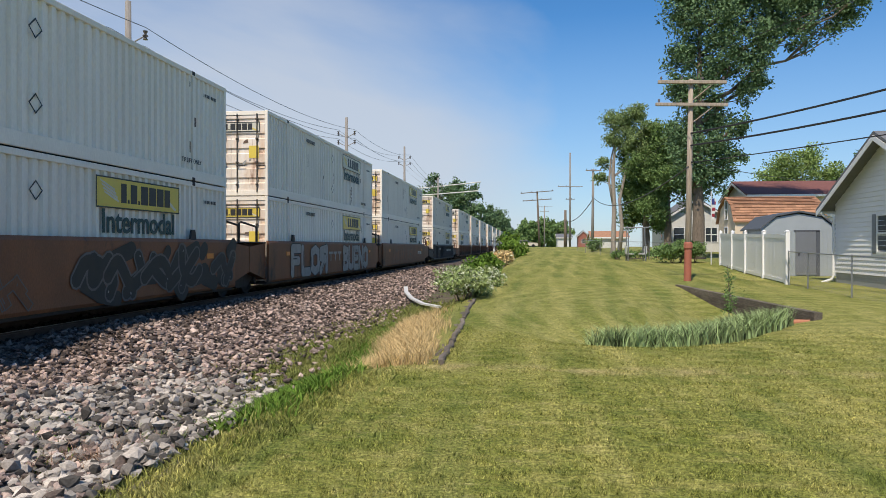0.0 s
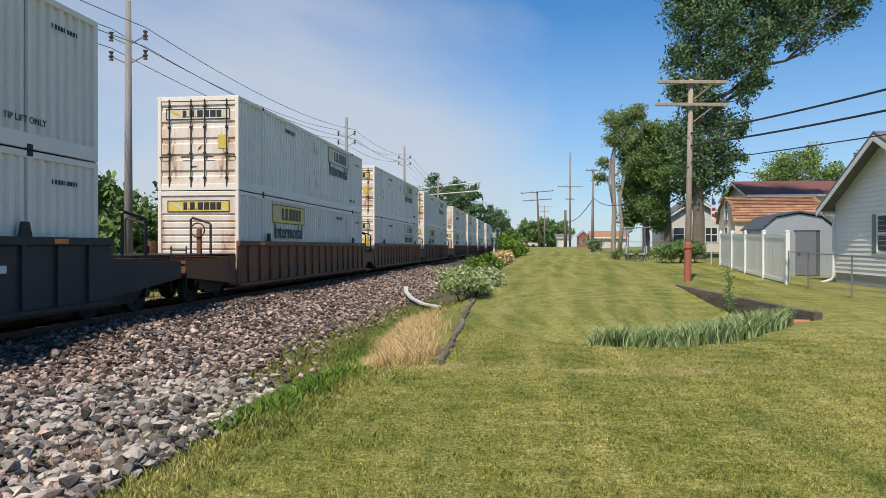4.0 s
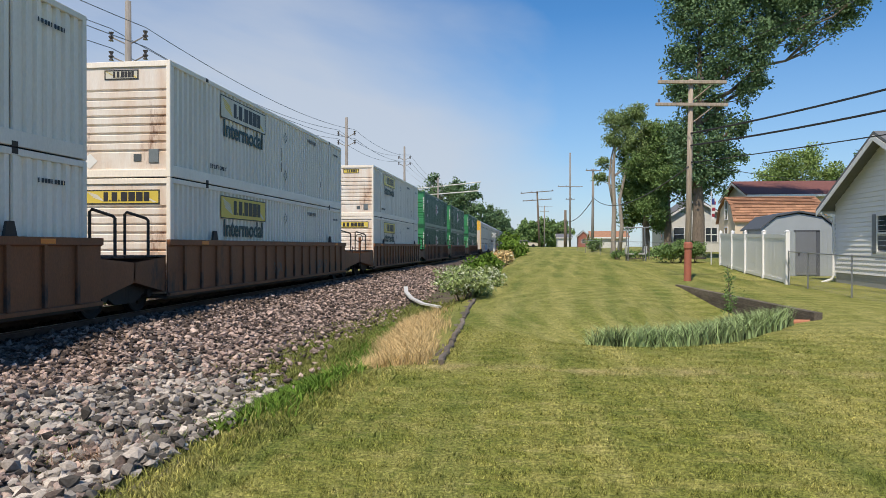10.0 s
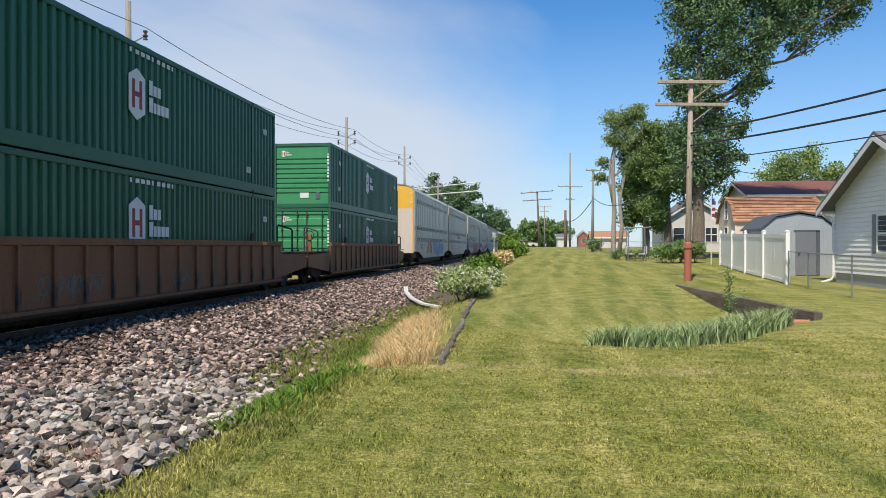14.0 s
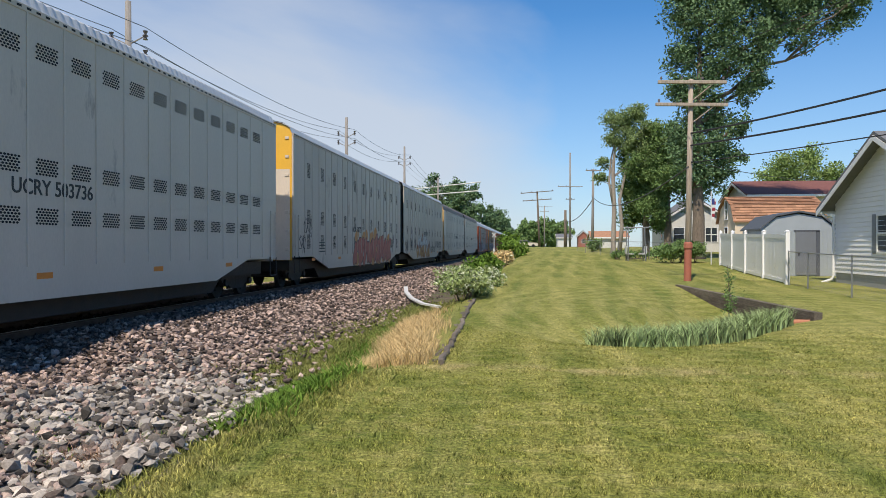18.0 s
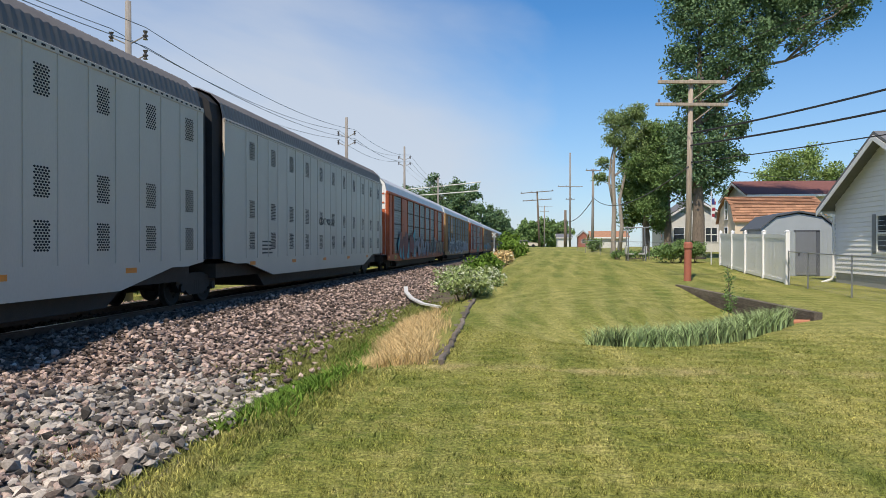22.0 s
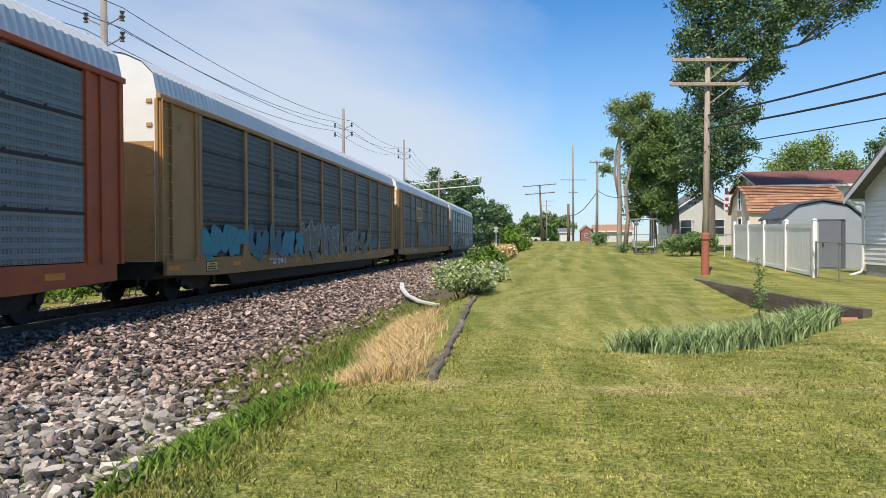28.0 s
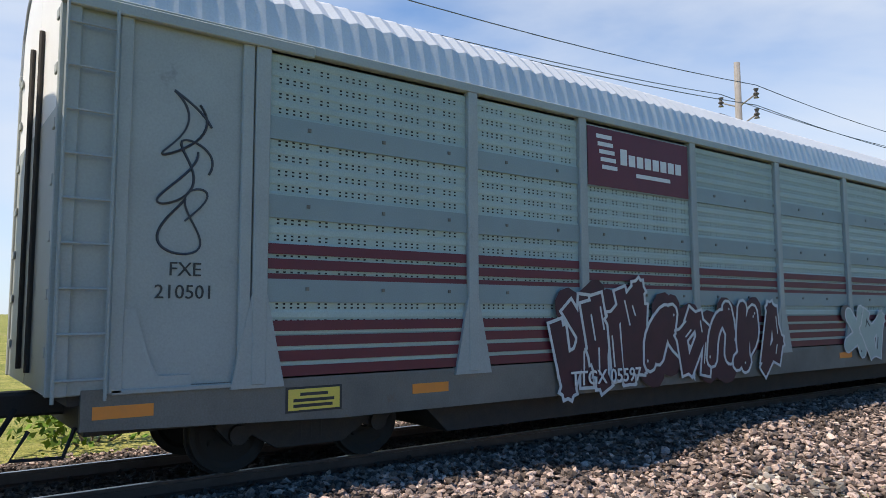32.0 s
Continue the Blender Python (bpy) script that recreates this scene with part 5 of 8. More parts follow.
# Grey lower leaf on its white end: the shadow there, put into colour.
panel_rack(299.4, grey_car, blue_grey, (white_end, grey_car), "blue-grey car carrier with maroon stripes, the last of the train", rng, stripes=True, fancy=striped_art, rail_mat=slate_rail, sill_mat=grimy_sill)
# ---- the ground: one sheet from the tracks over the lawn to the horizon ----
def table(x, pairs):
    xs, ys = zip(*pairs)
    return np.interp(x, xs, ys)


LAWN_RISE = ((-60, 0), (12, 0), (20, 0.12), (26, 0.22), (40, 0.5), (80, 1.05), (110, 1.45), (150, 1.3), (400, 0.4), (3000, 0.0))
LAWN_EDGE = ((-60, -3.2), (0, -2.9), (4.1, -2.55), (6, -2.25), (8.9, -1.95), (9.6, -1.3), (17.8, -1.6), (24, -1.45), (35, -1.2), (65, -0.7), (120, -2.5), (3000, -2.5))
SWALE = [(5.0, 24.2), (4.9, 21.0), (4.6, 17.4), (2.6, 14.4), (1.6, 13.8)]
WALL = [(4.9, 25.0), (5.3, 22.1), (5.75, 18.8), (6.15, 16.4)]


def wall_x(y):
    return np.interp(y, [16.4, 18.8, 22.1, 25.0], [6.15, 5.75, 5.3, 4.9])


def ground_z(x, y):
    x, y = np.asarray(x, float), np.asarray(y, float)
    lawn_z = table(y, LAWN_RISE) + 0.012 * np.sin(x * 0.9 + 1) * np.sin(y * 0.7)
    d = np.full(np.broadcast(x, y).shape, 99.0)
    for (ax, ay), (bx, by) in zip(SWALE, SWALE[1:]):
        t = np.clip(((x - ax) * (bx - ax) + (y - ay) * (by - ay)) / ((bx - ax) ** 2 + (by - ay) ** 2), 0, 1)
        d = np.minimum(d, np.hypot(x - ax - t * (bx - ax), y - ay - t * (by - ay)))
    dip = 0.52 * np.exp(-(d / 1.45) ** 2) * np.clip((24.6 - y) / 4.5, 0.0, 1.0)
    behind = (x > wall_x(y) + 0.27) & (y > 16.2) & (y < 25.2)
    lawn_z = lawn_z - np.where(behind, 0.0, dip)
    edge = table(y, LAWN_EDGE)
    far = np.clip((y - 60) / 60, 0, 1)
    q = edge - x                                     # metres to the left of the lawn's edge
    drop = np.clip(q / 1.6, 0, 1)
    drop = drop * drop * (3 - 2 * drop)
    left_z = lawn_z * (1 - drop) + (-0.42) * drop
    bed = np.interp(x, [-15.5, -13.6, -12.6, -11.9, -11.4, -8.85, -8.4, -7.8, -6.6, -5.2], [-0.75, -0.45, -0.28, -0.22, -0.21, -0.21, -0.10, -0.10, -0.30, -0.50])
    w = np.clip((-x - 4.2) / 1.4, 0, 1)
    z = np.where(q > 0, left_z * (1 - w) + bed * w, lawn_z)
    heap = 0.20 * np.exp(-((x + 5.4) / 1.3) ** 2 - ((y - 6.6) / 1.7) ** 2) - 0.30 * np.exp(-((x + 7.3) / 1.1) ** 2 - ((y - 10.2) / 1.3) ** 2) - 0.14 * np.exp(-((x + 5.2) / 1.0) ** 2 - ((y - 9.8) / 0.9) ** 2)
    z = z + heap
    return np.where(x < -15.5, -0.75 + np.clip((-x - 15.5) / 60, 0, 1) * 0.7, z)


def spaced(parts):
    out = []
    for a, b, s in parts:
        out += list(np.arange(a, b, s))
    return np.array(out + [parts[-1][1]])


gx = spaced([(-3000, -200, 400), (-200, -40, 20), (-40, -16, 3), (-16, 8, 0.25), (8, 30, 1.5), (30, 200, 15), (200, 3000, 400)])
gy = spaced([(-3000, -100, 400), (-100, -8, 8), (-8, 30, 0.25), (30, 70, 1.0), (70, 160, 5), (160, 400, 30), (400, 3000, 400)])
X, Y = np.meshgrid(gx, gy)
Z = ground_z(X, Y)
nx, ny = len(gx), len(gy)
idx = np.arange(nx * ny).reshape(ny, nx)
faces = np.stack([idx[:-1, :-1], idx[:-1, 1:], idx[1:, 1:], idx[1:, :-1]], -1).reshape(-1, 4)


def ground_material(blade=False):
    """Mown lawn, turning to dirt and gravel towards the track with a ragged border."""
    m = bpy.data.materials.new("grass_blade" if blade else "lawn_and_dirt")
    m.use_nodes = True
    n, l = m.node_tree.nodes, m.node_tree.links
    bsdf = n["Principled BSDF"]
    bsdf.inputs["Roughness"].default_value = 0.95
    bsdf.inputs["Specular IOR Level"].default_value = 0.15
    tc = n.new("ShaderNodeTexCoord")

    def noise_of(scale, detail=5, stretch=None, rough=0.6):
        t = n.new("ShaderNodeTexNoise")
        t.inputs["Scale"].default_value, t.inputs["Detail"].default_value, t.inputs["Roughness"].default_value = scale, detail, rough
        if stretch:
            mp = n.new("ShaderNodeMapping")
            mp.inputs["Scale"].default_value = stretch[0]
            mp.inputs["Rotation"].default_value = (0, 0, radians(stretch[1]))
            l.new(tc.outputs["Object"], mp.inputs["Vector"])
            l.new(mp.outputs["Vector"], t.inputs["Vector"])
        else:
            l.new(tc.outputs["Object"], t.inputs["Vector"])
        return t.outputs["Fac"]

    def span(fac, a, b, lo=0.0, hi=1.0):
        r = n.new("ShaderNodeMapRange")
        for k, v in (("From Min", a), ("From Max", b), ("To Min", lo), ("To Max", hi)):
            r.inputs[k].default_value = v
        l.new(fac, r.inputs["Value"])
        return r.outputs["Result"]

    def mix(fac, a, b, how="MIX"):
        x = n.new("ShaderNodeMixRGB")
        x.blend_type = how
        for key, value in (("Fac", fac), ("Color1", a), ("Color2", b)):
            if isinstance(value, tuple):
                x.inputs[key].default_value = (*value, 1)
            elif isinstance(value, (int, float)):
                x.inputs[key].default_value = value
            else:
                l.new(value, x.inputs[key])
        return x.outputs["Color"]

    green = mix(span(noise_of(0.55, 6), 0.35, 0.65), (0.150, 0.175, 0.034), (0.262, 0.258, 0.068))
    green = mix(span(noise_of(1.0, 5, ((0.45, 3.2, 1), 9)), 0.50, 0.66, 0, 0.6), green, (0.34, 0.31, 0.10))    # pale mowing streaks across
    green = mix(span(noise_of(0.8, 4, ((2.2, 0.18, 1), -3)), 0.48, 0.66, 0, 0.7), green, (0.37, 0.335, 0.11))     # wheel tracks away from the viewer
    green = mix(span(noise_of(0.7, 4, ((1.6, 0.22, 1), 16)), 0.52, 0.68, 0, 0.6), green, (0.075, 0.125, 0.022))
    green = mix(span(noise_of(3.0, 6), 0.60, 0.75, 0, 0.55), green, (0.38, 0.32, 0.15))                           # dry patches
    sep = n.new("ShaderNodeSeparateXYZ")
    l.new(tc.outputs["Object"], sep.inputs["Vector"])

    def lanes(turn, period, distort):
        w = n.new("ShaderNodeTexWave")
        w.inputs["Scale"].default_value, w.inputs["Distortion"].default_value = 0.314 / period, distort
        w.inputs["Detail"].default_value, w.inputs["Detail Scale"].default_value = 3.0, 1.2
        mp = n.new("ShaderNodeMapping")
        mp.inputs["Rotation"].default_value = (0, 0, radians(turn))
        l.new(tc.outputs["Object"], mp.inputs["Vector"])
        l.new(mp.outputs["Vector"], w.inputs["Vector"])
        return w.outputs["Fac"]

    def both(a, b):
        k = n.new("ShaderNodeMath")
        k.operation = "MULTIPLY"
        l.new(a, k.inputs[0])
        l.new(b, k.inputs[1])
        return k.outputs[0]

    # the mower went away from the viewer over the far lawn, and across over the near one
    green = mix(both(span(lanes(4, 1.15, 3.0), 0.45, 0.95, 0, 0.20), span(sep.outputs["Y"], 9.0, 10.5)), green, (0.36, 0.33, 0.12))
    green = mix(both(span(lanes(4, 1.15, 3.0), 0.5, 0.05, 0, 0.15), span(sep.outputs["Y"], 9.0, 10.5)), green, (0.085, 0.125, 0.022))
    # the mower's turns round the hollow, in rings
    ring = n.new("ShaderNodeTexWave")
    ring.wave_type, ring.rings_direction = "RINGS", "Z"
    ring.inputs["Scale"].default_value, ring.inputs["Distortion"].default_value, ring.inputs["Detail"].default_value = 0.46, 4.5, 4.0
    turn_at = n.new("ShaderNodeMapping")
    turn_at.inputs["Location"].default_value = (-6.6, -17.6, 0)
    l.new(tc.outputs["Object"], turn_at.inputs["Vector"])
    l.new(turn_at.outputs["Vector"], ring.inputs["Vector"])
    away_from = n.new("ShaderNodeVectorMath")
    away_from.operation = "LENGTH"
    l.new(turn_at.outputs["Vector"], away_from.inputs[0])
    round_hollow = both(span(away_from.outputs["Value"], 9.0, 7.4), span(sep.outputs["Y"], 10.5, 12.0))
    green = mix(both(span(ring.outputs["Fac"], 0.45, 0.9, 0, 0.24), round_hollow), green, (0.37, 0.34, 0.13))
    green = mix(both(span(ring.outputs["Fac"], 0.42, 0.05, 0, 0.17), round_hollow), green, (0.09, 0.125, 0.025))
    # short pale and dark dashes of clippings
    green = mix(span(noise_of(4.5, 5, ((0.6, 2.6, 1), 12)), 0.58, 0.70, 0, 0.45), green, (0.40, 0.36, 0.17))
    green = mix(span(noise_of(3.4, 5, ((0.7, 2.2, 1), 5)), 0.56, 0.70, 0, 0.50), green, (0.085, 0.135, 0.022))
    crest = both(both(span(sep.outputs["Y"], 8.75, 9.05), span(sep.outputs["Y"], 9.6, 9.25)), span(noise_of(1.3, 5), 0.42, 0.62, 0, 0.75))
    green = mix(crest, green, (0.42, 0.34, 0.17))           # worn, dry line where the lawn dips
    green = mix(1.0, green, mix(span(noise_of(9, 5, ((1.0, 1.5, 1), 8)), 0.34, 0.66), (0.72, 0.76, 0.70), (1.27, 1.24, 1.28)), "MULTIPLY")
    green = mix(1.0, green, mix(span(noise_of(34, 5, None, 0.75), 0.36, 0.64), (0.34, 0.36, 0.34), (1.62, 1.60, 1.62)), "MULTIPLY")
    # Brown dirt, darkened further for the shade between the coarse stones.
    dirt = mix(span(noise_of(2.2, 6), 0.35, 0.65), (0.10, 0.078, 0.058), (0.18, 0.15, 0.115))
    dirt = mix(1.0, dirt, mix(span(noise_of(30, 4), 0.3, 0.7), (0.55, 0.55, 0.55), (1.35, 1.35, 1.35)), "MULTIPLY")
    dirt = mix(span(noise_of(1.6, 6), 0.48, 0.58, 0, 0.85), dirt, (0.10, 0.13, 0.03))
    if blade:
        tone = n.new("ShaderNodeNewGeometry").outputs["Random Per Island"]
        l.new(mix(1.0, green, mix(tone, (0.42, 0.46, 0.42), (1.85, 1.80, 1.90)), "MULTIPLY"), bsdf.inputs["Base Color"])
        return m
    wob = n.new("ShaderNodeMath")
    wob.operation = "MULTIPLY_ADD"
    wob.inputs[1].default_value = 0.9
    l.new(noise_of(0.9, 6), wob.inputs[0])
    l.new(sep.outputs["X"], wob.inputs[2])
    near = span(wob.outputs[0], -2.12, -1.85)
    far_left = span(sep.outputs["X"], -15.5, -14.0)
    bare = n.new("ShaderNodeMath")
    bare.operation = "SUBTRACT"
    l.new(far_left, bare.inputs[0])
    l.new(near, bare.inputs[1])
    bare.use_clamp = True
    col = mix(bare.outputs[0], green, dirt)
    l.new(col, bsdf.inputs["Base Color"])
    b = n.new("ShaderNodeBump")
    b.inputs["Strength"].default_value, b.inputs["Distance"].default_value = 0.6, 0.03
    l.new(noise_of(55, 5), b.inputs["Height"])
    l.new(b.outputs["Normal"], bsdf.inputs["Normal"])
    return m


ground_mat = ground_material()
ground = bulk("ground", np.stack([X.ravel(), Y.ravel(), Z.ravel()], 1), faces, ground_mat, True)
tagged(ground, "mown lawn falling to a weedy ditch beside the track", "ground", kind="structure")

# ---- rails and sleepers ----
sleeper_wood = material("sleeper_wood", (0.075, 0.058, 0.045), 0.9, second=(0.13, 0.105, 0.085), scale=5, amount=0.7, fine=0.25, bump=0.4, bump_scale=40, vary=0.2, stretch=(0.3, 1, 1))
track = thing("railway_track", "single railway track, rusty rails on dark wooden sleepers", "railway track", kind="structure")
RAIL = [(-0.07, -0.17), (0.07, -0.17), (0.07, -0.155), (0.012, -0.135), (0.012, -0.045), (0.036, -0.035), (0.036, -0.004), (-0.036, -0.004), (-0.036, -0.035), (-0.012, -0.045), (-0.012, -0.135), (-0.07, -0.155)]
for x in (TRACK - 0.753, TRACK + 0.753):
    part("rail", Geo().prism([(x + a, b) for a, b in RAIL], -60, 600), rail_steel, track)
    part("rail_head", Geo().box(x - 0.028, x + 0.028, -60, 600, -0.004, 0.0), material("polished_rail_head", (0.45, 0.44, 0.43), 0.3, 0.9, second=(0.3, 0.28, 0.27), scale=4, amount=0.6), track)
SLEEPER = box_mesh("sleeper", Geo().box(-1.3, 1.3, -0.115, 0.115, -0.33, -0.172, 0.015), sleeper_wood)
for k in range(190):
    part("sleeper", SLEEPER, None, track, at=Matrix.Translation((TRACK + random.uniform(-0.03, 0.03), -4 + k * 0.53, 0)))

# ---- ballast: a bed of stone, with loose stones over it ----
# Bed coloured dark to stand for the shade in gaps between stones.
ballast_mat = material("ballast_bed_gap_shade", (0.045, 0.032, 0.025), 0.95, second=(0.15, 0.11, 0.085), scale=14, amount=0.9, fine=0.6, bump=1.0, bump_scale=26)
bx = spaced([(-14.8, -4.6, 0.2)])
by = spaced([(-30, 40, 0.5), (40, 125, 3), (125, 500, 25)])
BX, BY = np.meshgrid(bx, by)
BZ = ground_z(BX, BY) + 0.035 + 0.02 * np.sin(BX * 7 + BY * 3) * np.cos(BY * 5 - BX * 2)
wig = 0.25 * np.sin(BY * 0.8) + 0.2 * np.sin(BY * 2.1)
BX2 = np.where(BX > -5.1, BX + wig, BX)
BZ = np.where(BX > -4.9, BZ - 0.10, BZ)
bi = np.arange(len(bx) * len(by)).reshape(len(by), len(bx))
bf = np.stack([bi[:-1, :-1], bi[:-1, 1:], bi[1:, 1:], bi[1:, :-1]], -1).reshape(-1, 4)
bed = bulk("ballast", np.stack([BX2.ravel(), BY.ravel(), BZ.ravel()], 1), bf, ballast_mat, True)
tagged(bed, "grey and reddish crushed-stone ballast along the track", "ballast", kind="structure")

stone_mat = material("crushed_stone", (0.215, 0.145, 0.118), 0.9, second=(0.47, 0.375, 0.32), scale=6, amount=0.9, fine=0.25, bump=0.5, bump_scale=60, island=0.85, skew=1.7)
pale_stone = material("pale_limestone", (0.40, 0.365, 0.325), 0.9, second=(0.27, 0.245, 0.215), scale=7, amount=0.8, fine=0.2, bump=0.4, bump_scale=50, vary=0.30)
pale_stone_far = material("pale_limestone_pieces", (0.40, 0.36, 0.315), 0.9, second=(0.27, 0.235, 0.20), scale=5, amount=0.8, fine=0.25, bump=0.5, bump_scale=50, island=0.85, skew=1.5)
ICO_T = (1 + 5 ** 0.5) / 2
ICO_V = np.array([(-1, ICO_T, 0), (1, ICO_T, 0), (-1, -ICO_T, 0), (1, -ICO_T, 0), (0, -1, ICO_T), (0, 1, ICO_T), (0, -1, -ICO_T), (0, 1, -ICO_T), (ICO_T, 0, -1), (ICO_T, 0, 1), (-ICO_T, 0, -1), (-ICO_T, 0, 1)]) / 1.9
ICO_F = np.array([(0, 11, 5), (0, 5, 1), (0, 1, 7), (0, 7, 10), (0, 10, 11), (1, 5, 9), (5, 11, 4), (11, 10, 2), (10, 7, 6), (7, 1, 8), (3, 9, 4), (3, 4, 2), (3, 2, 6), (3, 6, 8), (3, 8, 9), (4, 9, 5), (2, 4, 11), (6, 2, 10), (8, 6, 7), (9, 8, 1)])


OCT_V = np.array([(1, 0, 0), (-1, 0, 0), (0, 1, 0), (0, -1, 0), (0, 0, 1), (0, 0, -1)], float)
OCT_F = np.array([(0, 2, 4), (2, 1, 4), (1, 3, 4), (3, 0, 4), (2, 0, 5), (1, 2, 5), (3, 1, 5), (0, 3, 5)])


def stones(name, x, y, size, mat, rs, label, shape=(ICO_V, ICO_F)):
    """Angular stones scattered over the ground, one mesh."""
    n = len(x)
    sv, sf = shape
    k = len(sv)
    v = (sv[None] + rs.uniform(-0.3, 0.3, (n, k, 3))) * (1 + rs.uniform(-0.3, 0.3, (n, k, 1)))
    v = v * rs.uniform(0.6, 1.3, (n, 1, 3)) * np.array([1.05, 1.05, 0.72]) * size[:, None, None]
    a, b = rs.uniform(0, 6.28, n), rs.uniform(-0.6, 0.6, n)
    ca, sa, cb, sb = np.cos(a)[:, None], np.sin(a)[:, None], np.cos(b)[:, None], np.sin(b)[:, None]
    vx, vy, vz = v[..., 0], v[..., 1] * cb - v[..., 2] * sb, v[..., 1] * sb + v[..., 2] * cb
    wx, wy = vx * ca - vy * sa, vx * sa + vy * ca
    z = ground_z(x, y) + 0.03 + size * 0.2 + rs.rand(n) ** 2 * size * 1.8
    p = np.stack([wx + x[:, None], wy + y[:, None], vz + z[:, None]], -1).reshape(-1, 3)
    f = (sf[None] + k * np.arange(n)[:, None, None]).reshape(-1, 3)
    ob = bulk(name, p, f, mat)
    return ob


rs = np.random.RandomState(3)
n = 104000
y = np.where(rs.rand(n) < 0.15, rs.uniform(-9, 3.2, n), 3.0 + 52 * rs.rand(n) ** 1.9)
x = np.where(y < 9, -2.5, -3.4) + 0.3 * np.sin(y * 0.8) - 6.2 * rs.rand(n) ** 0.75
x = np.minimum(x, table(y, LAWN_EDGE) - 0.06 - 0.2 * rs.rand(n))
keep = (x > -9.2) & ((rs.rand(n) < np.clip((-3.3 - x) / 2.6, 0.08, 1)) | (y < 6.5)) & ~((y < 9.5) & (x > -6.0) & (rs.rand(n) < 0.55))
x, y = x[keep], y[keep]
size = rs.uniform(0.016, 0.046, len(x)) * (1 + y / 60)
# Darker stone by the rails: the train's shadow in colour, besides rust and dirt.
shaded_dirty_stone = material("shaded_rusty_stone", (0.105, 0.072, 0.056), 0.9, second=(0.21, 0.16, 0.13), scale=6, amount=0.9, fine=0.25, bump=0.5, bump_scale=60, island=0.8, skew=1.6)
by_rail = x < -7.55 + 0.25 * np.sin(y * 1.7) + rs.normal(0, 0.18, len(x))
for here, shape, mat in ((~by_rail & (y < 15), (ICO_V, ICO_F), stone_mat), (~by_rail & (y >= 15), (OCT_V, OCT_F), stone_mat), (by_rail, (OCT_V, OCT_F), shaded_dirty_stone)):
    ob = stones("loose_ballast", x[here], y[here], size[here], mat, rs, "", shape)
    ob.parent = bed
    tagged(ob, kind="stuff")
# Near-black stones under the train: its shade put into their colour.
n = 26000
y = -3.0 + 50 * rs.rand(n) ** 1.3
x = TRACK + rs.uniform(-1.9, 1.5, n)
keep = np.abs(np.abs(x - TRACK) - 0.753) > 0.10
x, y = x[keep], y[keep]
size = rs.uniform(0.018, 0.045, len(x))
between = stones("oily_ballast", x, y, size, material("shade_dark_stone", (0.035, 0.028, 0.024), 0.85, second=(0.07, 0.056, 0.047), scale=9, amount=0.8, fine=0.2, bump=0.4, bump_scale=60, island=0.6), rs, "", (OCT_V, OCT_F))
between.parent = bed
tagged(between, kind="stuff")
n = 19000
y = np.where(rs.rand(n) < 0.38, rs.uniform(-9, 3.6, n), 3.5 + 9.5 * rs.rand(n))
x = -2.45 - 0.18 * np.maximum(y - 4, 0) + rs.normal(0, 1, n) * 0.2 - 2.6 * rs.rand(n)
keep = (y < 6 + (-x) * 0.9 + rs.normal(0, 0.6, n)) & (x < table(y, LAWN_EDGE) - 0.12)
x, y = x[keep], y[keep]
size = (0.018 + 0.040 * rs.rand(len(x)) ** 1.8) * np.where(rs.rand(len(x)) > 0.93, 1.35, 1.0)
riprap = stones("coarse_stone", x, y, size, pale_stone_far, rs, "")
riprap.parent = bed
tagged(riprap, kind="stuff")
n = 7000
far_row = stones("shoulder_ballast", rs.uniform(-13.6, -12.0, n), -6 + 50 * rs.rand(n), rs.uniform(0.02, 0.045, n), stone_mat, rs, "", (OCT_V, OCT_F))
far_row.parent = bed
tagged(far_row, kind="stuff")
# single larger stones in front, each a piece of its own
STONES = []
for k in range(10):
    g = Geo()
    v = ICO_V * (1 + rs.uniform(-0.36, 0.36, (12, 1))) * rs.uniform(0.6, 1.25, (1, 3))
    g.add(v.tolist(), ICO_F.tolist())
    STONES.append(box_mesh("stone", g, pale_stone))
for k in range(290):
    y = 5.8 + 4.6 * rs.rand()
    x = -2.9 - 0.2 * (y - 4) - 2.7 * rs.rand()
    s = rs.uniform(0.040, 0.078)
    m = Matrix.Translation((x, y, float(ground_z(x, y)) + 0.04 + s * 0.3)) @ Euler(rs.uniform(0, 6.28, 3)).to_matrix().to_4x4() @ Matrix.Scale(s, 4)
    part("stone", STONES[k % 10], None, bed, at=m)
# ---- plants ----
def leaf_mat(name, color, second, island=0.35):
    m = material(name, color, 0.8, second=second, scale=0.6, amount=0.8, fine=0.1, bump_scale=8, island=island, spec=0.15)
    b = m.node_tree.nodes["Principled BSDF"]
    b.inputs["Transmission Weight"].default_value = 0.0
    b.inputs["Subsurface Weight"].default_value = 0.0
    return m


grass_mat = ground_material(True)
weed_mat = leaf_mat("weed_leaf", (0.085, 0.165, 0.020), (0.14, 0.215, 0.035), 0.5)
yellow_weed = leaf_mat("yellow_green_weed", (0.17, 0.21, 0.05), (0.25, 0.24, 0.08), 0.4)
straw_mat = leaf_mat("dry_straw", (0.66, 0.50, 0.25), (0.50, 0.36, 0.17), 0.5)
dry_brown = leaf_mat("dry_brown_stalk", (0.34, 0.22, 0.15), (0.24, 0.15, 0.10), 0.5)
bush_leaf = leaf_mat("pale_bush_leaf", (0.21, 0.28, 0.095), (0.31, 0.36, 0.15), 0.5)
iris_mat = leaf_mat("iris_blade", (0.20, 0.285, 0.118), (0.33, 0.39, 0.185), 0.85)
oak_leaf = leaf_mat("dark_tree_leaf", (0.105, 0.178, 0.084), (0.150, 0.232, 0.112), 0.40)
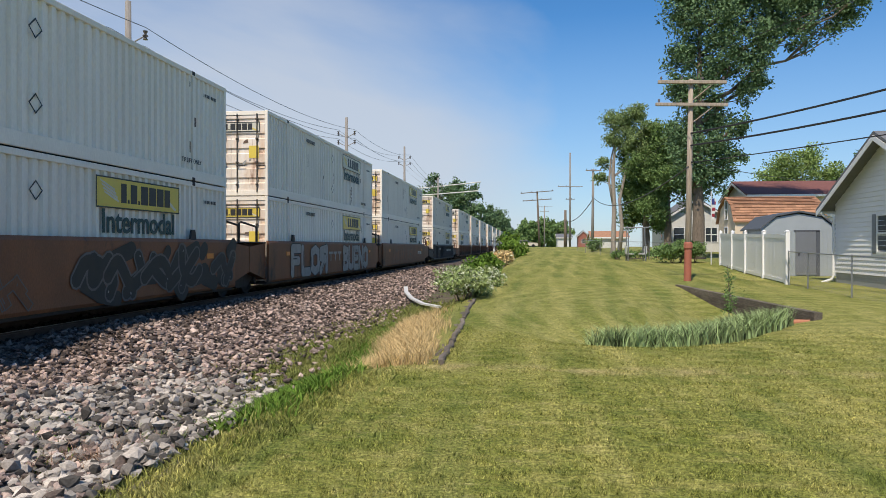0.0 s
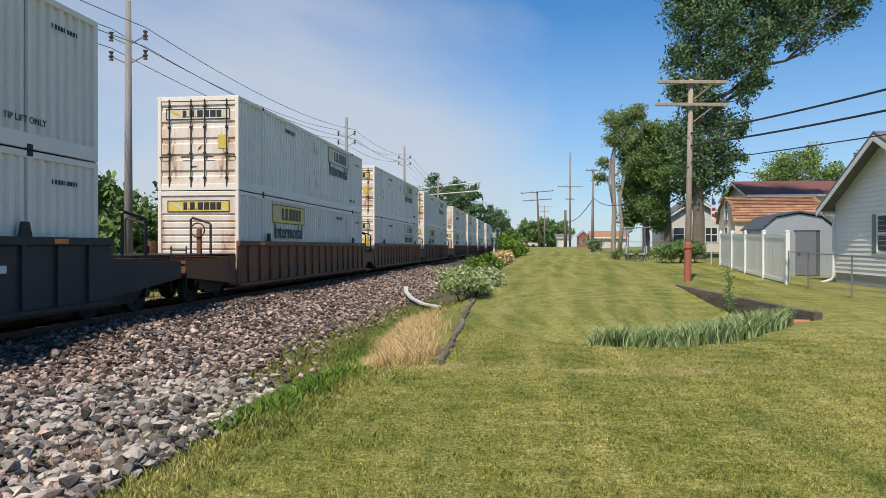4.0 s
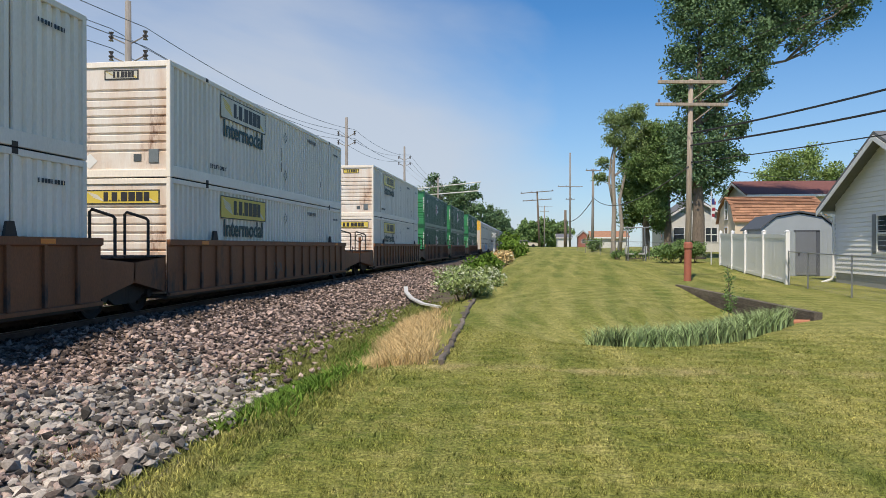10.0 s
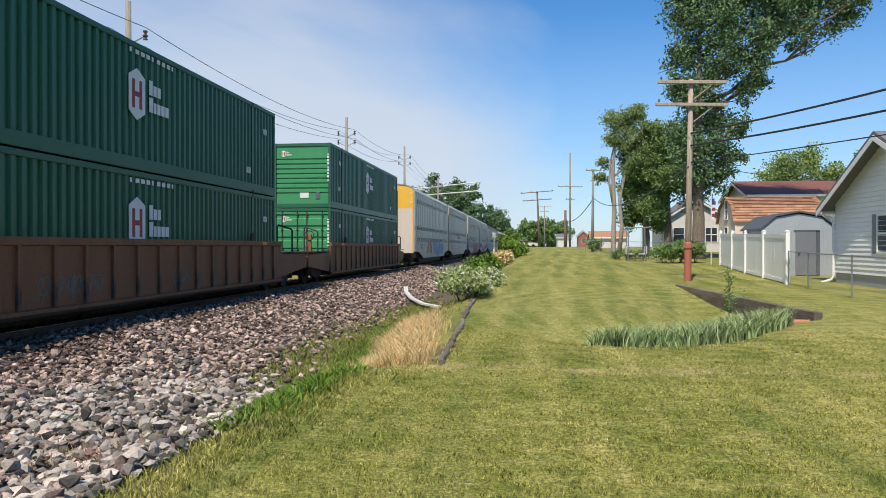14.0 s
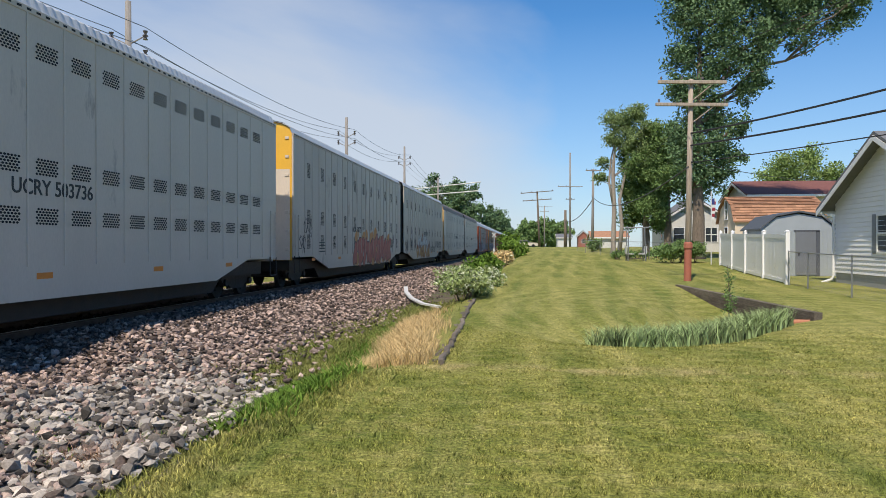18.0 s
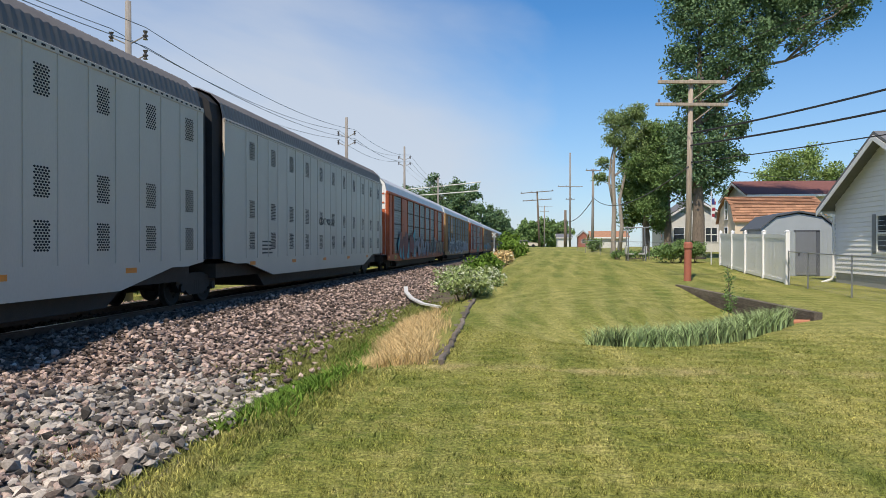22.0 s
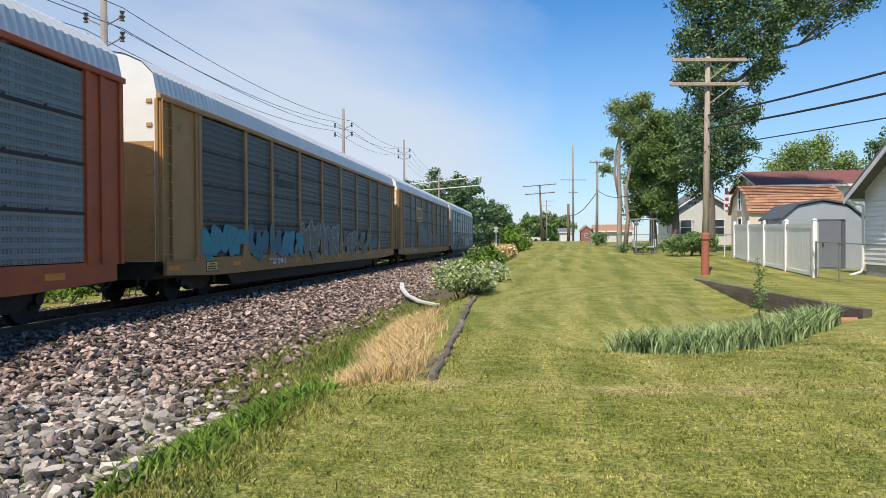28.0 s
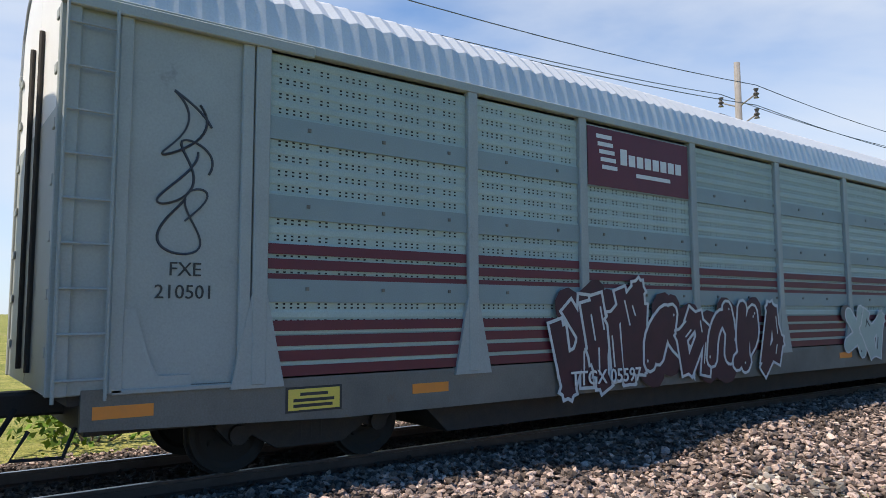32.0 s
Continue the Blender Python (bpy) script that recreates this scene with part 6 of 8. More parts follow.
maple_leaf = leaf_mat("green_tree_leaf", (0.130, 0.215, 0.072), (0.185, 0.270, 0.095), 0.42)
light_leaf = leaf_mat("light_tree_leaf", (0.195, 0.285, 0.085), (0.255, 0.335, 0.11), 0.35)
flower_white = leaf_mat("white_blossom", (0.60, 0.60, 0.44), (0.40, 0.46, 0.28), 0.3)
grey_bark = material("grey_bark", (0.27, 0.235, 0.20), 0.95, second=(0.36, 0.32, 0.28), scale=5, amount=0.8, fine=0.25, bump=0.6, bump_scale=24, stretch=(1, 1, 0.2))
pale_leaf = leaf_mat("grey_green_tree_leaf", (0.185, 0.265, 0.105), (0.25, 0.32, 0.14), 0.4)
bark = material("bark", (0.13, 0.10, 0.075), 0.95, second=(0.22, 0.18, 0.14), scale=7, amount=0.8, fine=0.3, bump=0.8, bump_scale=24, stretch=(1, 1, 0.2))


def blades(name, x, y, high, wide, lean, mat, rs, base=None, segs=2):
    """Blades of grass: tapered, leaning strips."""
    n = len(x)
    z = ground_z(x, y) if base is None else base
    a = rs.uniform(0, 6.283, n)
    la = rs.uniform(0, 6.283, n)
    ln = lean * rs.uniform(0.2, 1.0, n) * high
    rows = []
    for k in range(segs + 1):
        t = k / segs
        cx, cy, cz = x + np.cos(la) * ln * t ** 2, y + np.sin(la) * ln * t ** 2, z - 0.01 + high * t * (1 - 0.25 * t * lean)
        w = wide * (1 - t * 0.92) * 0.5
        rows.append(np.stack([cx - np.cos(a) * w, cy - np.sin(a) * w, cz], -1))
        rows.append(np.stack([cx + np.cos(a) * w, cy + np.sin(a) * w, cz], -1))
    v = np.stack(rows, 1).reshape(-1, 3)
    m = 2 * (segs + 1)
    f = np.concatenate([np.array([[2 * k, 2 * k + 1, 2 * k + 3, 2 * k + 2]]) for k in range(segs)])
    f = (f[None] + m * np.arange(n)[:, None, None]).reshape(-1, 4)
    return bulk(name, v, f, mat)


rs = np.random.RandomState(8)
n = 470000
y = np.where(rs.rand(n) < 0.10, rs.uniform(-3, 3.0, n), 2.6 + 11.0 * rs.rand(n) ** 1.5) + rs.normal(0, 0.45, n)
x = (rs.rand(n) * 1.50 - 0.76) * (np.maximum(y, 3.2) + 0.4) + rs.normal(0, 0.5, n)
ok = (x > table(y, LAWN_EDGE) + 0.03) & (x < 12)
x, y = x[ok], y[ok]
high = rs.uniform(0.012, 0.044, len(x)) * (0.75 + 0.5 * (np.sin(x * 9 + np.sin(y * 7)) * np.cos(y * 11 + x * 3) > 0)) * np.where(x < table(y, LAWN_EDGE) + 0.35, 1.7, 1.0)
ob = blades("lawn_grass", x, y, high, 0.0065 + 0.0008 * y, 0.9, grass_mat, rs, segs=1)
tagged(ob, "short mown grass blades of the lawn", "grass", kind="stuff")


def weeds(name, label, centre_line, spread, count, hi, mat, rs, wide=0.03, lean=0.9):
    t = rs.rand(count)
    pts = np.array(centre_line, float)
    seg = np.linspace(0, 1, len(pts))
    cx, cy = np.interp(t, seg, pts[:, 0]), np.interp(t, seg, pts[:, 1])
    clump = rs.normal(0, 1, (max(4, count // 60), 2)) * spread
    pick = rs.randint(0, len(clump), count)
    x, y = cx + clump[pick, 0] + rs.normal(0, 0.08, count), cy + clump[pick, 1] + rs.normal(0, 0.12, count)
    ob = blades(name, x, y, rs.uniform(*hi, count), wide * rs.uniform(0.6, 1.3, count), lean, mat, rs)
    return tagged(ob, label, "weeds", kind="stuff")


weeds("green_weeds", "low green weeds along the foot of the ballast", [(-2.7, 6.3), (-2.6, 7.6), (-2.5, 9.5), (-2.9, 13), (-3.1, 18)], (0.22, 0.45), 9000, (0.06, 0.20), weed_mat, rs)
weeds("ballast_weeds", "scattered weeds growing through the ballast edge", [(-3.3, 7.5), (-3.8, 10), (-4.0, 13), (-3.9, 17), (-3.6, 24)], (0.62, 0.9), 19000, (0.05, 0.16), yellow_weed, rs)
weeds("corner_weeds", "small green and brown weeds between coarse stones", [(-3.9, 5.5), (-5.0, 6.9), (-3.3, 6.4)], (0.22, 0.28), 900, (0.07, 0.18), weed_mat, rs)
weeds("olive_weeds", "olive and brown low weeds on the ditch slope", [(-3.0, 7.5), (-3.1, 10), (-3.2, 14), (-3.0, 19)], (0.4, 0.7), 8000, (0.04, 0.13), yellow_weed, rs)
weeds("edge_grass", "longer grass overhanging the lawn's edge", [(-2.85, 3.2), (-2.62, 4.1), (-2.32, 6.0), (-2.05, 8.6)], (0.09, 0.12), 5000, (0.04, 0.11), grass_mat, rs, 0.012)
weeds("dry_stalks", "dry brown stalks between coarse stones", [(-3.95, 5.7), (-3.8, 6.15)], (0.16, 0.2), 700, (0.10, 0.26), dry_brown, rs, 0.010)
n = 17000
t = rs.rand(n)
x = -1.75 - 0.14 * (t * 8) + rs.normal(0, 0.36, n) * (0.75 + 0.25 * np.sin(t * 14))
y = 9.3 + t * 8.0
ok = (x < table(y, ((9, -1.32), (18, -1.66)))) & (x > -3.0)
ob = blades("straw_grass", x[ok], y[ok], rs.uniform(0.12, 0.36, ok.sum()), 0.014, 0.9, straw_mat, rs)
tagged(ob, "tall dry straw-coloured grass beside weathered timbers", "grass", kind="stuff")

# irises in the hollow
n = 10000
t = rs.rand(n)
x = 1.15 + 4.0 * t + rs.normal(0, 0.22, n)
y = 13.0 + 2.9 * t + rs.normal(0, 0.62, n)
ok = ((x - 3.15) / 2.1) ** 2 + ((y - 14.4 - (x - 3.1) * 0.72) / 1.2) ** 2 < 1 + 0.25 * np.sin(x * 5) * np.cos(y * 4)
ob = blades("iris_bed", x[ok], y[ok], rs.uniform(0.26, 0.64, ok.sum()), 0.034, 0.8, iris_mat, rs, segs=3)
tagged(ob, "bed of blue-green iris leaves in a hollow of the lawn", "plants", kind="stuff")


def leaves(centres, radii, count, size, rs, flat=0.5, clumps=15):
    """Leaf quads gathered in small uneven clumps over the shells of overlapping blobs: arrays of vertices and faces."""
    centres, radii = np.array(centres, float), np.array(radii, float)
    weight = radii.prod(1) ** 0.67
    pick = rs.choice(len(centres), count, p=weight / weight.sum())
    way = rs.normal(0, 1, (len(centres), clumps, 3))
    way /= np.linalg.norm(way, axis=2)[..., None]
    spot = centres[:, None] + way * radii[:, None] * (rs.rand(len(centres), clumps, 1) ** 0.5) * 0.98
    span = rs.uniform(0.14, 0.31, (len(centres), clumps, 1)) * np.array([1.1, 1.1, 0.95])
    k = rs.randint(0, clumps, count)
    c = spot[pick, k] + np.clip(rs.normal(0, 1, (count, 3)), -1.9, 1.9) * span[pick, k] * radii[pick]
    a = rs.normal(0, 1, (count, 3))
    a /= np.linalg.norm(a, axis=1)[:, None]
    b = np.cross(a, rs.normal(0, 1, (count, 3)))
    b /= np.linalg.norm(b, axis=1)[:, None]
    s = (size * rs.uniform(0.55, 1.3, count))[:, None]
    q = np.stack([c - a * s, c - b * s * 0.55, c + a * s, c + b * s * 0.55], 1).reshape(-1, 3)
    f = np.arange(count * 4).reshape(-1, 4)
    return q, f


def limb_path(rs, start, end, bend=0.12, n=5):
    a, b = Vector(start), Vector(end)
    out = []
    for i in range(n + 1):
        t = i / n
        p = a.lerp(b, t)
        k = (b - a).length * bend * math.sin(t * math.pi)
        out.append(p + Vector(rs.uniform(-1, 1, 3)) * k * 0.5)
    return out


def tree(x, y, label, trunk_r, fork, blobs, leaf_count, leaf_size, mat, seed, name="tree", bark_mat=None):
    """A trunk, limbs out to every blob of the crown, and leaves. blobs: (dx, dy, z, rx, ry, rz)."""
    rs = np.random.RandomState(seed)
    z = float(ground_z(x, y))
    t = thing(name, label, "tree", Matrix.Translation((x, y, z)))
    top = max(q[2] for q in blobs) * 0.9
    stem = [(0, 0, -0.2), (trunk_r * 0.1, 0, 0.4), (0.1, 0, fork * 0.5), (0, 0.05, fork), (0.15, -0.05, (fork + top) / 2), (0.1, 0.1, top)]
    g = Geo().tube(stem, [trunk_r * 1.35, trunk_r, trunk_r * 0.85, trunk_r * 0.72, trunk_r * 0.42, trunk_r * 0.08], 12)
    part("trunk", g, bark_mat or bark, t, smooth=True)
    for dx, dy, bz, rx, ry, rz in blobs:
        limb = Geo()
        away = math.hypot(dx, dy)
        z0 = min(max(bz - 0.55 * away - 0.5, fork * 0.8), top)
        thick = trunk_r * (0.16 + 0.30 * min(1, away / 6)) * (1 - 0.5 * max(0, z0 - fork) / max(top - fork, 1))
        path = limb_path(rs, (0.1, 0, z0), (dx, dy, bz))
        limb.tube(path, [thick * (1 - 0.82 * i / 5) for i in range(6)], 7)
        for k in range(4):
            e = Vector((dx, dy, bz)) + Vector((rs.uniform(-0.8, 0.8) * rx, rs.uniform(-0.8, 0.8) * ry, rs.uniform(-0.8, 0.8) * rz))
            limb.tube(limb_path(rs, path[3], e, 0.1, 3), [thick * 0.4, thick * 0.26, thick * 0.18, thick * 0.08], 5)
        part("limb", limb, bark_mat or bark, t, smooth=True)
    v, f = leaves([b[:3] for b in blobs], [b[3:] for b in blobs], leaf_count, leaf_size, rs)
    crown = bulk("crown", v, f, mat)
    crown.parent = t
    return t


def bare_stem(t, path, radii, mat):
    part("bare_trunk", Geo().tube(path, radii, 8), mat, t, smooth=True)


def crown_blobs(seed, n, height, width, low, dx=0.0):
    rs = np.random.RandomState(seed)
    out = []
    for i in range(n):
        t = (i + 0.5) / n
        z = low + (height - low) * t
        r = width * 0.5 * math.sin(math.pi * min(0.92, 0.18 + 0.75 * t)) ** 0.7
        a = i * 2.4
        out.append((dx * t + math.cos(a) * r * 0.62, math.sin(a) * r * 0.62, z, r * rs.uniform(0.45, 0.7), r * rs.uniform(0.45, 0.7), (height - low) / n * rs.uniform(1.2, 2.0) + 0.4))
    return out


# the tall dark tree behind the near pole: a dense column, a broad head and a long limb to the right (offset, height, radius)
big = [(0.3, 4.6, 0.7), (0.0, 5.7, 1.2), (1.5, 5.6, 1.0), (-0.5, 7.4, 1.35), (1.3, 7.4, 1.35), (2.7, 7.2, 0.8), (-0.6, 9.5, 1.45), (1.3, 9.6, 1.45), (2.8, 9.4, 0.9),
       (-0.9, 11.8, 1.35), (0.9, 11.9, 1.5), (-0.9, 14.2, 1.5), (1.3, 14.3, 1.7), (3.2, 11.6, 1.0), (3.4, 13.6, 1.3), (4.3, 12.4, 0.7), (-0.6, 17.0, 1.8), (2.1, 17.2, 2.0),
       (4.3, 15.4, 1.5), (5.2, 17.6, 1.9), (6.7, 15.8, 1.4), (8.0, 17.4, 1.8), (9.9, 16.6, 1.1), (0.2, 19.8, 2.4), (3.6, 20.2, 2.6), (7.0, 20.0, 2.5), (10.6, 17.9, 1.0)]
tree(11.5, 52.0, "tall dark-leaved tree behind a wooden utility pole", 0.46, 5.6, [(dx, 0.5 * math.sin(7.3 * dz), dz, r * 0.97, r * 0.95, r * 1.0) for dx, dz, r in big], 76000, 0.115, oak_leaf, 21)
# the slender tree: a light head of few clumps over bare stems
head = [(0.2, 13.1, 1.05), (1.9, 13.4, 1.1), (0.0, 11.3, 0.8), (1.4, 11.3, 1.25), (3.0, 12.3, 1.0), (3.8, 10.7, 0.9), (-0.8, 9.2, 0.55), (-1.1, 7.9, 0.6), (2.5, 9.9, 0.9), (1.0, 12.4, 0.9)]
slim = tree(7.3, 66.0, "slender light-green tree with two bare grey trunks", 0.23, 7.5, [(dx, 0.3 * math.sin(5 * dz), dz - 1.1, r * 1.1, r * 1.1, r) for dx, dz, r in head], 17000, 0.10, pale_leaf, 22, bark_mat=grey_bark)
bare_stem(slim, [(0.5, -0.2, -0.2), (0.75, -0.3, 2.5), (0.55, -0.2, 4.8), (1.1, -0.2, 7.4), (1.5, 0, 10.0)], [0.22, 0.17, 0.14, 0.11, 0.04], grey_bark)
bare_stem(slim, [(0.05, 0, 4.2), (-0.35, -0.1, 6.4), (-0.2, 0, 8.4), (0.3, 0.1, 10.6)], [0.12, 0.1, 0.08, 0.03], grey_bark)
tree(10.3, 67.0, "dense round-crowned green tree", 0.35, 3.0, crown_blobs(5, 12, 10.6, 5.0, 2.6), 42000, 0.11, maple_leaf, 23)
tree(12.0, 66.0, "dense green tree over the back gardens", 0.35, 5.0, crown_blobs(6, 9, 11.0, 6.5, 5.4), 30000, 0.11, maple_leaf, 24)
tree(29.0, 82.0, "light green tree behind the houses", 0.4, 4.0, crown_blobs(7, 9, 10.2, 9.0, 4.4), 20000, 0.15, light_leaf, 25)
tree(38.0, 84.0, "dark conifer-like tree behind the houses", 0.3, 4.0, crown_blobs(8, 7, 11.5, 5.0, 5.0), 5000, 0.2, oak_leaf, 26)
FAR = [(-19, 205, 19.5, 13, 31), (-27, 215, 21.5, 16, 32), (-35, 215, 19, 14, 33), (-14.5, 285, 17, 12, 34), (-13.8, 340, 14, 11, 35), (-13, 400, 12, 12, 36), (-1.0, 190, 6.6, 6, 37), (4.5, 260, 10, 9, 38), (10, 280, 10, 11, 39), (1.5, 330, 8, 10, 40)]
for x, y, h, w, s in FAR:
    tree(x, y, "large green tree beyond the level crossing", 0.4, h * 0.25, crown_blobs(s, 10, h, w, h * 0.12), 15000 if s < 36 else 8000, 0.40, oak_leaf if s < 37 else maple_leaf, s)
NEAR_LEFT = [(-21, 34, 5.0, 6, 51), (-22, 44, 5.5, 7, 52), (-20.5, 55, 5.0, 6, 53), (-22, 68, 7.5, 8, 54), (-19.5, 80, 8.0, 8, 55), (-21, 92, 9.0, 9, 56), (-20, 104, 8.0, 8, 57), (-27, 88, 10, 9, 58), (-25, 108, 11, 10, 59)]
for x, y, h, w, s in NEAR_LEFT:
    tree(x, y, "leafy tree on the far side of the track", 0.25, h * 0.25, crown_blobs(s, 8, h, w, h * 0.10), 6500, 0.2, maple_leaf if s % 2 else oak_leaf, s)


def shrub(x, y, label, w, h, count, size, mat, seed, d=None, flowers=0):
    rs = np.random.RandomState(seed)
    z = float(ground_z(x, y))
    s = thing("shrub", label, "shrub", Matrix.Translation((x, y, z)))
    g = Geo()
    blobs = []
    for k in range(7):
        bx, by_, bz = rs.uniform(-0.36, 0.36) * w, rs.uniform(-0.36, 0.36) * (d or w), h * rs.uniform(0.35, 0.72)
        blobs.append((bx, by_, bz, w * 0.26, (d or w) * 0.26, h * 0.28))
        g.tube([(bx * 0.3, by_ * 0.3, -0.05), (bx * 0.7, by_ * 0.7, bz * 0.6), (bx, by_, bz)], [0.03, 0.02, 0.008], 5)
    tagged(part("stem", g, bark, s), kind="stuff")
    v, f = leaves([b[:3] for b in blobs], [b[3:] for b in blobs], count, size, rs)
    v[:, 2] = np.maximum(v[:, 2], 0.02)
    bulk("foliage", v, f, mat).parent = s
    if flowers:
        v, f = leaves([b[:3] for b in blobs], [[q * 1.08 for q in b[3:]] for b in blobs], flowers, size * 0.8, rs)
        v[:, 2] = np.maximum(v[:, 2], h * 0.3)
        bulk("blossom", v, f, flower_white).parent = s
    return s


shrub(-1.95, 20.5, "white-flowering weed bush beside the ditch", 1.5, 0.85, 4200, 0.05, bush_leaf, 61, 3.2, 1500)
shrub(-2.0, 24.5, "white-flowering weed bush beside the ditch", 1.9, 0.9, 4200, 0.055, bush_leaf, 62, 4.2, 1500)
shrub(-2.0, 29.0, "green leafy weed bush at the lawn's edge", 1.5, 1.25, 2600, 0.08, weed_mat, 63, 3.0)
shrub(-1.9, 34.0, "green leafy weed bush at the lawn's edge", 1.6, 1.2, 2200, 0.09, weed_mat, 64, 4.0)
shrub(-1.6, 42.0, "brownish weed bush at the lawn's edge", 1.5, 1.2, 1600, 0.10, straw_mat, 65, 4.5, 200)
shrub(-1.5, 60.0, "tall weed bush at the lawn's edge", 2.4, 2.0, 1800, 0.13, weed_mat, 66, 8)
shrub(-2.0, 80.0, "tall weed bush near the crossing", 3.0, 3.2, 1800, 0.17, weed_mat, 67, 10)
shrub(8.6, 44.5, "rounded dark green garden shrub", 2.4, 1.5, 4200, 0.08, maple_leaf, 68)
shrub(9.7, 45.0, "rounded dark green garden shrub", 2.0, 1.4, 3000, 0.08, maple_leaf, 69)
shrub(6.2, 76.0, "round shrub near a far utility pole", 2.2, 1.8, 1500, 0.12, maple_leaf, 70)
shrub(11.9, 28.6, "small dark shrub at the house corner", 0.9, 0.95, 1200, 0.06, oak_leaf, 71)
for k in range(6):
    shrub(5.9 + 0.75 * k, 50.5 + 0.6 * k, "low garden plants along a wire fence", 1.0, 0.7, 500, 0.07, maple_leaf, 80 + k)
for k in range(12):
    shrub(-16.6 - 0.4 * (k % 3), 2.0 + k * 3.1, "low green growth beyond the track", 2.6, 1.1, 700, 0.09, weed_mat, 90 + k)
# the sapling in front of the retaining timbers
s = thing("sapling", "thin young tree before the retaining timbers", "tree", Matrix.Translation((5.05, 19.3, float(ground_z(5.05, 19.3)))))
g = Geo().tube([(0, 0, -0.05), (0.02, 0, 0.7), (-0.03, 0, 1.45)], [0.018, 0.012, 0.004], 6)
for k in range(9):
    a = k * 2.4
    g.tube([(0, 0, 0.4 + k * 0.1), (math.cos(a) * 0.2, math.sin(a) * 0.2, 0.62 + k * 0.1)], [0.006, 0.002], 4)
part("trunk", g, bark, s)
v, f = leaves([(0, 0, 0.7), (0.02, 0, 1.1), (-0.02, 0, 0.35)], [(0.26, 0.26, 0.35), (0.16, 0.16, 0.3), (0.2, 0.2, 0.25)], 420, 0.035, np.random.RandomState(4))
bulk("foliage", v, f, maple_leaf).parent = s
# ---- timbers, poles, fences, sheds and houses ----
old_timber = material("weathered_timber", (0.085, 0.066, 0.050), 0.95, second=(0.21, 0.18, 0.15), scale=5, amount=0.8, fine=0.3, bump=0.6, bump_scale=30, vary=0.25, stretch=(1, 0.2, 1))
pole_wood = material("utility_pole_wood", (0.33, 0.265, 0.205), 0.9, second=(0.42, 0.36, 0.295), scale=4, amount=0.8, fine=0.25, bump=0.5, bump_scale=26, stretch=(1, 1, 0.08))
grey_wood = material("grey_pole_wood", (0.30, 0.28, 0.26), 0.9, second=(0.20, 0.18, 0.16), scale=4, amount=0.8, fine=0.2, bump=0.4, bump_scale=26, stretch=(1, 1, 0.08))
red_paint = material("faded_red_paint", (0.40, 0.125, 0.078), 0.7, second=(0.29, 0.11, 0.075), scale=3, amount=0.7, fine=0.15, bump=0.2, spots=(0.26, 0.2, 0.17), spots_scale=4, spots_at=0.62)
cable_mat = material("black_cable", (0.02, 0.02, 0.022), 0.6, second=(0.04, 0.04, 0.04), scale=3, amount=0.5)
bare_wire = material("grey_wire", (0.22, 0.23, 0.24), 0.5, 0.5, second=(0.3, 0.3, 0.3), scale=3, amount=0.5)
insulator = material("insulator_glaze", (0.10, 0.09, 0.09), 0.25, second=(0.16, 0.14, 0.13), scale=6, amount=0.5)
vinyl = material("white_vinyl", (0.86, 0.86, 0.86), 0.35, second=(0.80, 0.80, 0.80), scale=1.2, amount=0.5, fine=0.03, bump=0.04, bump_scale=40, vary=0.02)
chain_steel = material("galvanised_fence", (0.34, 0.35, 0.36), 0.45, 0.7, second=(0.24, 0.24, 0.24), scale=5, amount=0.6)
siding_grey = material("grey_vinyl_siding", (0.80, 0.80, 0.79), 0.45, second=(0.72, 0.72, 0.72), scale=1.0, amount=0.6, fine=0.04, bump=0.05, bump_scale=50, vary=0.03)
concrete = material("concrete", (0.36, 0.37, 0.37), 0.9, second=(0.28, 0.29, 0.29), scale=2, amount=0.7, fine=0.1, bump=0.2, bump_scale=40)
trim_white = material("white_trim", (0.82, 0.82, 0.82), 0.45, second=(0.66, 0.67, 0.68), scale=2, amount=0.5, fine=0.03, bump=0.03)
shed_metal = material("grey_shed_metal", (0.40, 0.44, 0.47), 0.45, 0.1, second=(0.33, 0.37, 0.39), scale=1.5, amount=0.7, fine=0.05, bump=0.06, bump_scale=30)
shed_dark = material("dark_shed_metal", (0.10, 0.11, 0.125), 0.5, 0.2, second=(0.14, 0.15, 0.17), scale=1.5, amount=0.6, fine=0.06)
cream = material("cream_siding", (0.72, 0.60, 0.46), 0.6, second=(0.64, 0.54, 0.42), scale=1.5, amount=0.6, fine=0.05, bump=0.08, bump_scale=30)
shingle = material("orange_brown_shingle", (0.40, 0.215, 0.125), 0.9, second=(0.31, 0.155, 0.09), scale=3, amount=0.8, fine=0.2, bump=0.3, bump_scale=30, vary=0.25)
red_roof = material("dark_red_roof", (0.175, 0.068, 0.055), 0.85, second=(0.22, 0.095, 0.08), scale=2, amount=0.7, fine=0.15, bump=0.3, bump_scale=30, vary=0.15)
grey_shingle = material("grey_shingle", (0.13, 0.135, 0.145), 0.9, second=(0.19, 0.19, 0.20), scale=2, amount=0.7, fine=0.2, bump=0.3, bump_scale=30, vary=0.15)
pane_mat = material("window_glass", (0.03, 0.04, 0.05), 0.06, second=(0.05, 0.06, 0.07), scale=1, amount=0.5, spec=0.8)
shutter_grey = material("grey_shutter", (0.22, 0.24, 0.26), 0.5, second=(0.18, 0.19, 0.21), scale=2, amount=0.5)
clay = material("orange_clay_pipe", (0.48, 0.20, 0.11), 0.8, second=(0.38, 0.16, 0.09), scale=4, amount=0.7, fine=0.15, bump=0.2)
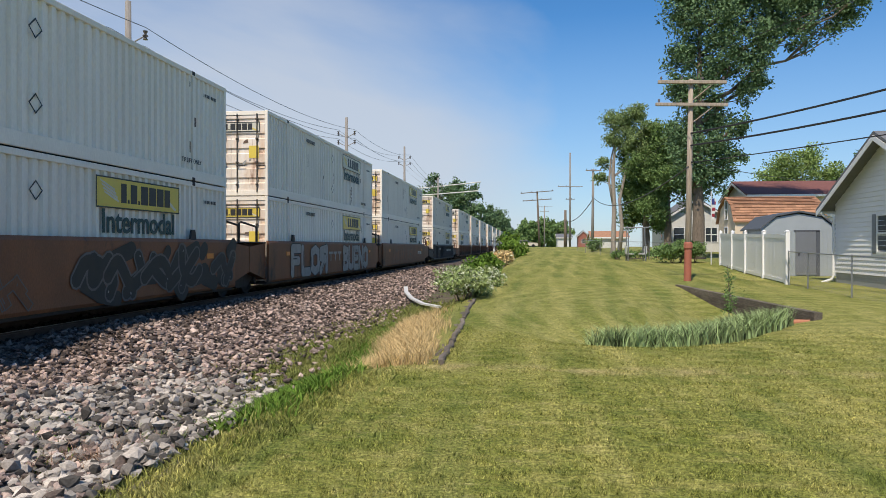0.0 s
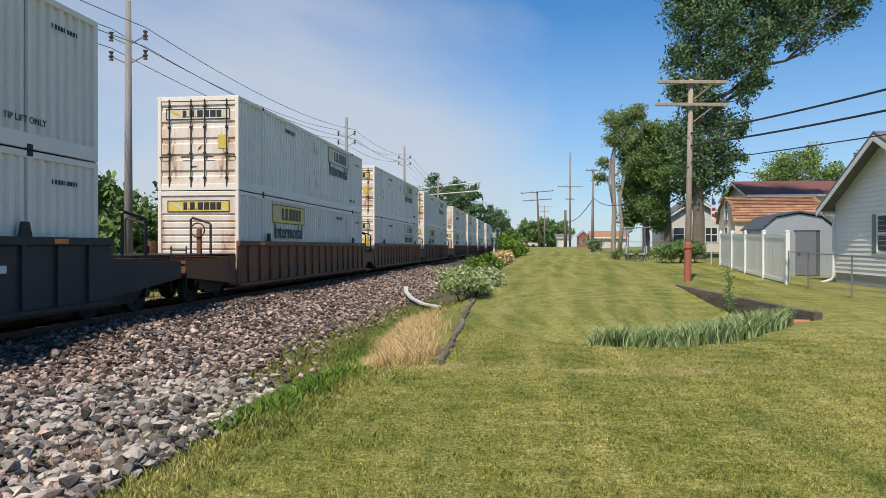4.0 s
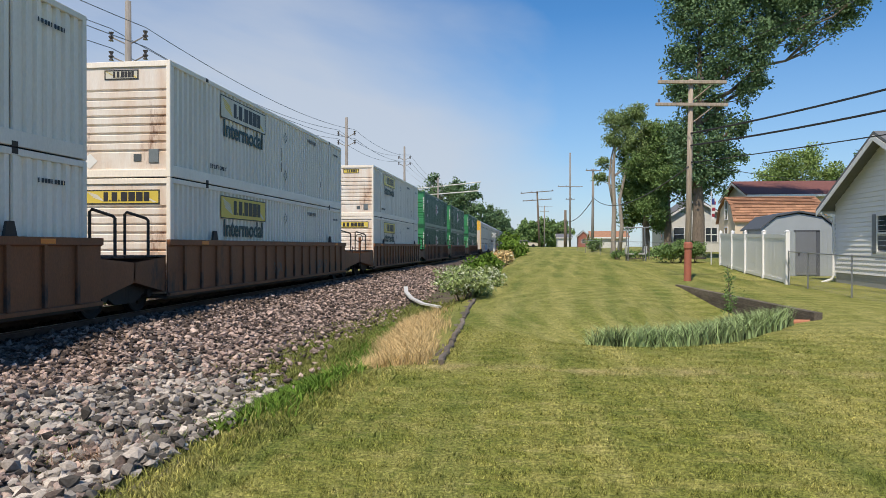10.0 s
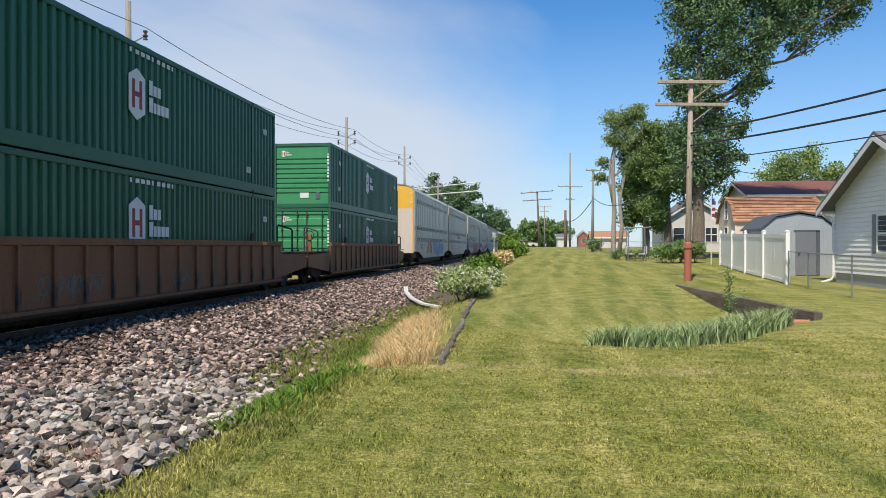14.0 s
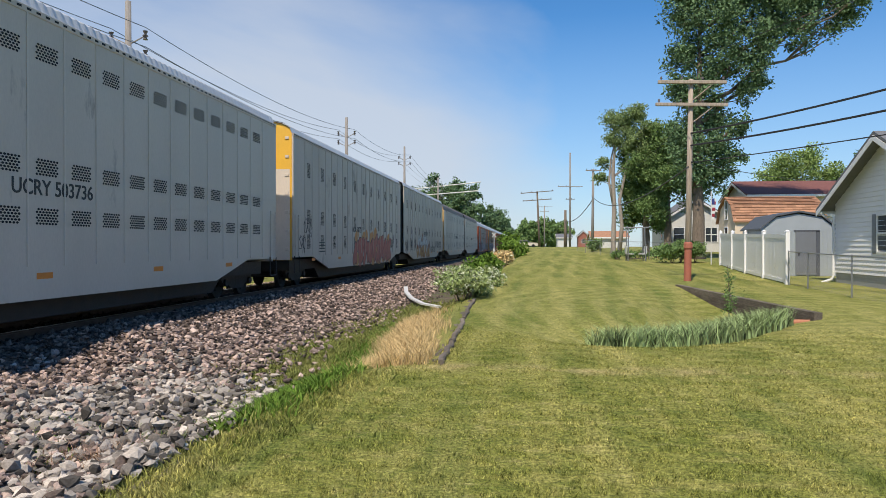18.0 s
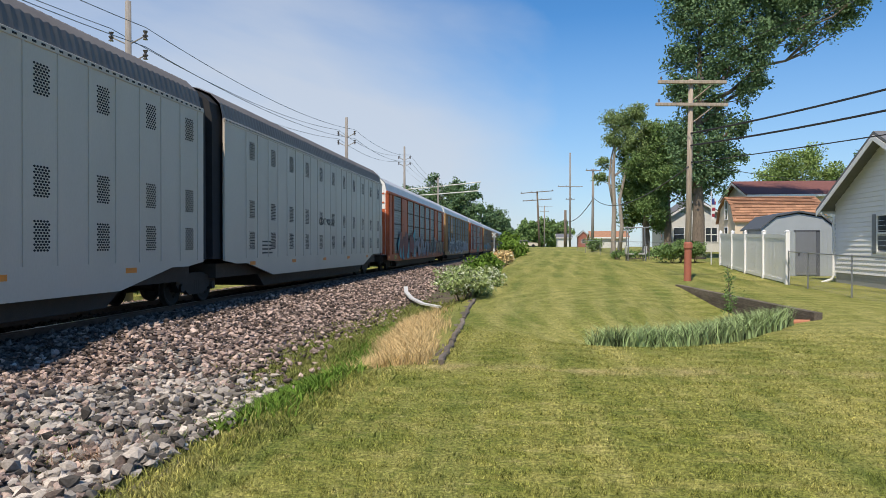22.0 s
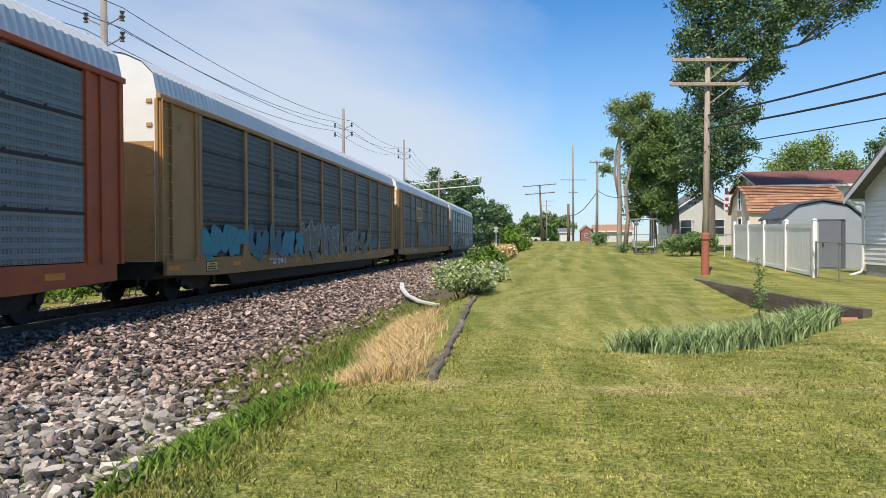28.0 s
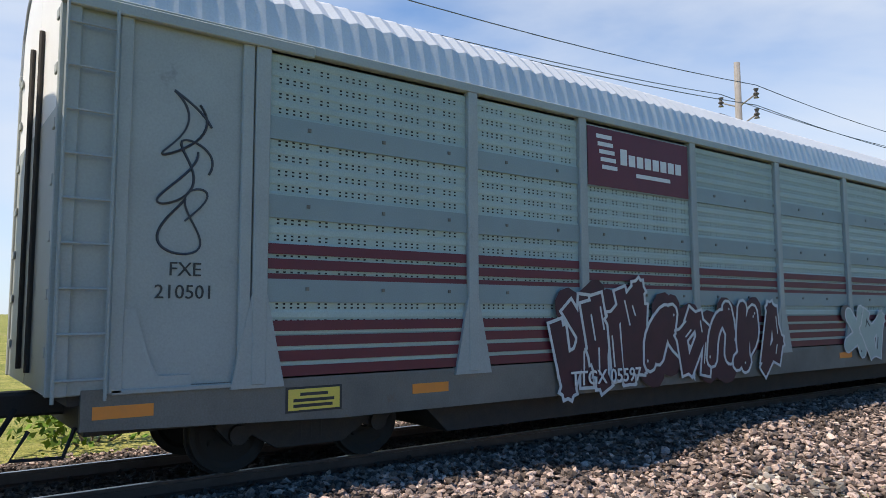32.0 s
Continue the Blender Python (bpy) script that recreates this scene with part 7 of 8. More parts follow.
soft_white = material("whitewashed_metal", (0.66, 0.66, 0.64), 0.6, second=(0.5, 0.5, 0.48), scale=3, amount=0.6, fine=0.06)
brick_red = material("red_brick", (0.30, 0.10, 0.07), 0.9, second=(0.38, 0.16, 0.12), scale=6, amount=0.7, fine=0.2, bump=0.3)


def gz(x, y):
    return float(ground_z(x, y))


# weathered timbers along the lawn's edge
rs = np.random.RandomState(14)
edging = thing("timber_edging", "row of weathered, rotting landscape timbers edging the lawn", "garden edging", group="")
y = 9.35
while y < 18.6:
    L = rs.uniform(1.7, 2.4)
    x0, x1 = table(y, ((9, -1.17), (18.6, -1.52))), table(y + L, ((9, -1.17), (18.6, -1.52)))
    for layer in range(2):
        g = Geo()
        pts = []
        n = 6
        for k in range(n + 1):
            t = k / n
            cx, cy = x0 + (x1 - x0) * t + rs.uniform(-0.02, 0.02) - 0.10 * layer, y + (L - 0.05) * t
            top = gz(cx + 0.2, cy) + 0.05 - 0.05 * layer + rs.uniform(-0.025, 0.025)
            w = rs.uniform(0.042, 0.062)
            pts += [(cx - w, cy, top - 0.15), (cx + w, cy, top - 0.15), (cx + w, cy, top - 0.02), (cx + w * 0.6, cy, top), (cx - w * 0.7, cy, top - 0.01)]
        faces = [tuple(range(5)), tuple(range(n * 5, n * 5 + 5))]
        faces += [(k * 5 + j, k * 5 + (j + 1) % 5, (k + 1) * 5 + (j + 1) % 5, (k + 1) * 5 + j) for k in range(n) for j in range(5)]
        part("timber", g.add(pts, faces), old_timber, edging)
    y += L
# the timber retaining wall in the hollow
wall = thing("retaining_wall", "low dark timber retaining wall in the lawn", "retaining wall", kind="")
for (ax, ay), (bx_, by_) in zip(WALL, WALL[1:]):
    a, b = Vector((ax, ay, 0)), Vector((bx_, by_, 0))
    d = (b - a).normalized()
    nrm = Vector((d.y, -d.x, 0))
    for course in range(5):
        ta, tb = gz(ax + 0.5, ay) + 0.06, gz(bx_ + 0.5, by_) + 0.06
        g = Geo()
        off = nrm * (0.012 * rs.uniform(-1, 1))
        h = 0.135
        za, zb = ta - course * 0.14, tb - course * 0.14
        v = []
        for p, z in ((a + d * 0.01, za), (b - d * 0.01, zb)):
            for sx, sz in ((-0.09, 0), (0.09, 0), (0.09, -h), (-0.09, -h)):
                q = p + nrm * sx + off
                v.append((q.x, q.y, z + sz))
        part("timber", g.add(v, [(0, 1, 2, 3), (7, 6, 5, 4), (0, 4, 5, 1), (1, 5, 6, 2), (2, 6, 7, 3), (3, 7, 4, 0)]), old_timber, wall)
pipe = part("drain_pipe", Geo().tube([(5.35, 16.75, -0.13), (6.0, 16.45, -0.10)], 0.065, 14).tube([(5.34, 16.755, -0.13), (5.42, 16.72, -0.13)], 0.078, 14), clay)
tagged(pipe, "orange clay drain pipe poking from the retaining timbers", "pipe")
plank = Geo()
pts = [(-4.75, 27.2, 0.02), (-4.45, 25.6, -0.08), (-4.0, 24.0, -0.17), (-3.4, 22.6, -0.24), (-2.75, 21.7, -0.26)]
for i in range(4):
    a, b = Vector(pts[i]), Vector(pts[i + 1])
    w = 0.062
    plank.add([(a.x - w, a.y - w, a.z), (a.x + w, a.y + w, a.z), (b.x + w, b.y + w, b.z), (b.x - w, b.y - w, b.z),
               (a.x - w, a.y - w, a.z - 0.05), (a.x + w, a.y + w, a.z - 0.05), (b.x + w, b.y + w, b.z - 0.05), (b.x - w, b.y - w, b.z - 0.05)],
              [(0, 1, 2, 3), (7, 6, 5, 4), (0, 3, 7, 4), (1, 5, 6, 2), (0, 4, 5, 1), (3, 2, 6, 7)])
tagged(part("bent_plank", plank, soft_white), "bent white plank lying at the foot of the ballast", "plank")


def wire(name, a, b, sag, r, mat, label):
    pts = []
    a, b = Vector(a), Vector(b)
    for i in range(17):
        t = i / 16
        p = a.lerp(b, t)
        p.z -= sag * 4 * t * (1 - t)
        pts.append(p)
    return tagged(part(name, Geo().tube(pts, r, 5), mat), label, "wire", group="overhead wires")


def utility_pole(x, y, high, arms, label, mat, r=0.15, lean=0.0, turn=0.0, sleeve=False, base=None):
    z = gz(x, y) if base is None else base
    p = thing("utility_pole", label, "utility pole", Matrix.Translation((x, y, z)) @ Matrix.Rotation(radians(lean), 4, "Y") @ Matrix.Rotation(radians(turn), 4, "Z"), group="utility poles")
    part("pole", Geo().tube([(0, 0, -0.3), (0, 0, high * 0.5), (0, 0, high)], [r, r * 0.85, r * 0.68], 12), mat, p, smooth=True)
    for za, half, brace in arms:
        arm = part("crossarm", Geo().box(-half, half, -0.20, -0.09, za - 0.06, za + 0.06, 0.012), mat, p)
        for k in range(4):
            xi = -half + 0.12 + k * (2 * half - 0.24) / 3
            if abs(xi) < 0.1:
                continue
            part("insulator", Geo().tube([(xi, -0.14, za + 0.06), (xi, -0.14, za + 0.10), (xi, -0.14, za + 0.12), (xi, -0.14, za + 0.20)], [0.02, 0.02, 0.05, 0.03], 8), insulator, arm)
        if brace:
            part("brace", Geo().tube([(0.05, -0.13, za - 0.65), (half * 0.62, -0.13, za - 0.05)], 0.022, 6), mat, p)
    if sleeve:
        part("red_sleeve", Geo().tube([(0, 0, 0.0), (0, 0, 1.18)], [0.138, 0.131], 14, False), red_paint, p)
        part("sleeve_collar", Geo().tube([(0, 0, 1.18), (0, 0, 1.24), (0, 0, 1.40), (0, 0, 1.46)], [0.135, 0.165, 0.158, 0.13], 14, False), red_paint, p)
    return p


utility_pole(5.8, 27.8, 7.52, ((7.38, 1.25, True), (6.55, 1.32, True)), "weathered wooden utility pole with two crossarms and red base", pole_wood, 0.122, 0.9, 4, True)
utility_pole(6.98, 84.0, 9.3, ((9.1, 0.9, False),), "grey wooden utility pole beside the lawn", grey_wood, 0.17, 0.6, 10)
utility_pole(6.8, 128.0, 16.5, ((10.6, 2.2, False), (8.4, 0.8, False)), "tall thin grey utility pole in the distance", grey_wood, 0.18, 0, 12)
utility_pole(5.9, 126.0, 6.4, (), "short dark pole in the distance", bark, 0.3)
utility_pole(1.3, 110.0, 8.4, ((8.3, 2.6, False), (7.1, 2.3, False)), "dark old telegraph pole with two long crossarms", bark, 0.18, -2.5, -20)
utility_pole(4.6, 250.0, 14.5, ((14.2, 2.8, False), (12.6, 1.6, False)), "far grey utility pole", grey_wood, 0.25, 0, 10)
utility_pole(1.9, 240.0, 9.0, ((8.6, 1.6, False),), "far grey utility pole", grey_wood, 0.22, 0, 10)
# the line of tall poles beyond the track
LINE = [(-16.5, 28.0, 12.4), (-16.5, 63.5, 13.9), (-16.5, 93.5, 15.4), (-16.5, 128.0, 14.6), (-16.5, -8.0, 12.0)]
for x, y, high in LINE:
    z = gz(x, y)
    p = thing("utility_pole", "tall wooden power pole beyond the track with side insulators", "utility pole", Matrix.Translation((x, y, z)), group="power line poles")
    part("pole", Geo().tube([(0, 0, -0.3), (0, 0, high)], [0.19, 0.12], 12), grey_wood, p, smooth=True)
    for k, dz in enumerate((1.45, 2.25)):
        for s in (-1, 1):
            arm = part("bracket", Geo().tube([(0, 0, high - dz - 0.35), (s * 0.75, 0, high - dz)], 0.03, 6), grey_wood, p)
            part("insulator", Geo().tube([(s * 0.75, 0, high - dz - 0.16), (s * 0.75, 0, high - dz - 0.08), (s * 0.75, 0, high - dz), (s * 0.75, 0, high - dz + 0.08), (s * 0.75, 0, high - dz + 0.2)], [0.11, 0.05, 0.12, 0.05, 0.11], 8), insulator, arm)
for (xa, ya, ha), (xb, yb, hb) in zip(sorted(LINE, key=lambda q: q[1]), sorted(LINE, key=lambda q: q[1])[1:]):
    za, zb = gz(xa, ya) + ha, gz(xb, yb) + hb
    for s in (-1, 1):
        for dz in (1.3, 2.1):
            wire("power_line", (xa + s * 0.75, ya, za - dz + 0.2), (xb + s * 0.75, yb, zb - dz + 0.2), 0.7, 0.016, bare_wire, "thin grey power line between tall poles")
wire("telephone_cable", (5.9, 27.7, 5.75), (14.0, 10.0, 6.3), 0.3, 0.034, cable_mat, "thick black overhead cable from a wooden pole")
wire("telephone_cable", (5.9, 27.7, 5.3), (14.0, 10.0, 5.6), 0.30, 0.034, cable_mat, "thick black overhead cable from a wooden pole")
wire("service_wire", (5.9, 27.7, 4.7), (22, 50, 6.0), 0.4, 0.014, cable_mat, "thin black service wire towards the houses")
wire("service_wire", (5.9, 27.7, 4.66), (14.0, 10.0, 4.55), 0.12, 0.018, cable_mat, "thin black service wire towards the houses")
wire("telephone_cable", (5.8, 27.7, 4.5), (7.0, 84, 7.2), 1.2, 0.03, cable_mat, "sagging black cable between wooden poles")
wire("telephone_cable", (7.0, 84, 6.9), (5.9, 126, 5.9), 0.9, 0.05, cable_mat, "sagging black cable between far poles")
wire("service_wire", (4.7, 27.7, 8.0), (20, -6, 9.6), 0.5, 0.010, cable_mat, "thin wire from the pole's crossarm")
wire("service_wire", (6.9, 27.7, 8.0), (10.5, 84, 10.3), 1.0, 0.012, cable_mat, "thin wire from the pole's crossarm")
for k, (za, zb) in enumerate(((17.6, 19.0), (15.8, 16.6))):
    wire("bright_cable", (-40, 205, za), (-13.5 - 0.5 * k, 195, zb), 0.1, 0.16, soft_white, "pale thick cable before the distant trees")

# white vinyl fence
fence = thing("vinyl_fence", "white vinyl privacy fence with square posts", "fence")
FP = [(8.85, 26.34), (9.07, 29.6), (9.35, 33.0), (9.75, 36.6), (10.3, 41.0)]
for i, (x, y) in enumerate(FP):
    z = gz(x, y)
    post = part("post", Geo().box(x - 0.07, x + 0.07, y - 0.07, y + 0.07, z - 0.1, z + 1.84, 0.01), vinyl, fence)
    part("post_cap", Geo().add([(x - 0.085, y - 0.085, z + 1.84), (x + 0.085, y - 0.085, z + 1.84), (x + 0.085, y + 0.085, z + 1.84), (x - 0.085, y + 0.085, z + 1.84), (x, y, z + 1.91)],
                               [(0, 1, 2, 3), (0, 1, 4), (1, 2, 4), (2, 3, 4), (3, 0, 4)]), vinyl, post)
for (xa, ya), (xb, yb) in zip(FP, FP[1:]):
    a, b = Vector((xa, ya, 0)), Vector((xb, yb, 0))
    d = (b - a).normalized()
    nn = Vector((-d.y, d.x, 0))
    L = (b - a).length
    n = int(L / 0.2)
    za, zb = gz(xa, ya), gz(xb, yb)
    turn = Matrix.Translation(a) @ Matrix.Rotation(math.atan2(d.y, d.x), 4, "Z")
    for k in range(n):
        u0, u1 = 0.07 + (L - 0.14) * k / n, 0.07 + (L - 0.14) * (k + 1) / n
        zz = za + (zb - za) * (k + 0.5) / n
        part("picket", Geo().box(u0 + 0.002, u1 - 0.002, -0.012, 0.012, zz + 0.06, zz + 1.64, 0.004), vinyl, fence, at=turn)
    for h0, h1 in ((0.04, 0.16), (1.60, 1.74)):
        g = Geo()
        g.add([(0.07, -0.03, za + h0), (L - 0.07, -0.03, zb + h0), (L - 0.07, 0.03, zb + h0), (0.07, 0.03, za + h0), (0.07, -0.03, za + h1), (L - 0.07, -0.03, zb + h1), (L - 0.07, 0.03, zb + h1), (0.07, 0.03, za + h1)],
              [(0, 1, 2, 3), (4, 5, 6, 7), (0, 1, 5, 4), (1, 2, 6, 5), (2, 3, 7, 6), (3, 0, 4, 7)])
        part("rail", g, vinyl, fence, at=turn)


def chain_fence(points, label, high=1.15, mesh_step=0.16):
    f = thing("chain_link_fence", label, "fence", group="chain-link fences")
    for x, y in points:
        z = gz(x, y)
        part("post", Geo().tube([(x, y, z - 0.1), (x, y, z + high + 0.03)], 0.025, 8), chain_steel, f)
    for (xa, ya), (xb, yb) in zip(points, points[1:]):
        za, zb = gz(xa, ya), gz(xb, yb)
        part("top_rail", Geo().tube([(xa, ya, za + high), (xb, yb, zb + high)], 0.017, 8), chain_steel, f)
        L = math.hypot(xb - xa, yb - ya)
        g = Geo()
        n = int((L + high) / mesh_step)

        def at(u, h):
            t = min(max(u / L, 0), 1)
            return (xa + (xb - xa) * t, ya + (yb - ya) * t, za + (zb - za) * t + h)
        for k in range(n):
            u = k * mesh_step
            for s in (1, -1):
                u0 = u if s > 0 else u - high
                u1 = u0 - s * high
                lo, hi = (u0, 0.03), (u1, high)
                pts = []
                for q in range(2):
                    pts.append((u0, 0.03) if q == 0 else (u1, high))
                (p, hp), (r_, hr) = pts
                c0, c1 = 0.0, 1.0
                if r_ != p:
                    ts = sorted(((0 - p) / (r_ - p), (L - p) / (r_ - p)))
                    c0, c1 = max(c0, ts[0]), min(c1, ts[1])
                if c1 - c0 > 0.02:
                    g.tube([at(p + (r_ - p) * c0, hp + (hr - hp) * c0), at(p + (r_ - p) * c1, hp + (hr - hp) * c1)], 0.0013, 3, False)
        w = part("wire_mesh", g, chain_steel, f)
        tagged(w, kind="stuff")
    return f


chain_fence([(8.85, 26.2), (8.83, 24.4), (8.7, 20.9), (8.85, 17.5), (9.0, 14.0)], "low chain-link fence with steel posts before the grey house")
chain_fence([(4.9, 78.0), (5.2, 70), (5.8, 62), (6.5, 55), (8.0, 50.5), (10.0, 47.5), (10.4, 41.5)], "low chain-link fence along the back gardens", 1.2, 0.3)


def window(parent, m, w, h, shutters=False):
    """A sash window in a wall that faces -y of m: frame, glass, bar and shutters."""
    win = part("window", Geo().box(-w / 2, w / 2, -0.012, 0.01, 0, h), pane_mat, parent, at=m)
    fr = Geo()
    for x in (-w / 2 - 0.06, w / 2 - 0.01):
        fr.box(x, x + 0.07, -0.05, 0.0, -0.06, h + 0.06, 0.006)
    for z in (-0.06, h - 0.01, h / 2 - 0.03):
        fr.box(-w / 2 + 0.01, w / 2 - 0.01, -0.045, 0.0, z, z + 0.07, 0.006)
    part("window_frame", fr, trim_white, win)
    if shutters:
        for x in (-w / 2 - 0.40, w / 2 + 0.08):
            g = Geo().box(x, x + 0.32, -0.03, 0.0, -0.06, h + 0.06, 0.005)
            for k in range(10):
                g.box(x + 0.03, x + 0.29, -0.042, -0.03, 0.02 + k * h / 10, 0.02 + (k + 0.6) * h / 10)
            part("shutter", g, shutter_grey, win)
    return win


def gable_house(name, label, x0, x1, y0, y1, base, eave, ridge, ridge_axis, wall_mat, roof_mat, overhang=0.4, lap=0.12, windows=(), siding=True, foundation=0.0):
    """A house: lapped walls, gables, a roof of two slopes with overhang, trim. ridge_axis 'x' or 'y'."""
    h = thing(name, label, "house" if name == "house" else "shed", Matrix.Translation((x0, y0, base)))
    w, d = x1 - x0, y1 - y0
    if foundation:
        part("foundation", Geo().box(0.03, w - 0.03, 0.03, d - 0.03, -0.4, foundation), concrete, h)
    long, span = (w, d) if ridge_axis == "x" else (d, w)
    rise = ridge - eave
    body = Geo()
    prof = [(0, foundation), (span, foundation), (span, eave), (span / 2, ridge), (0, eave)]
    inset = 0.02
    if ridge_axis == "x":
        body.prism([(a * (1 - 2 * inset / span) + inset, b) for a, b in prof], inset, w - inset, "x")
    else:
        body.prism([(a * (1 - 2 * inset / span) + inset, b) for a, b in prof], inset, d - inset, "y")
    part("wall", body, wall_mat, h)
    if siding:
        # laps on the wall towards -y and on the wall towards -x
        for face in ("y", "x"):
            gable = (ridge_axis == "y") == (face == "y")
            run_ = w if face == "y" else d
            z = foundation
            lapset = part("siding", Geo().box(0, 0.01, 0, 0.01, foundation, foundation + 0.01), wall_mat, h)
            while z < (ridge if gable else eave) - 0.05:
                a, b = 0.0, run_
                if gable and z > eave:
                    k = (z - eave) / rise
                    a, b = run_ / 2 * k + 0.02, run_ - run_ / 2 * k - 0.02
                if b - a > 0.1:
                    g = Geo()
                    z1 = z + lap
                    sl = [(-0.034, z), (0.0, z), (0.0, z1), (-0.002, z1)]
                    if face == "y":
                        g.prism([(q[0] + inset, q[1]) for q in sl], a, b, "x")
                    else:
                        g.prism([(q[0] + inset, q[1]) for q in sl], a, b, "y")
                    part("lap", g, wall_mat, lapset)
                z += lap
    o = overhang
    sl = rise / (span / 2)
    for s in (0, 1):
        t = 0.10
        p = [(-o, eave - sl * o), (span / 2, ridge), (span / 2, ridge + t), (-o, eave - sl * o + t)]
        if s:
            p = [(span - a, b) for a, b in p]
        part("roof_slope", Geo().prism(p, -o, long + o, "x" if ridge_axis == "x" else "y"), roof_mat, h)
        # soffit and fascia under the slope
        p2 = [(a, b - 0.02) for a, b in (p[0], p[1])] + [(p[1][0], p[1][1] - 0.2), (p[0][0], p[0][1] - 0.2)]
        for e in (-o - 0.015, long + o - 0.005):
            part("rake_board", Geo().prism(p2, e, e + 0.02, "x" if ridge_axis == "x" else "y"), trim_white, h)
        q = [(p[0][0] - 0.02 * (1 if not s else -1), p[0][1] + 0.09), (p[0][0], p[0][1] + 0.09), (p[0][0], p[0][1] - 0.10), (p[0][0] - 0.02 * (1 if not s else -1), p[0][1] - 0.10)]
        part("fascia", Geo().prism(q, -o, long + o, "x" if ridge_axis == "x" else "y"), trim_white, h)
    for face, u, z, ww, hh, sh in windows:
        m = Matrix.Translation((u, inset - 0.02, z)) if face == "y" else Matrix.Translation((inset - 0.02, u, z)) @ Matrix.Rotation(-math.pi / 2, 4, "Z")
        window(h, m, ww, hh, sh)
    return h


hz = gz(11.4, 26)
house = gable_house("house", "grey vinyl-sided house with white trim and downpipe", 11.0, 24.0, 19.8, 27.8, hz, 2.85, 4.8, "x", siding_grey, grey_shingle, 0.48, 0.16,
                    windows=(("x", 4.2, 1.15, 1.0, 1.15, True),), foundation=0.38)
g = Geo().tube([(-0.48, 8.05, 2.55), (-0.35, 8.02, 2.42), (-0.06, 8.0, 2.35), (-0.06, 8.0, 0.25), (-0.12, 8.0, 0.12), (-0.45, 8.05, 0.0)], 0.045, 8)
part("downpipe", g, trim_white, house)
# grey metal shed
sx, sy = 9.45, 31.2
sz = gz(sx, sy)
shed = thing("metal_shed", "grey metal garden shed with a dark sliding door", "shed", Matrix.Translation((sx, sy, sz)))
prof = [(0, 0), (2.95, 0), (2.95, 1.95), (2.35, 2.42), (1.48, 2.58), (0.6, 2.42), (0, 1.95)]
part("wall", Geo().prism(prof, 0, 2.6), shed_metal, shed)
ribs = Geo()
for k in range(30):
    ribs.box(k * 0.1, k * 0.1 + 0.03, -0.012, 0.0, 0.02, 1.9)
part("wall_rib", ribs, shed_metal, shed)
rp = [(-0.08, 1.90), (0.58, 2.46), (1.48, 2.63), (2.37, 2.46), (3.03, 1.90), (3.03, 1.97), (2.39, 2.53), (1.48, 2.70), (0.56, 2.53), (-0.08, 1.97)]
part("roof", Geo().prism(rp, -0.08, 2.7), shed_dark, shed)
part("door", Geo().box(1.35, 2.15, -0.035, -0.014, 0.05, 1.82, 0.005), material("shed_door_grey", (0.20, 0.215, 0.235), 0.5, 0.1, second=(0.16, 0.17, 0.19), scale=2, amount=0.6), shed)
part("door_frame", Geo().box(2.16, 2.30, -0.03, -0.012, 0.0, 1.86).box(1.28, 2.30, -0.03, -0.012, 1.83, 1.90), shed_dark, shed)
part("door_handle", Geo().box(1.45, 1.50, -0.06, -0.036, 0.85, 1.0), ink_black, shed)
# cream barn-shaped shed with an orange-brown roof
bx0, by0 = 11.4, 42.2
bz = gz(bx0, by0)
barn = thing("barn_shed", "cream wooden barn-shaped shed with orange-brown shingle roof", "shed", Matrix.Translation((bx0, by0, bz)))
prof = [(0, 0), (3.6, 0), (3.6, 2.5), (3.15, 3.25), (1.8, 3.8), (0.45, 3.25), (0, 2.5)]
part("wall", Geo().prism(prof, 0, 4.75, "x"), cream, barn)
for (a, b) in (((-0.15, 2.35), (0.45, 3.29)), ((0.45, 3.29), (1.8, 3.86)), ((1.8, 3.86), (3.15, 3.29)), ((3.15, 3.29), (3.75, 2.35))):
    slope = part("roof_slope", Geo().prism([a, b, (b[0], b[1] + 0.05), (a[0], a[1] + 0.05)], -0.15, 4.9, "x"), shingle, barn)
    n = 6
    for k in range(n):
        t0, t1 = k / n, (k + 1) / n
        if a[1] > b[1]:
            continue
        for c in range(10):
            xa = -0.15 + c * 0.475 + (0.2 if k % 2 else 0.0)
            p0 = (a[0] + (b[0] - a[0]) * t0, a[1] + (b[1] - a[1]) * t0)
            p1 = (a[0] + (b[0] - a[0]) * t1, a[1] + (b[1] - a[1]) * t1)
            part("shingle", Geo().prism([(p0[0] - 0.012, p0[1] + 0.085), p1, (p1[0], p1[1] + 0.055), (p0[0] - 0.012, p0[1] + 0.10)], xa, min(xa + 0.47, 4.9), "x"), shingle, slope)
for u, z, ww, hh in ((1.8, 2.6, 0.5, 1.1), (1.8, 0.9, 0.7, 1.2)):
    window(barn, Matrix.Translation((-0.01, u, z)) @ Matrix.Rotation(-math.pi / 2, 4, "Z"), ww, hh)
part("corner_trim", Geo().box(-0.03, 0.06, -0.03, 0.06, 0, 2.6), cream, barn)
# houses further back
gable_house("house", "house with a dark red roof behind the sheds", 18.0, 30.0, 62.0, 70.0, 0.9, 4.95, 6.25, "x", soft_white, red_roof, 0.5, 0.2, siding=False, windows=(("y", 3.0, 2.6, 1.2, 1.2, False),))
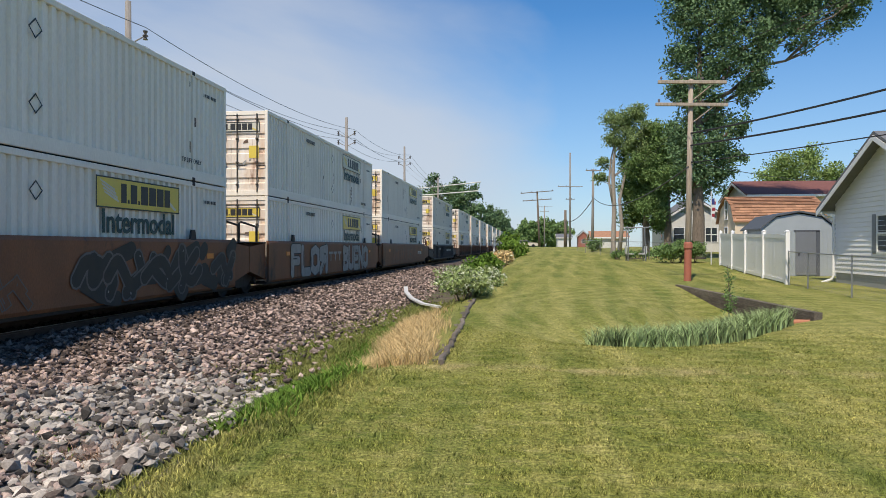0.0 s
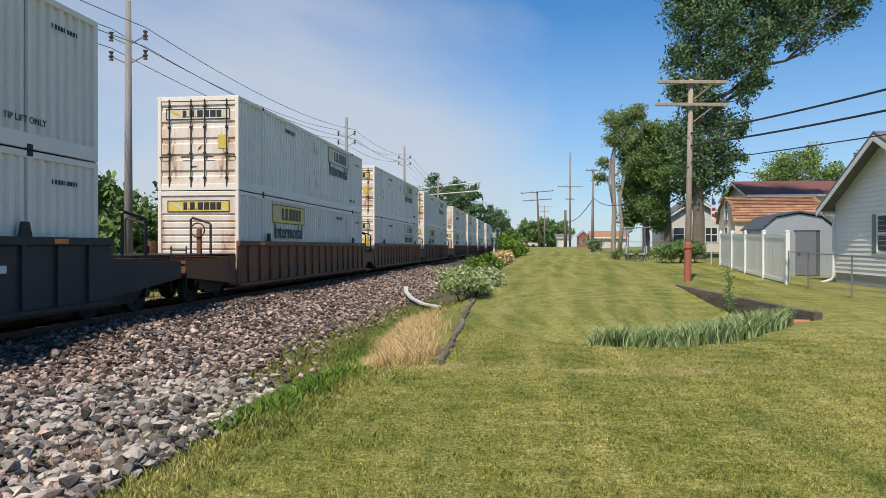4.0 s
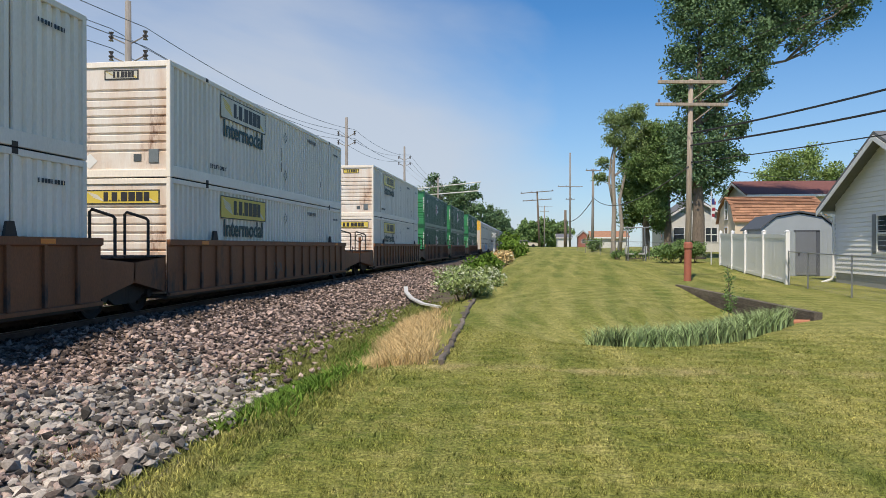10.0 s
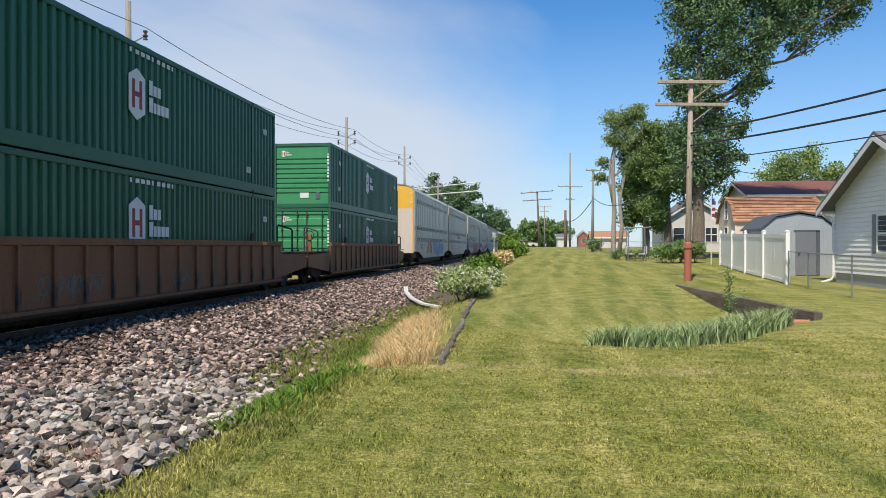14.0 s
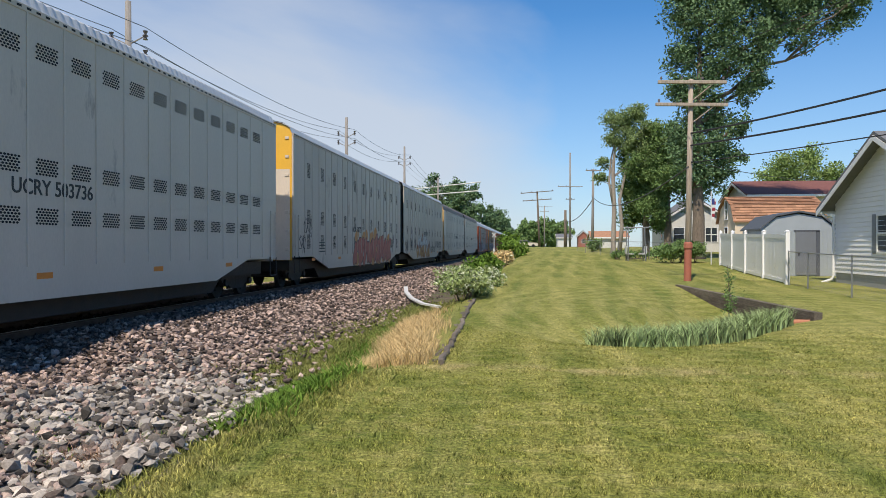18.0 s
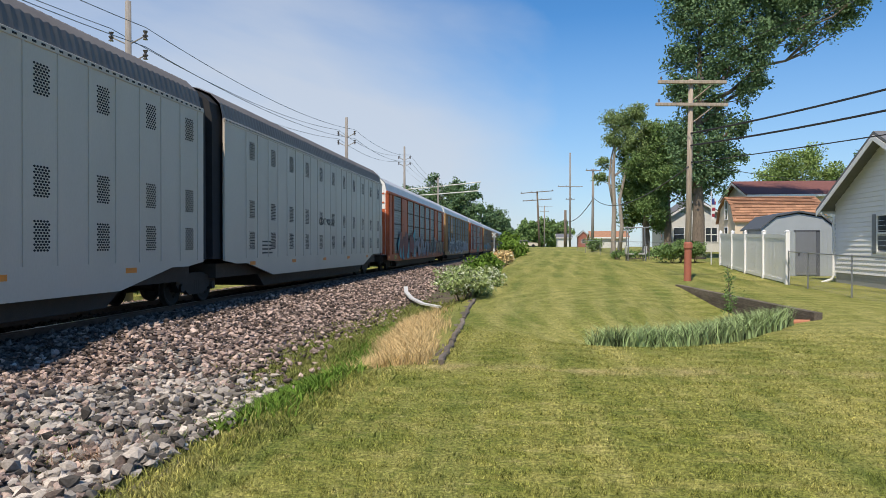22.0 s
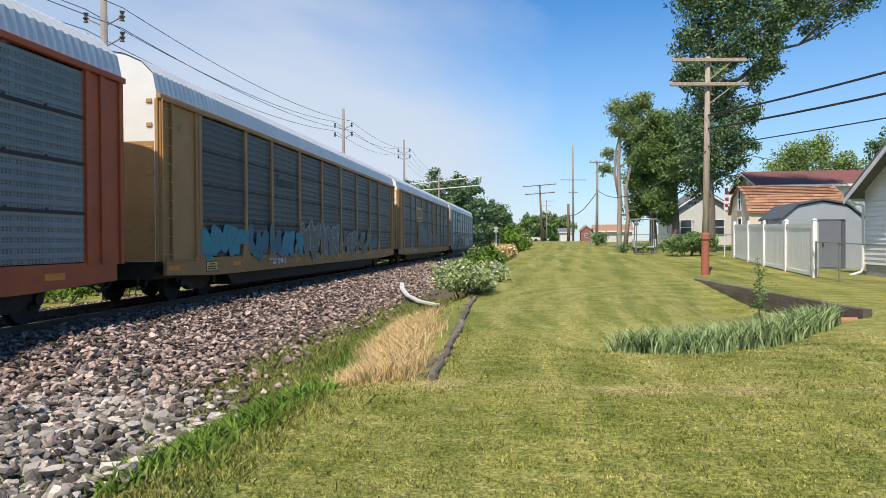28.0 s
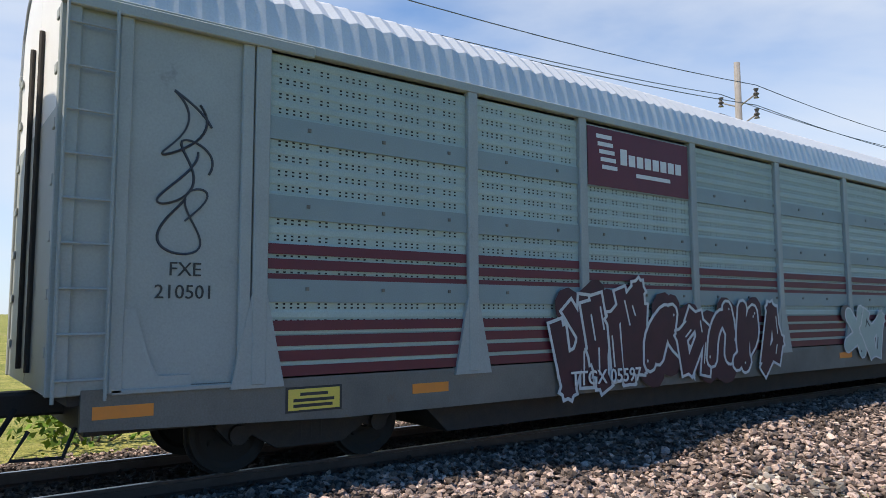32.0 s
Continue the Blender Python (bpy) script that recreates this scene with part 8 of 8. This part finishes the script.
gable_house("house", "low white house with grey roof behind a tree", 13.3, 19.2, 74.0, 82.0, 1.0, 3.4, 5.3, "y", soft_white, grey_shingle, 0.4, 0.2, siding=False,
            windows=(("y", 1.3, 1.0, 1.0, 1.4, False), ("y", 4.4, 1.0, 1.1, 1.4, False), ("x", 2.0, 1.2, 0.9, 1.2, False)))
gable_house("house", "white garage at the end of the lawn", 6.2, 9.4, 172.0, 180.0, 1.2, 2.4, 3.3, "x", soft_white, grey_shingle, 0.3, 0.2, siding=False)
gable_house("house", "red brick building behind a far pole", 12.2, 14.8, 190.0, 196.0, 1.2, 3.2, 4.4, "y", brick_red, grey_shingle, 0.3, 0.2, siding=False, windows=(("y", 1.3, 1.2, 0.8, 1.0, False),))
gable_house("shed", "low pink-roofed shed beside the far trees", 8.3, 13.0, 100.0, 106.0, 1.3, 1.5, 2.3, "x", soft_white, shingle, 0.3, 0.2, siding=False)
gable_house("house", "grey-roofed building beyond the track", -38.0, -24.0, 20.0, 30.0, -0.5, 3.4, 5.0, "x", soft_white, grey_shingle, 0.4, 0.2, siding=False)

# garden glider swing
sw = thing("garden_swing", "pale metal garden glider swing on the lawn's edge", "garden swing", Matrix.Translation((6.7, 47.6, gz(6.7, 47.6))))
for x in (-0.55, 0.55):
    for y in (-0.5, 0.5):
        part("post", Geo().tube([(x, y, 0), (x * 0.9, y * 0.8, 2.15)], 0.035, 8), chain_steel, sw)
for y in (-0.4, 0.4):
    part("top_bar", Geo().tube([(-0.75, y, 2.15), (0.75, y, 2.15)], 0.03, 8), chain_steel, sw)
for x in (-0.4, 0.4):
    part("seat", Geo().box(x - 0.2, x + 0.2, -0.5, 0.5, 0.42, 0.47, 0.01), soft_white, sw)
    part("backrest", Geo().box(x + (0.2 if x > 0 else -0.24), x + (0.24 if x > 0 else -0.2), -0.5, 0.5, 0.47, 0.95, 0.01), soft_white, sw)
    part("hanger", Geo().tube([(x, 0.45, 0.45), (x, 0.4, 2.1)], 0.015, 6), chain_steel, sw)
part("foot_board", Geo().box(-0.5, 0.5, -0.45, 0.45, 0.12, 0.16), old_timber, sw)
# flag on a pole
fl = thing("flag_pole", "flag with red and white stripes on a thin pole", "flag", Matrix.Translation((10.0, 41.8, gz(10.0, 41.8))))
part("pole", Geo().tube([(0, 0, 0), (0, 0, 4.1)], 0.03, 8), soft_white, fl)
for k in range(7):
    part("stripe", Geo().box(0.02 + 0.02 * (k % 2), 0.17 + 0.015 * k, -0.012 - 0.01 * (k % 2), 0.012, 2.50 + k * 0.17, 2.67 + k * 0.17, 0.004), ink_red if k % 2 else ink_white, fl)
part("canton", Geo().box(0.02, 0.17, -0.026, 0.016, 3.35, 3.69), material("flag_blue", (0.03, 0.05, 0.20), 0.7), fl)
# level crossing: signals, road, cabinet, parked cars
asphalt = material("asphalt", (0.13, 0.13, 0.13), 0.9, second=(0.2, 0.195, 0.19), scale=2, amount=0.7, fine=0.15, bump=0.2, bump_scale=60)
road = part("road", Geo().box(-90, -2.0, 132, 139, -0.45, -0.035), asphalt)
tagged(road, "grey asphalt road over the level crossing", "road", kind="structure")
for x, y in ((-6.6, 130.5), (-14.2, 140.5)):
    sg = thing("crossing_signal", "white level-crossing signal mast with lamps", "signal", Matrix.Translation((x, y, -0.4)), group="crossing signals")
    part("mast", Geo().tube([(0, 0, 0), (0, 0, 4.6)], 0.07, 8), soft_white, sg)
    for s in (1, -1):
        part("cross_board", Geo().box(-0.55, 0.55, -0.10, -0.07, -0.09, 0.09), soft_white, sg, at=Matrix.Translation((0, 0, 4.0)) @ Matrix.Rotation(s * 0.8, 4, "Y"))
        part("lamp", Geo().tube([(s * 0.4, -0.16, 2.9), (s * 0.4, 0.0, 2.9)], 0.16, 12), ink_black, sg)
    part("lamp_bar", Geo().box(-0.5, 0.5, -0.03, 0.03, 2.87, 2.93), ink_black, sg)
    part("gate_box", Geo().box(-0.2, 0.2, -0.25, 0.25, 0.6, 1.5, 0.02), soft_white, sg)
cab = part("signal_cabinet", Geo().box(-18.6, -17.0, 128.5, 130.0, -0.6, 1.7, 0.04).box(-18.7, -16.9, 128.4, 130.1, 1.7, 1.8), soft_white)
tagged(cab, "white signal equipment cabinet beside the crossing", "cabinet")


def parked(x, y, turn, paint, label, truck=False):
    c = thing("parked_car", label, "car", Matrix.Translation((x, y, gz(x, y) + 0.02)) @ Matrix.Rotation(turn, 4, "Z"), group="parked cars")
    low = [(-2.4, 0.35), (2.4, 0.35), (2.45, 0.75), (2.3, 0.95), (1.2, 1.02), (-2.3, 1.02), (-2.45, 0.8)]
    cabin = [(-2.1, 1.0), (-1.7, 1.45), (0.3, 1.5), (1.25, 1.0)] if not truck else [(-0.6, 1.0), (-0.5, 1.65), (0.7, 1.68), (1.4, 1.0)]
    part("body", Geo().prism([(b, a) for b, a in low], -0.9, 0.9, "y"), paint, c)
    part("cabin", Geo().prism(cabin, -0.78, 0.78, "y"), pane_mat, c)
    part("roof", Geo().box(cabin[1][0], cabin[2][0], -0.76, 0.76, cabin[2][1] - 0.05, cabin[2][1] + 0.03, 0.02), paint, c)
    for wx in (-1.5, 1.5):
        for wy in (-0.82, 0.82):
            part("wheel", Geo().tube([(wx, wy - 0.1, 0.34), (wx, wy + 0.1, 0.34)], 0.34, 14), black_rubber, c)
    return c


parked(-22.0, 112.0, 0.25, trim_white, "white pickup parked by the crossing road", True)
parked(-19.5, 150.0, 0.1, trim_white, "white car parked beyond the crossing")
parked(-1.0, 150.0, 0.0, silver_side, "grey car on the road beyond the crossing")
# a bird over the line
bird = thing("bird", "small dark bird in flight", "bird")
BS = 0.30
part("body", Geo().tube([(-0.16 * BS, 0, 0), (-0.08 * BS, 0, 0), (0.06 * BS, 0, 0), (0.15 * BS, 0, 0)], [0.01 * BS, 0.045 * BS, 0.05 * BS, 0.01 * BS], 8), ink_black, bird)
WINGS = []
for s in (1, -1):
    w = part("wing", Geo().add([(a * BS, b * BS, c * BS) for a, b, c in ((-0.07, 0, 0), (0.07, 0, 0), (0.04, s * 0.2, 0.12), (-0.05, s * 0.34, 0.16), (-0.09, s * 0.2, 0.1))], [(0, 1, 2), (0, 2, 4), (4, 2, 3)]), ink_black, bird)
    WINGS.append((w, s))


def motions():
    times = [0, 2, 4, 6, 8, 10, 12, 14, 16, 18, 20, 22, 24, 26, 28, 30, 31, 32]
    for ob, u, x, z in MOVING:
        walk(ob, [(t, Matrix.Translation((x, u - run(t), z))) for t in times])
    bird_rows = [(0, pose(12, -6, 9)), (5.2, pose(6, 5, 9)), (5.75, pose(1.4, 9, 6.4, 0, 0, 190)), (6.0, pose(-1.3, 10, 3.3, 0, 0, 190)), (6.25, pose(-4.4, 11, 6.6, 0, 0, 190)), (9, pose(-40, 10, 16, 0, 0, 190)), (32, pose(-120, 0, 22, 0, 0, 190))]
    walk(bird, bird_rows)
    # wheels roll while they are near; far off they rest unseen under their cars
    for ob, dy, u in WHEELS:
        here = [k / 30 for k in range(0, 961) if -8 < u - run(k / 30) < 48]
        if len(here) < 2:
            continue
        first = run(here[0])
        rows = []
        for t in here:
            rows.append((t, Matrix.Translation((0, dy, 0.46)) @ Matrix.Rotation((run(t) - first) / 0.46, 4, "X")))
        if here[0] > 0:
            rows.insert(0, (0, rows[0][1]))
        if here[-1] < 32:
            rows.append((32, rows[-1][1]))
        walk(ob, rows)


motions()
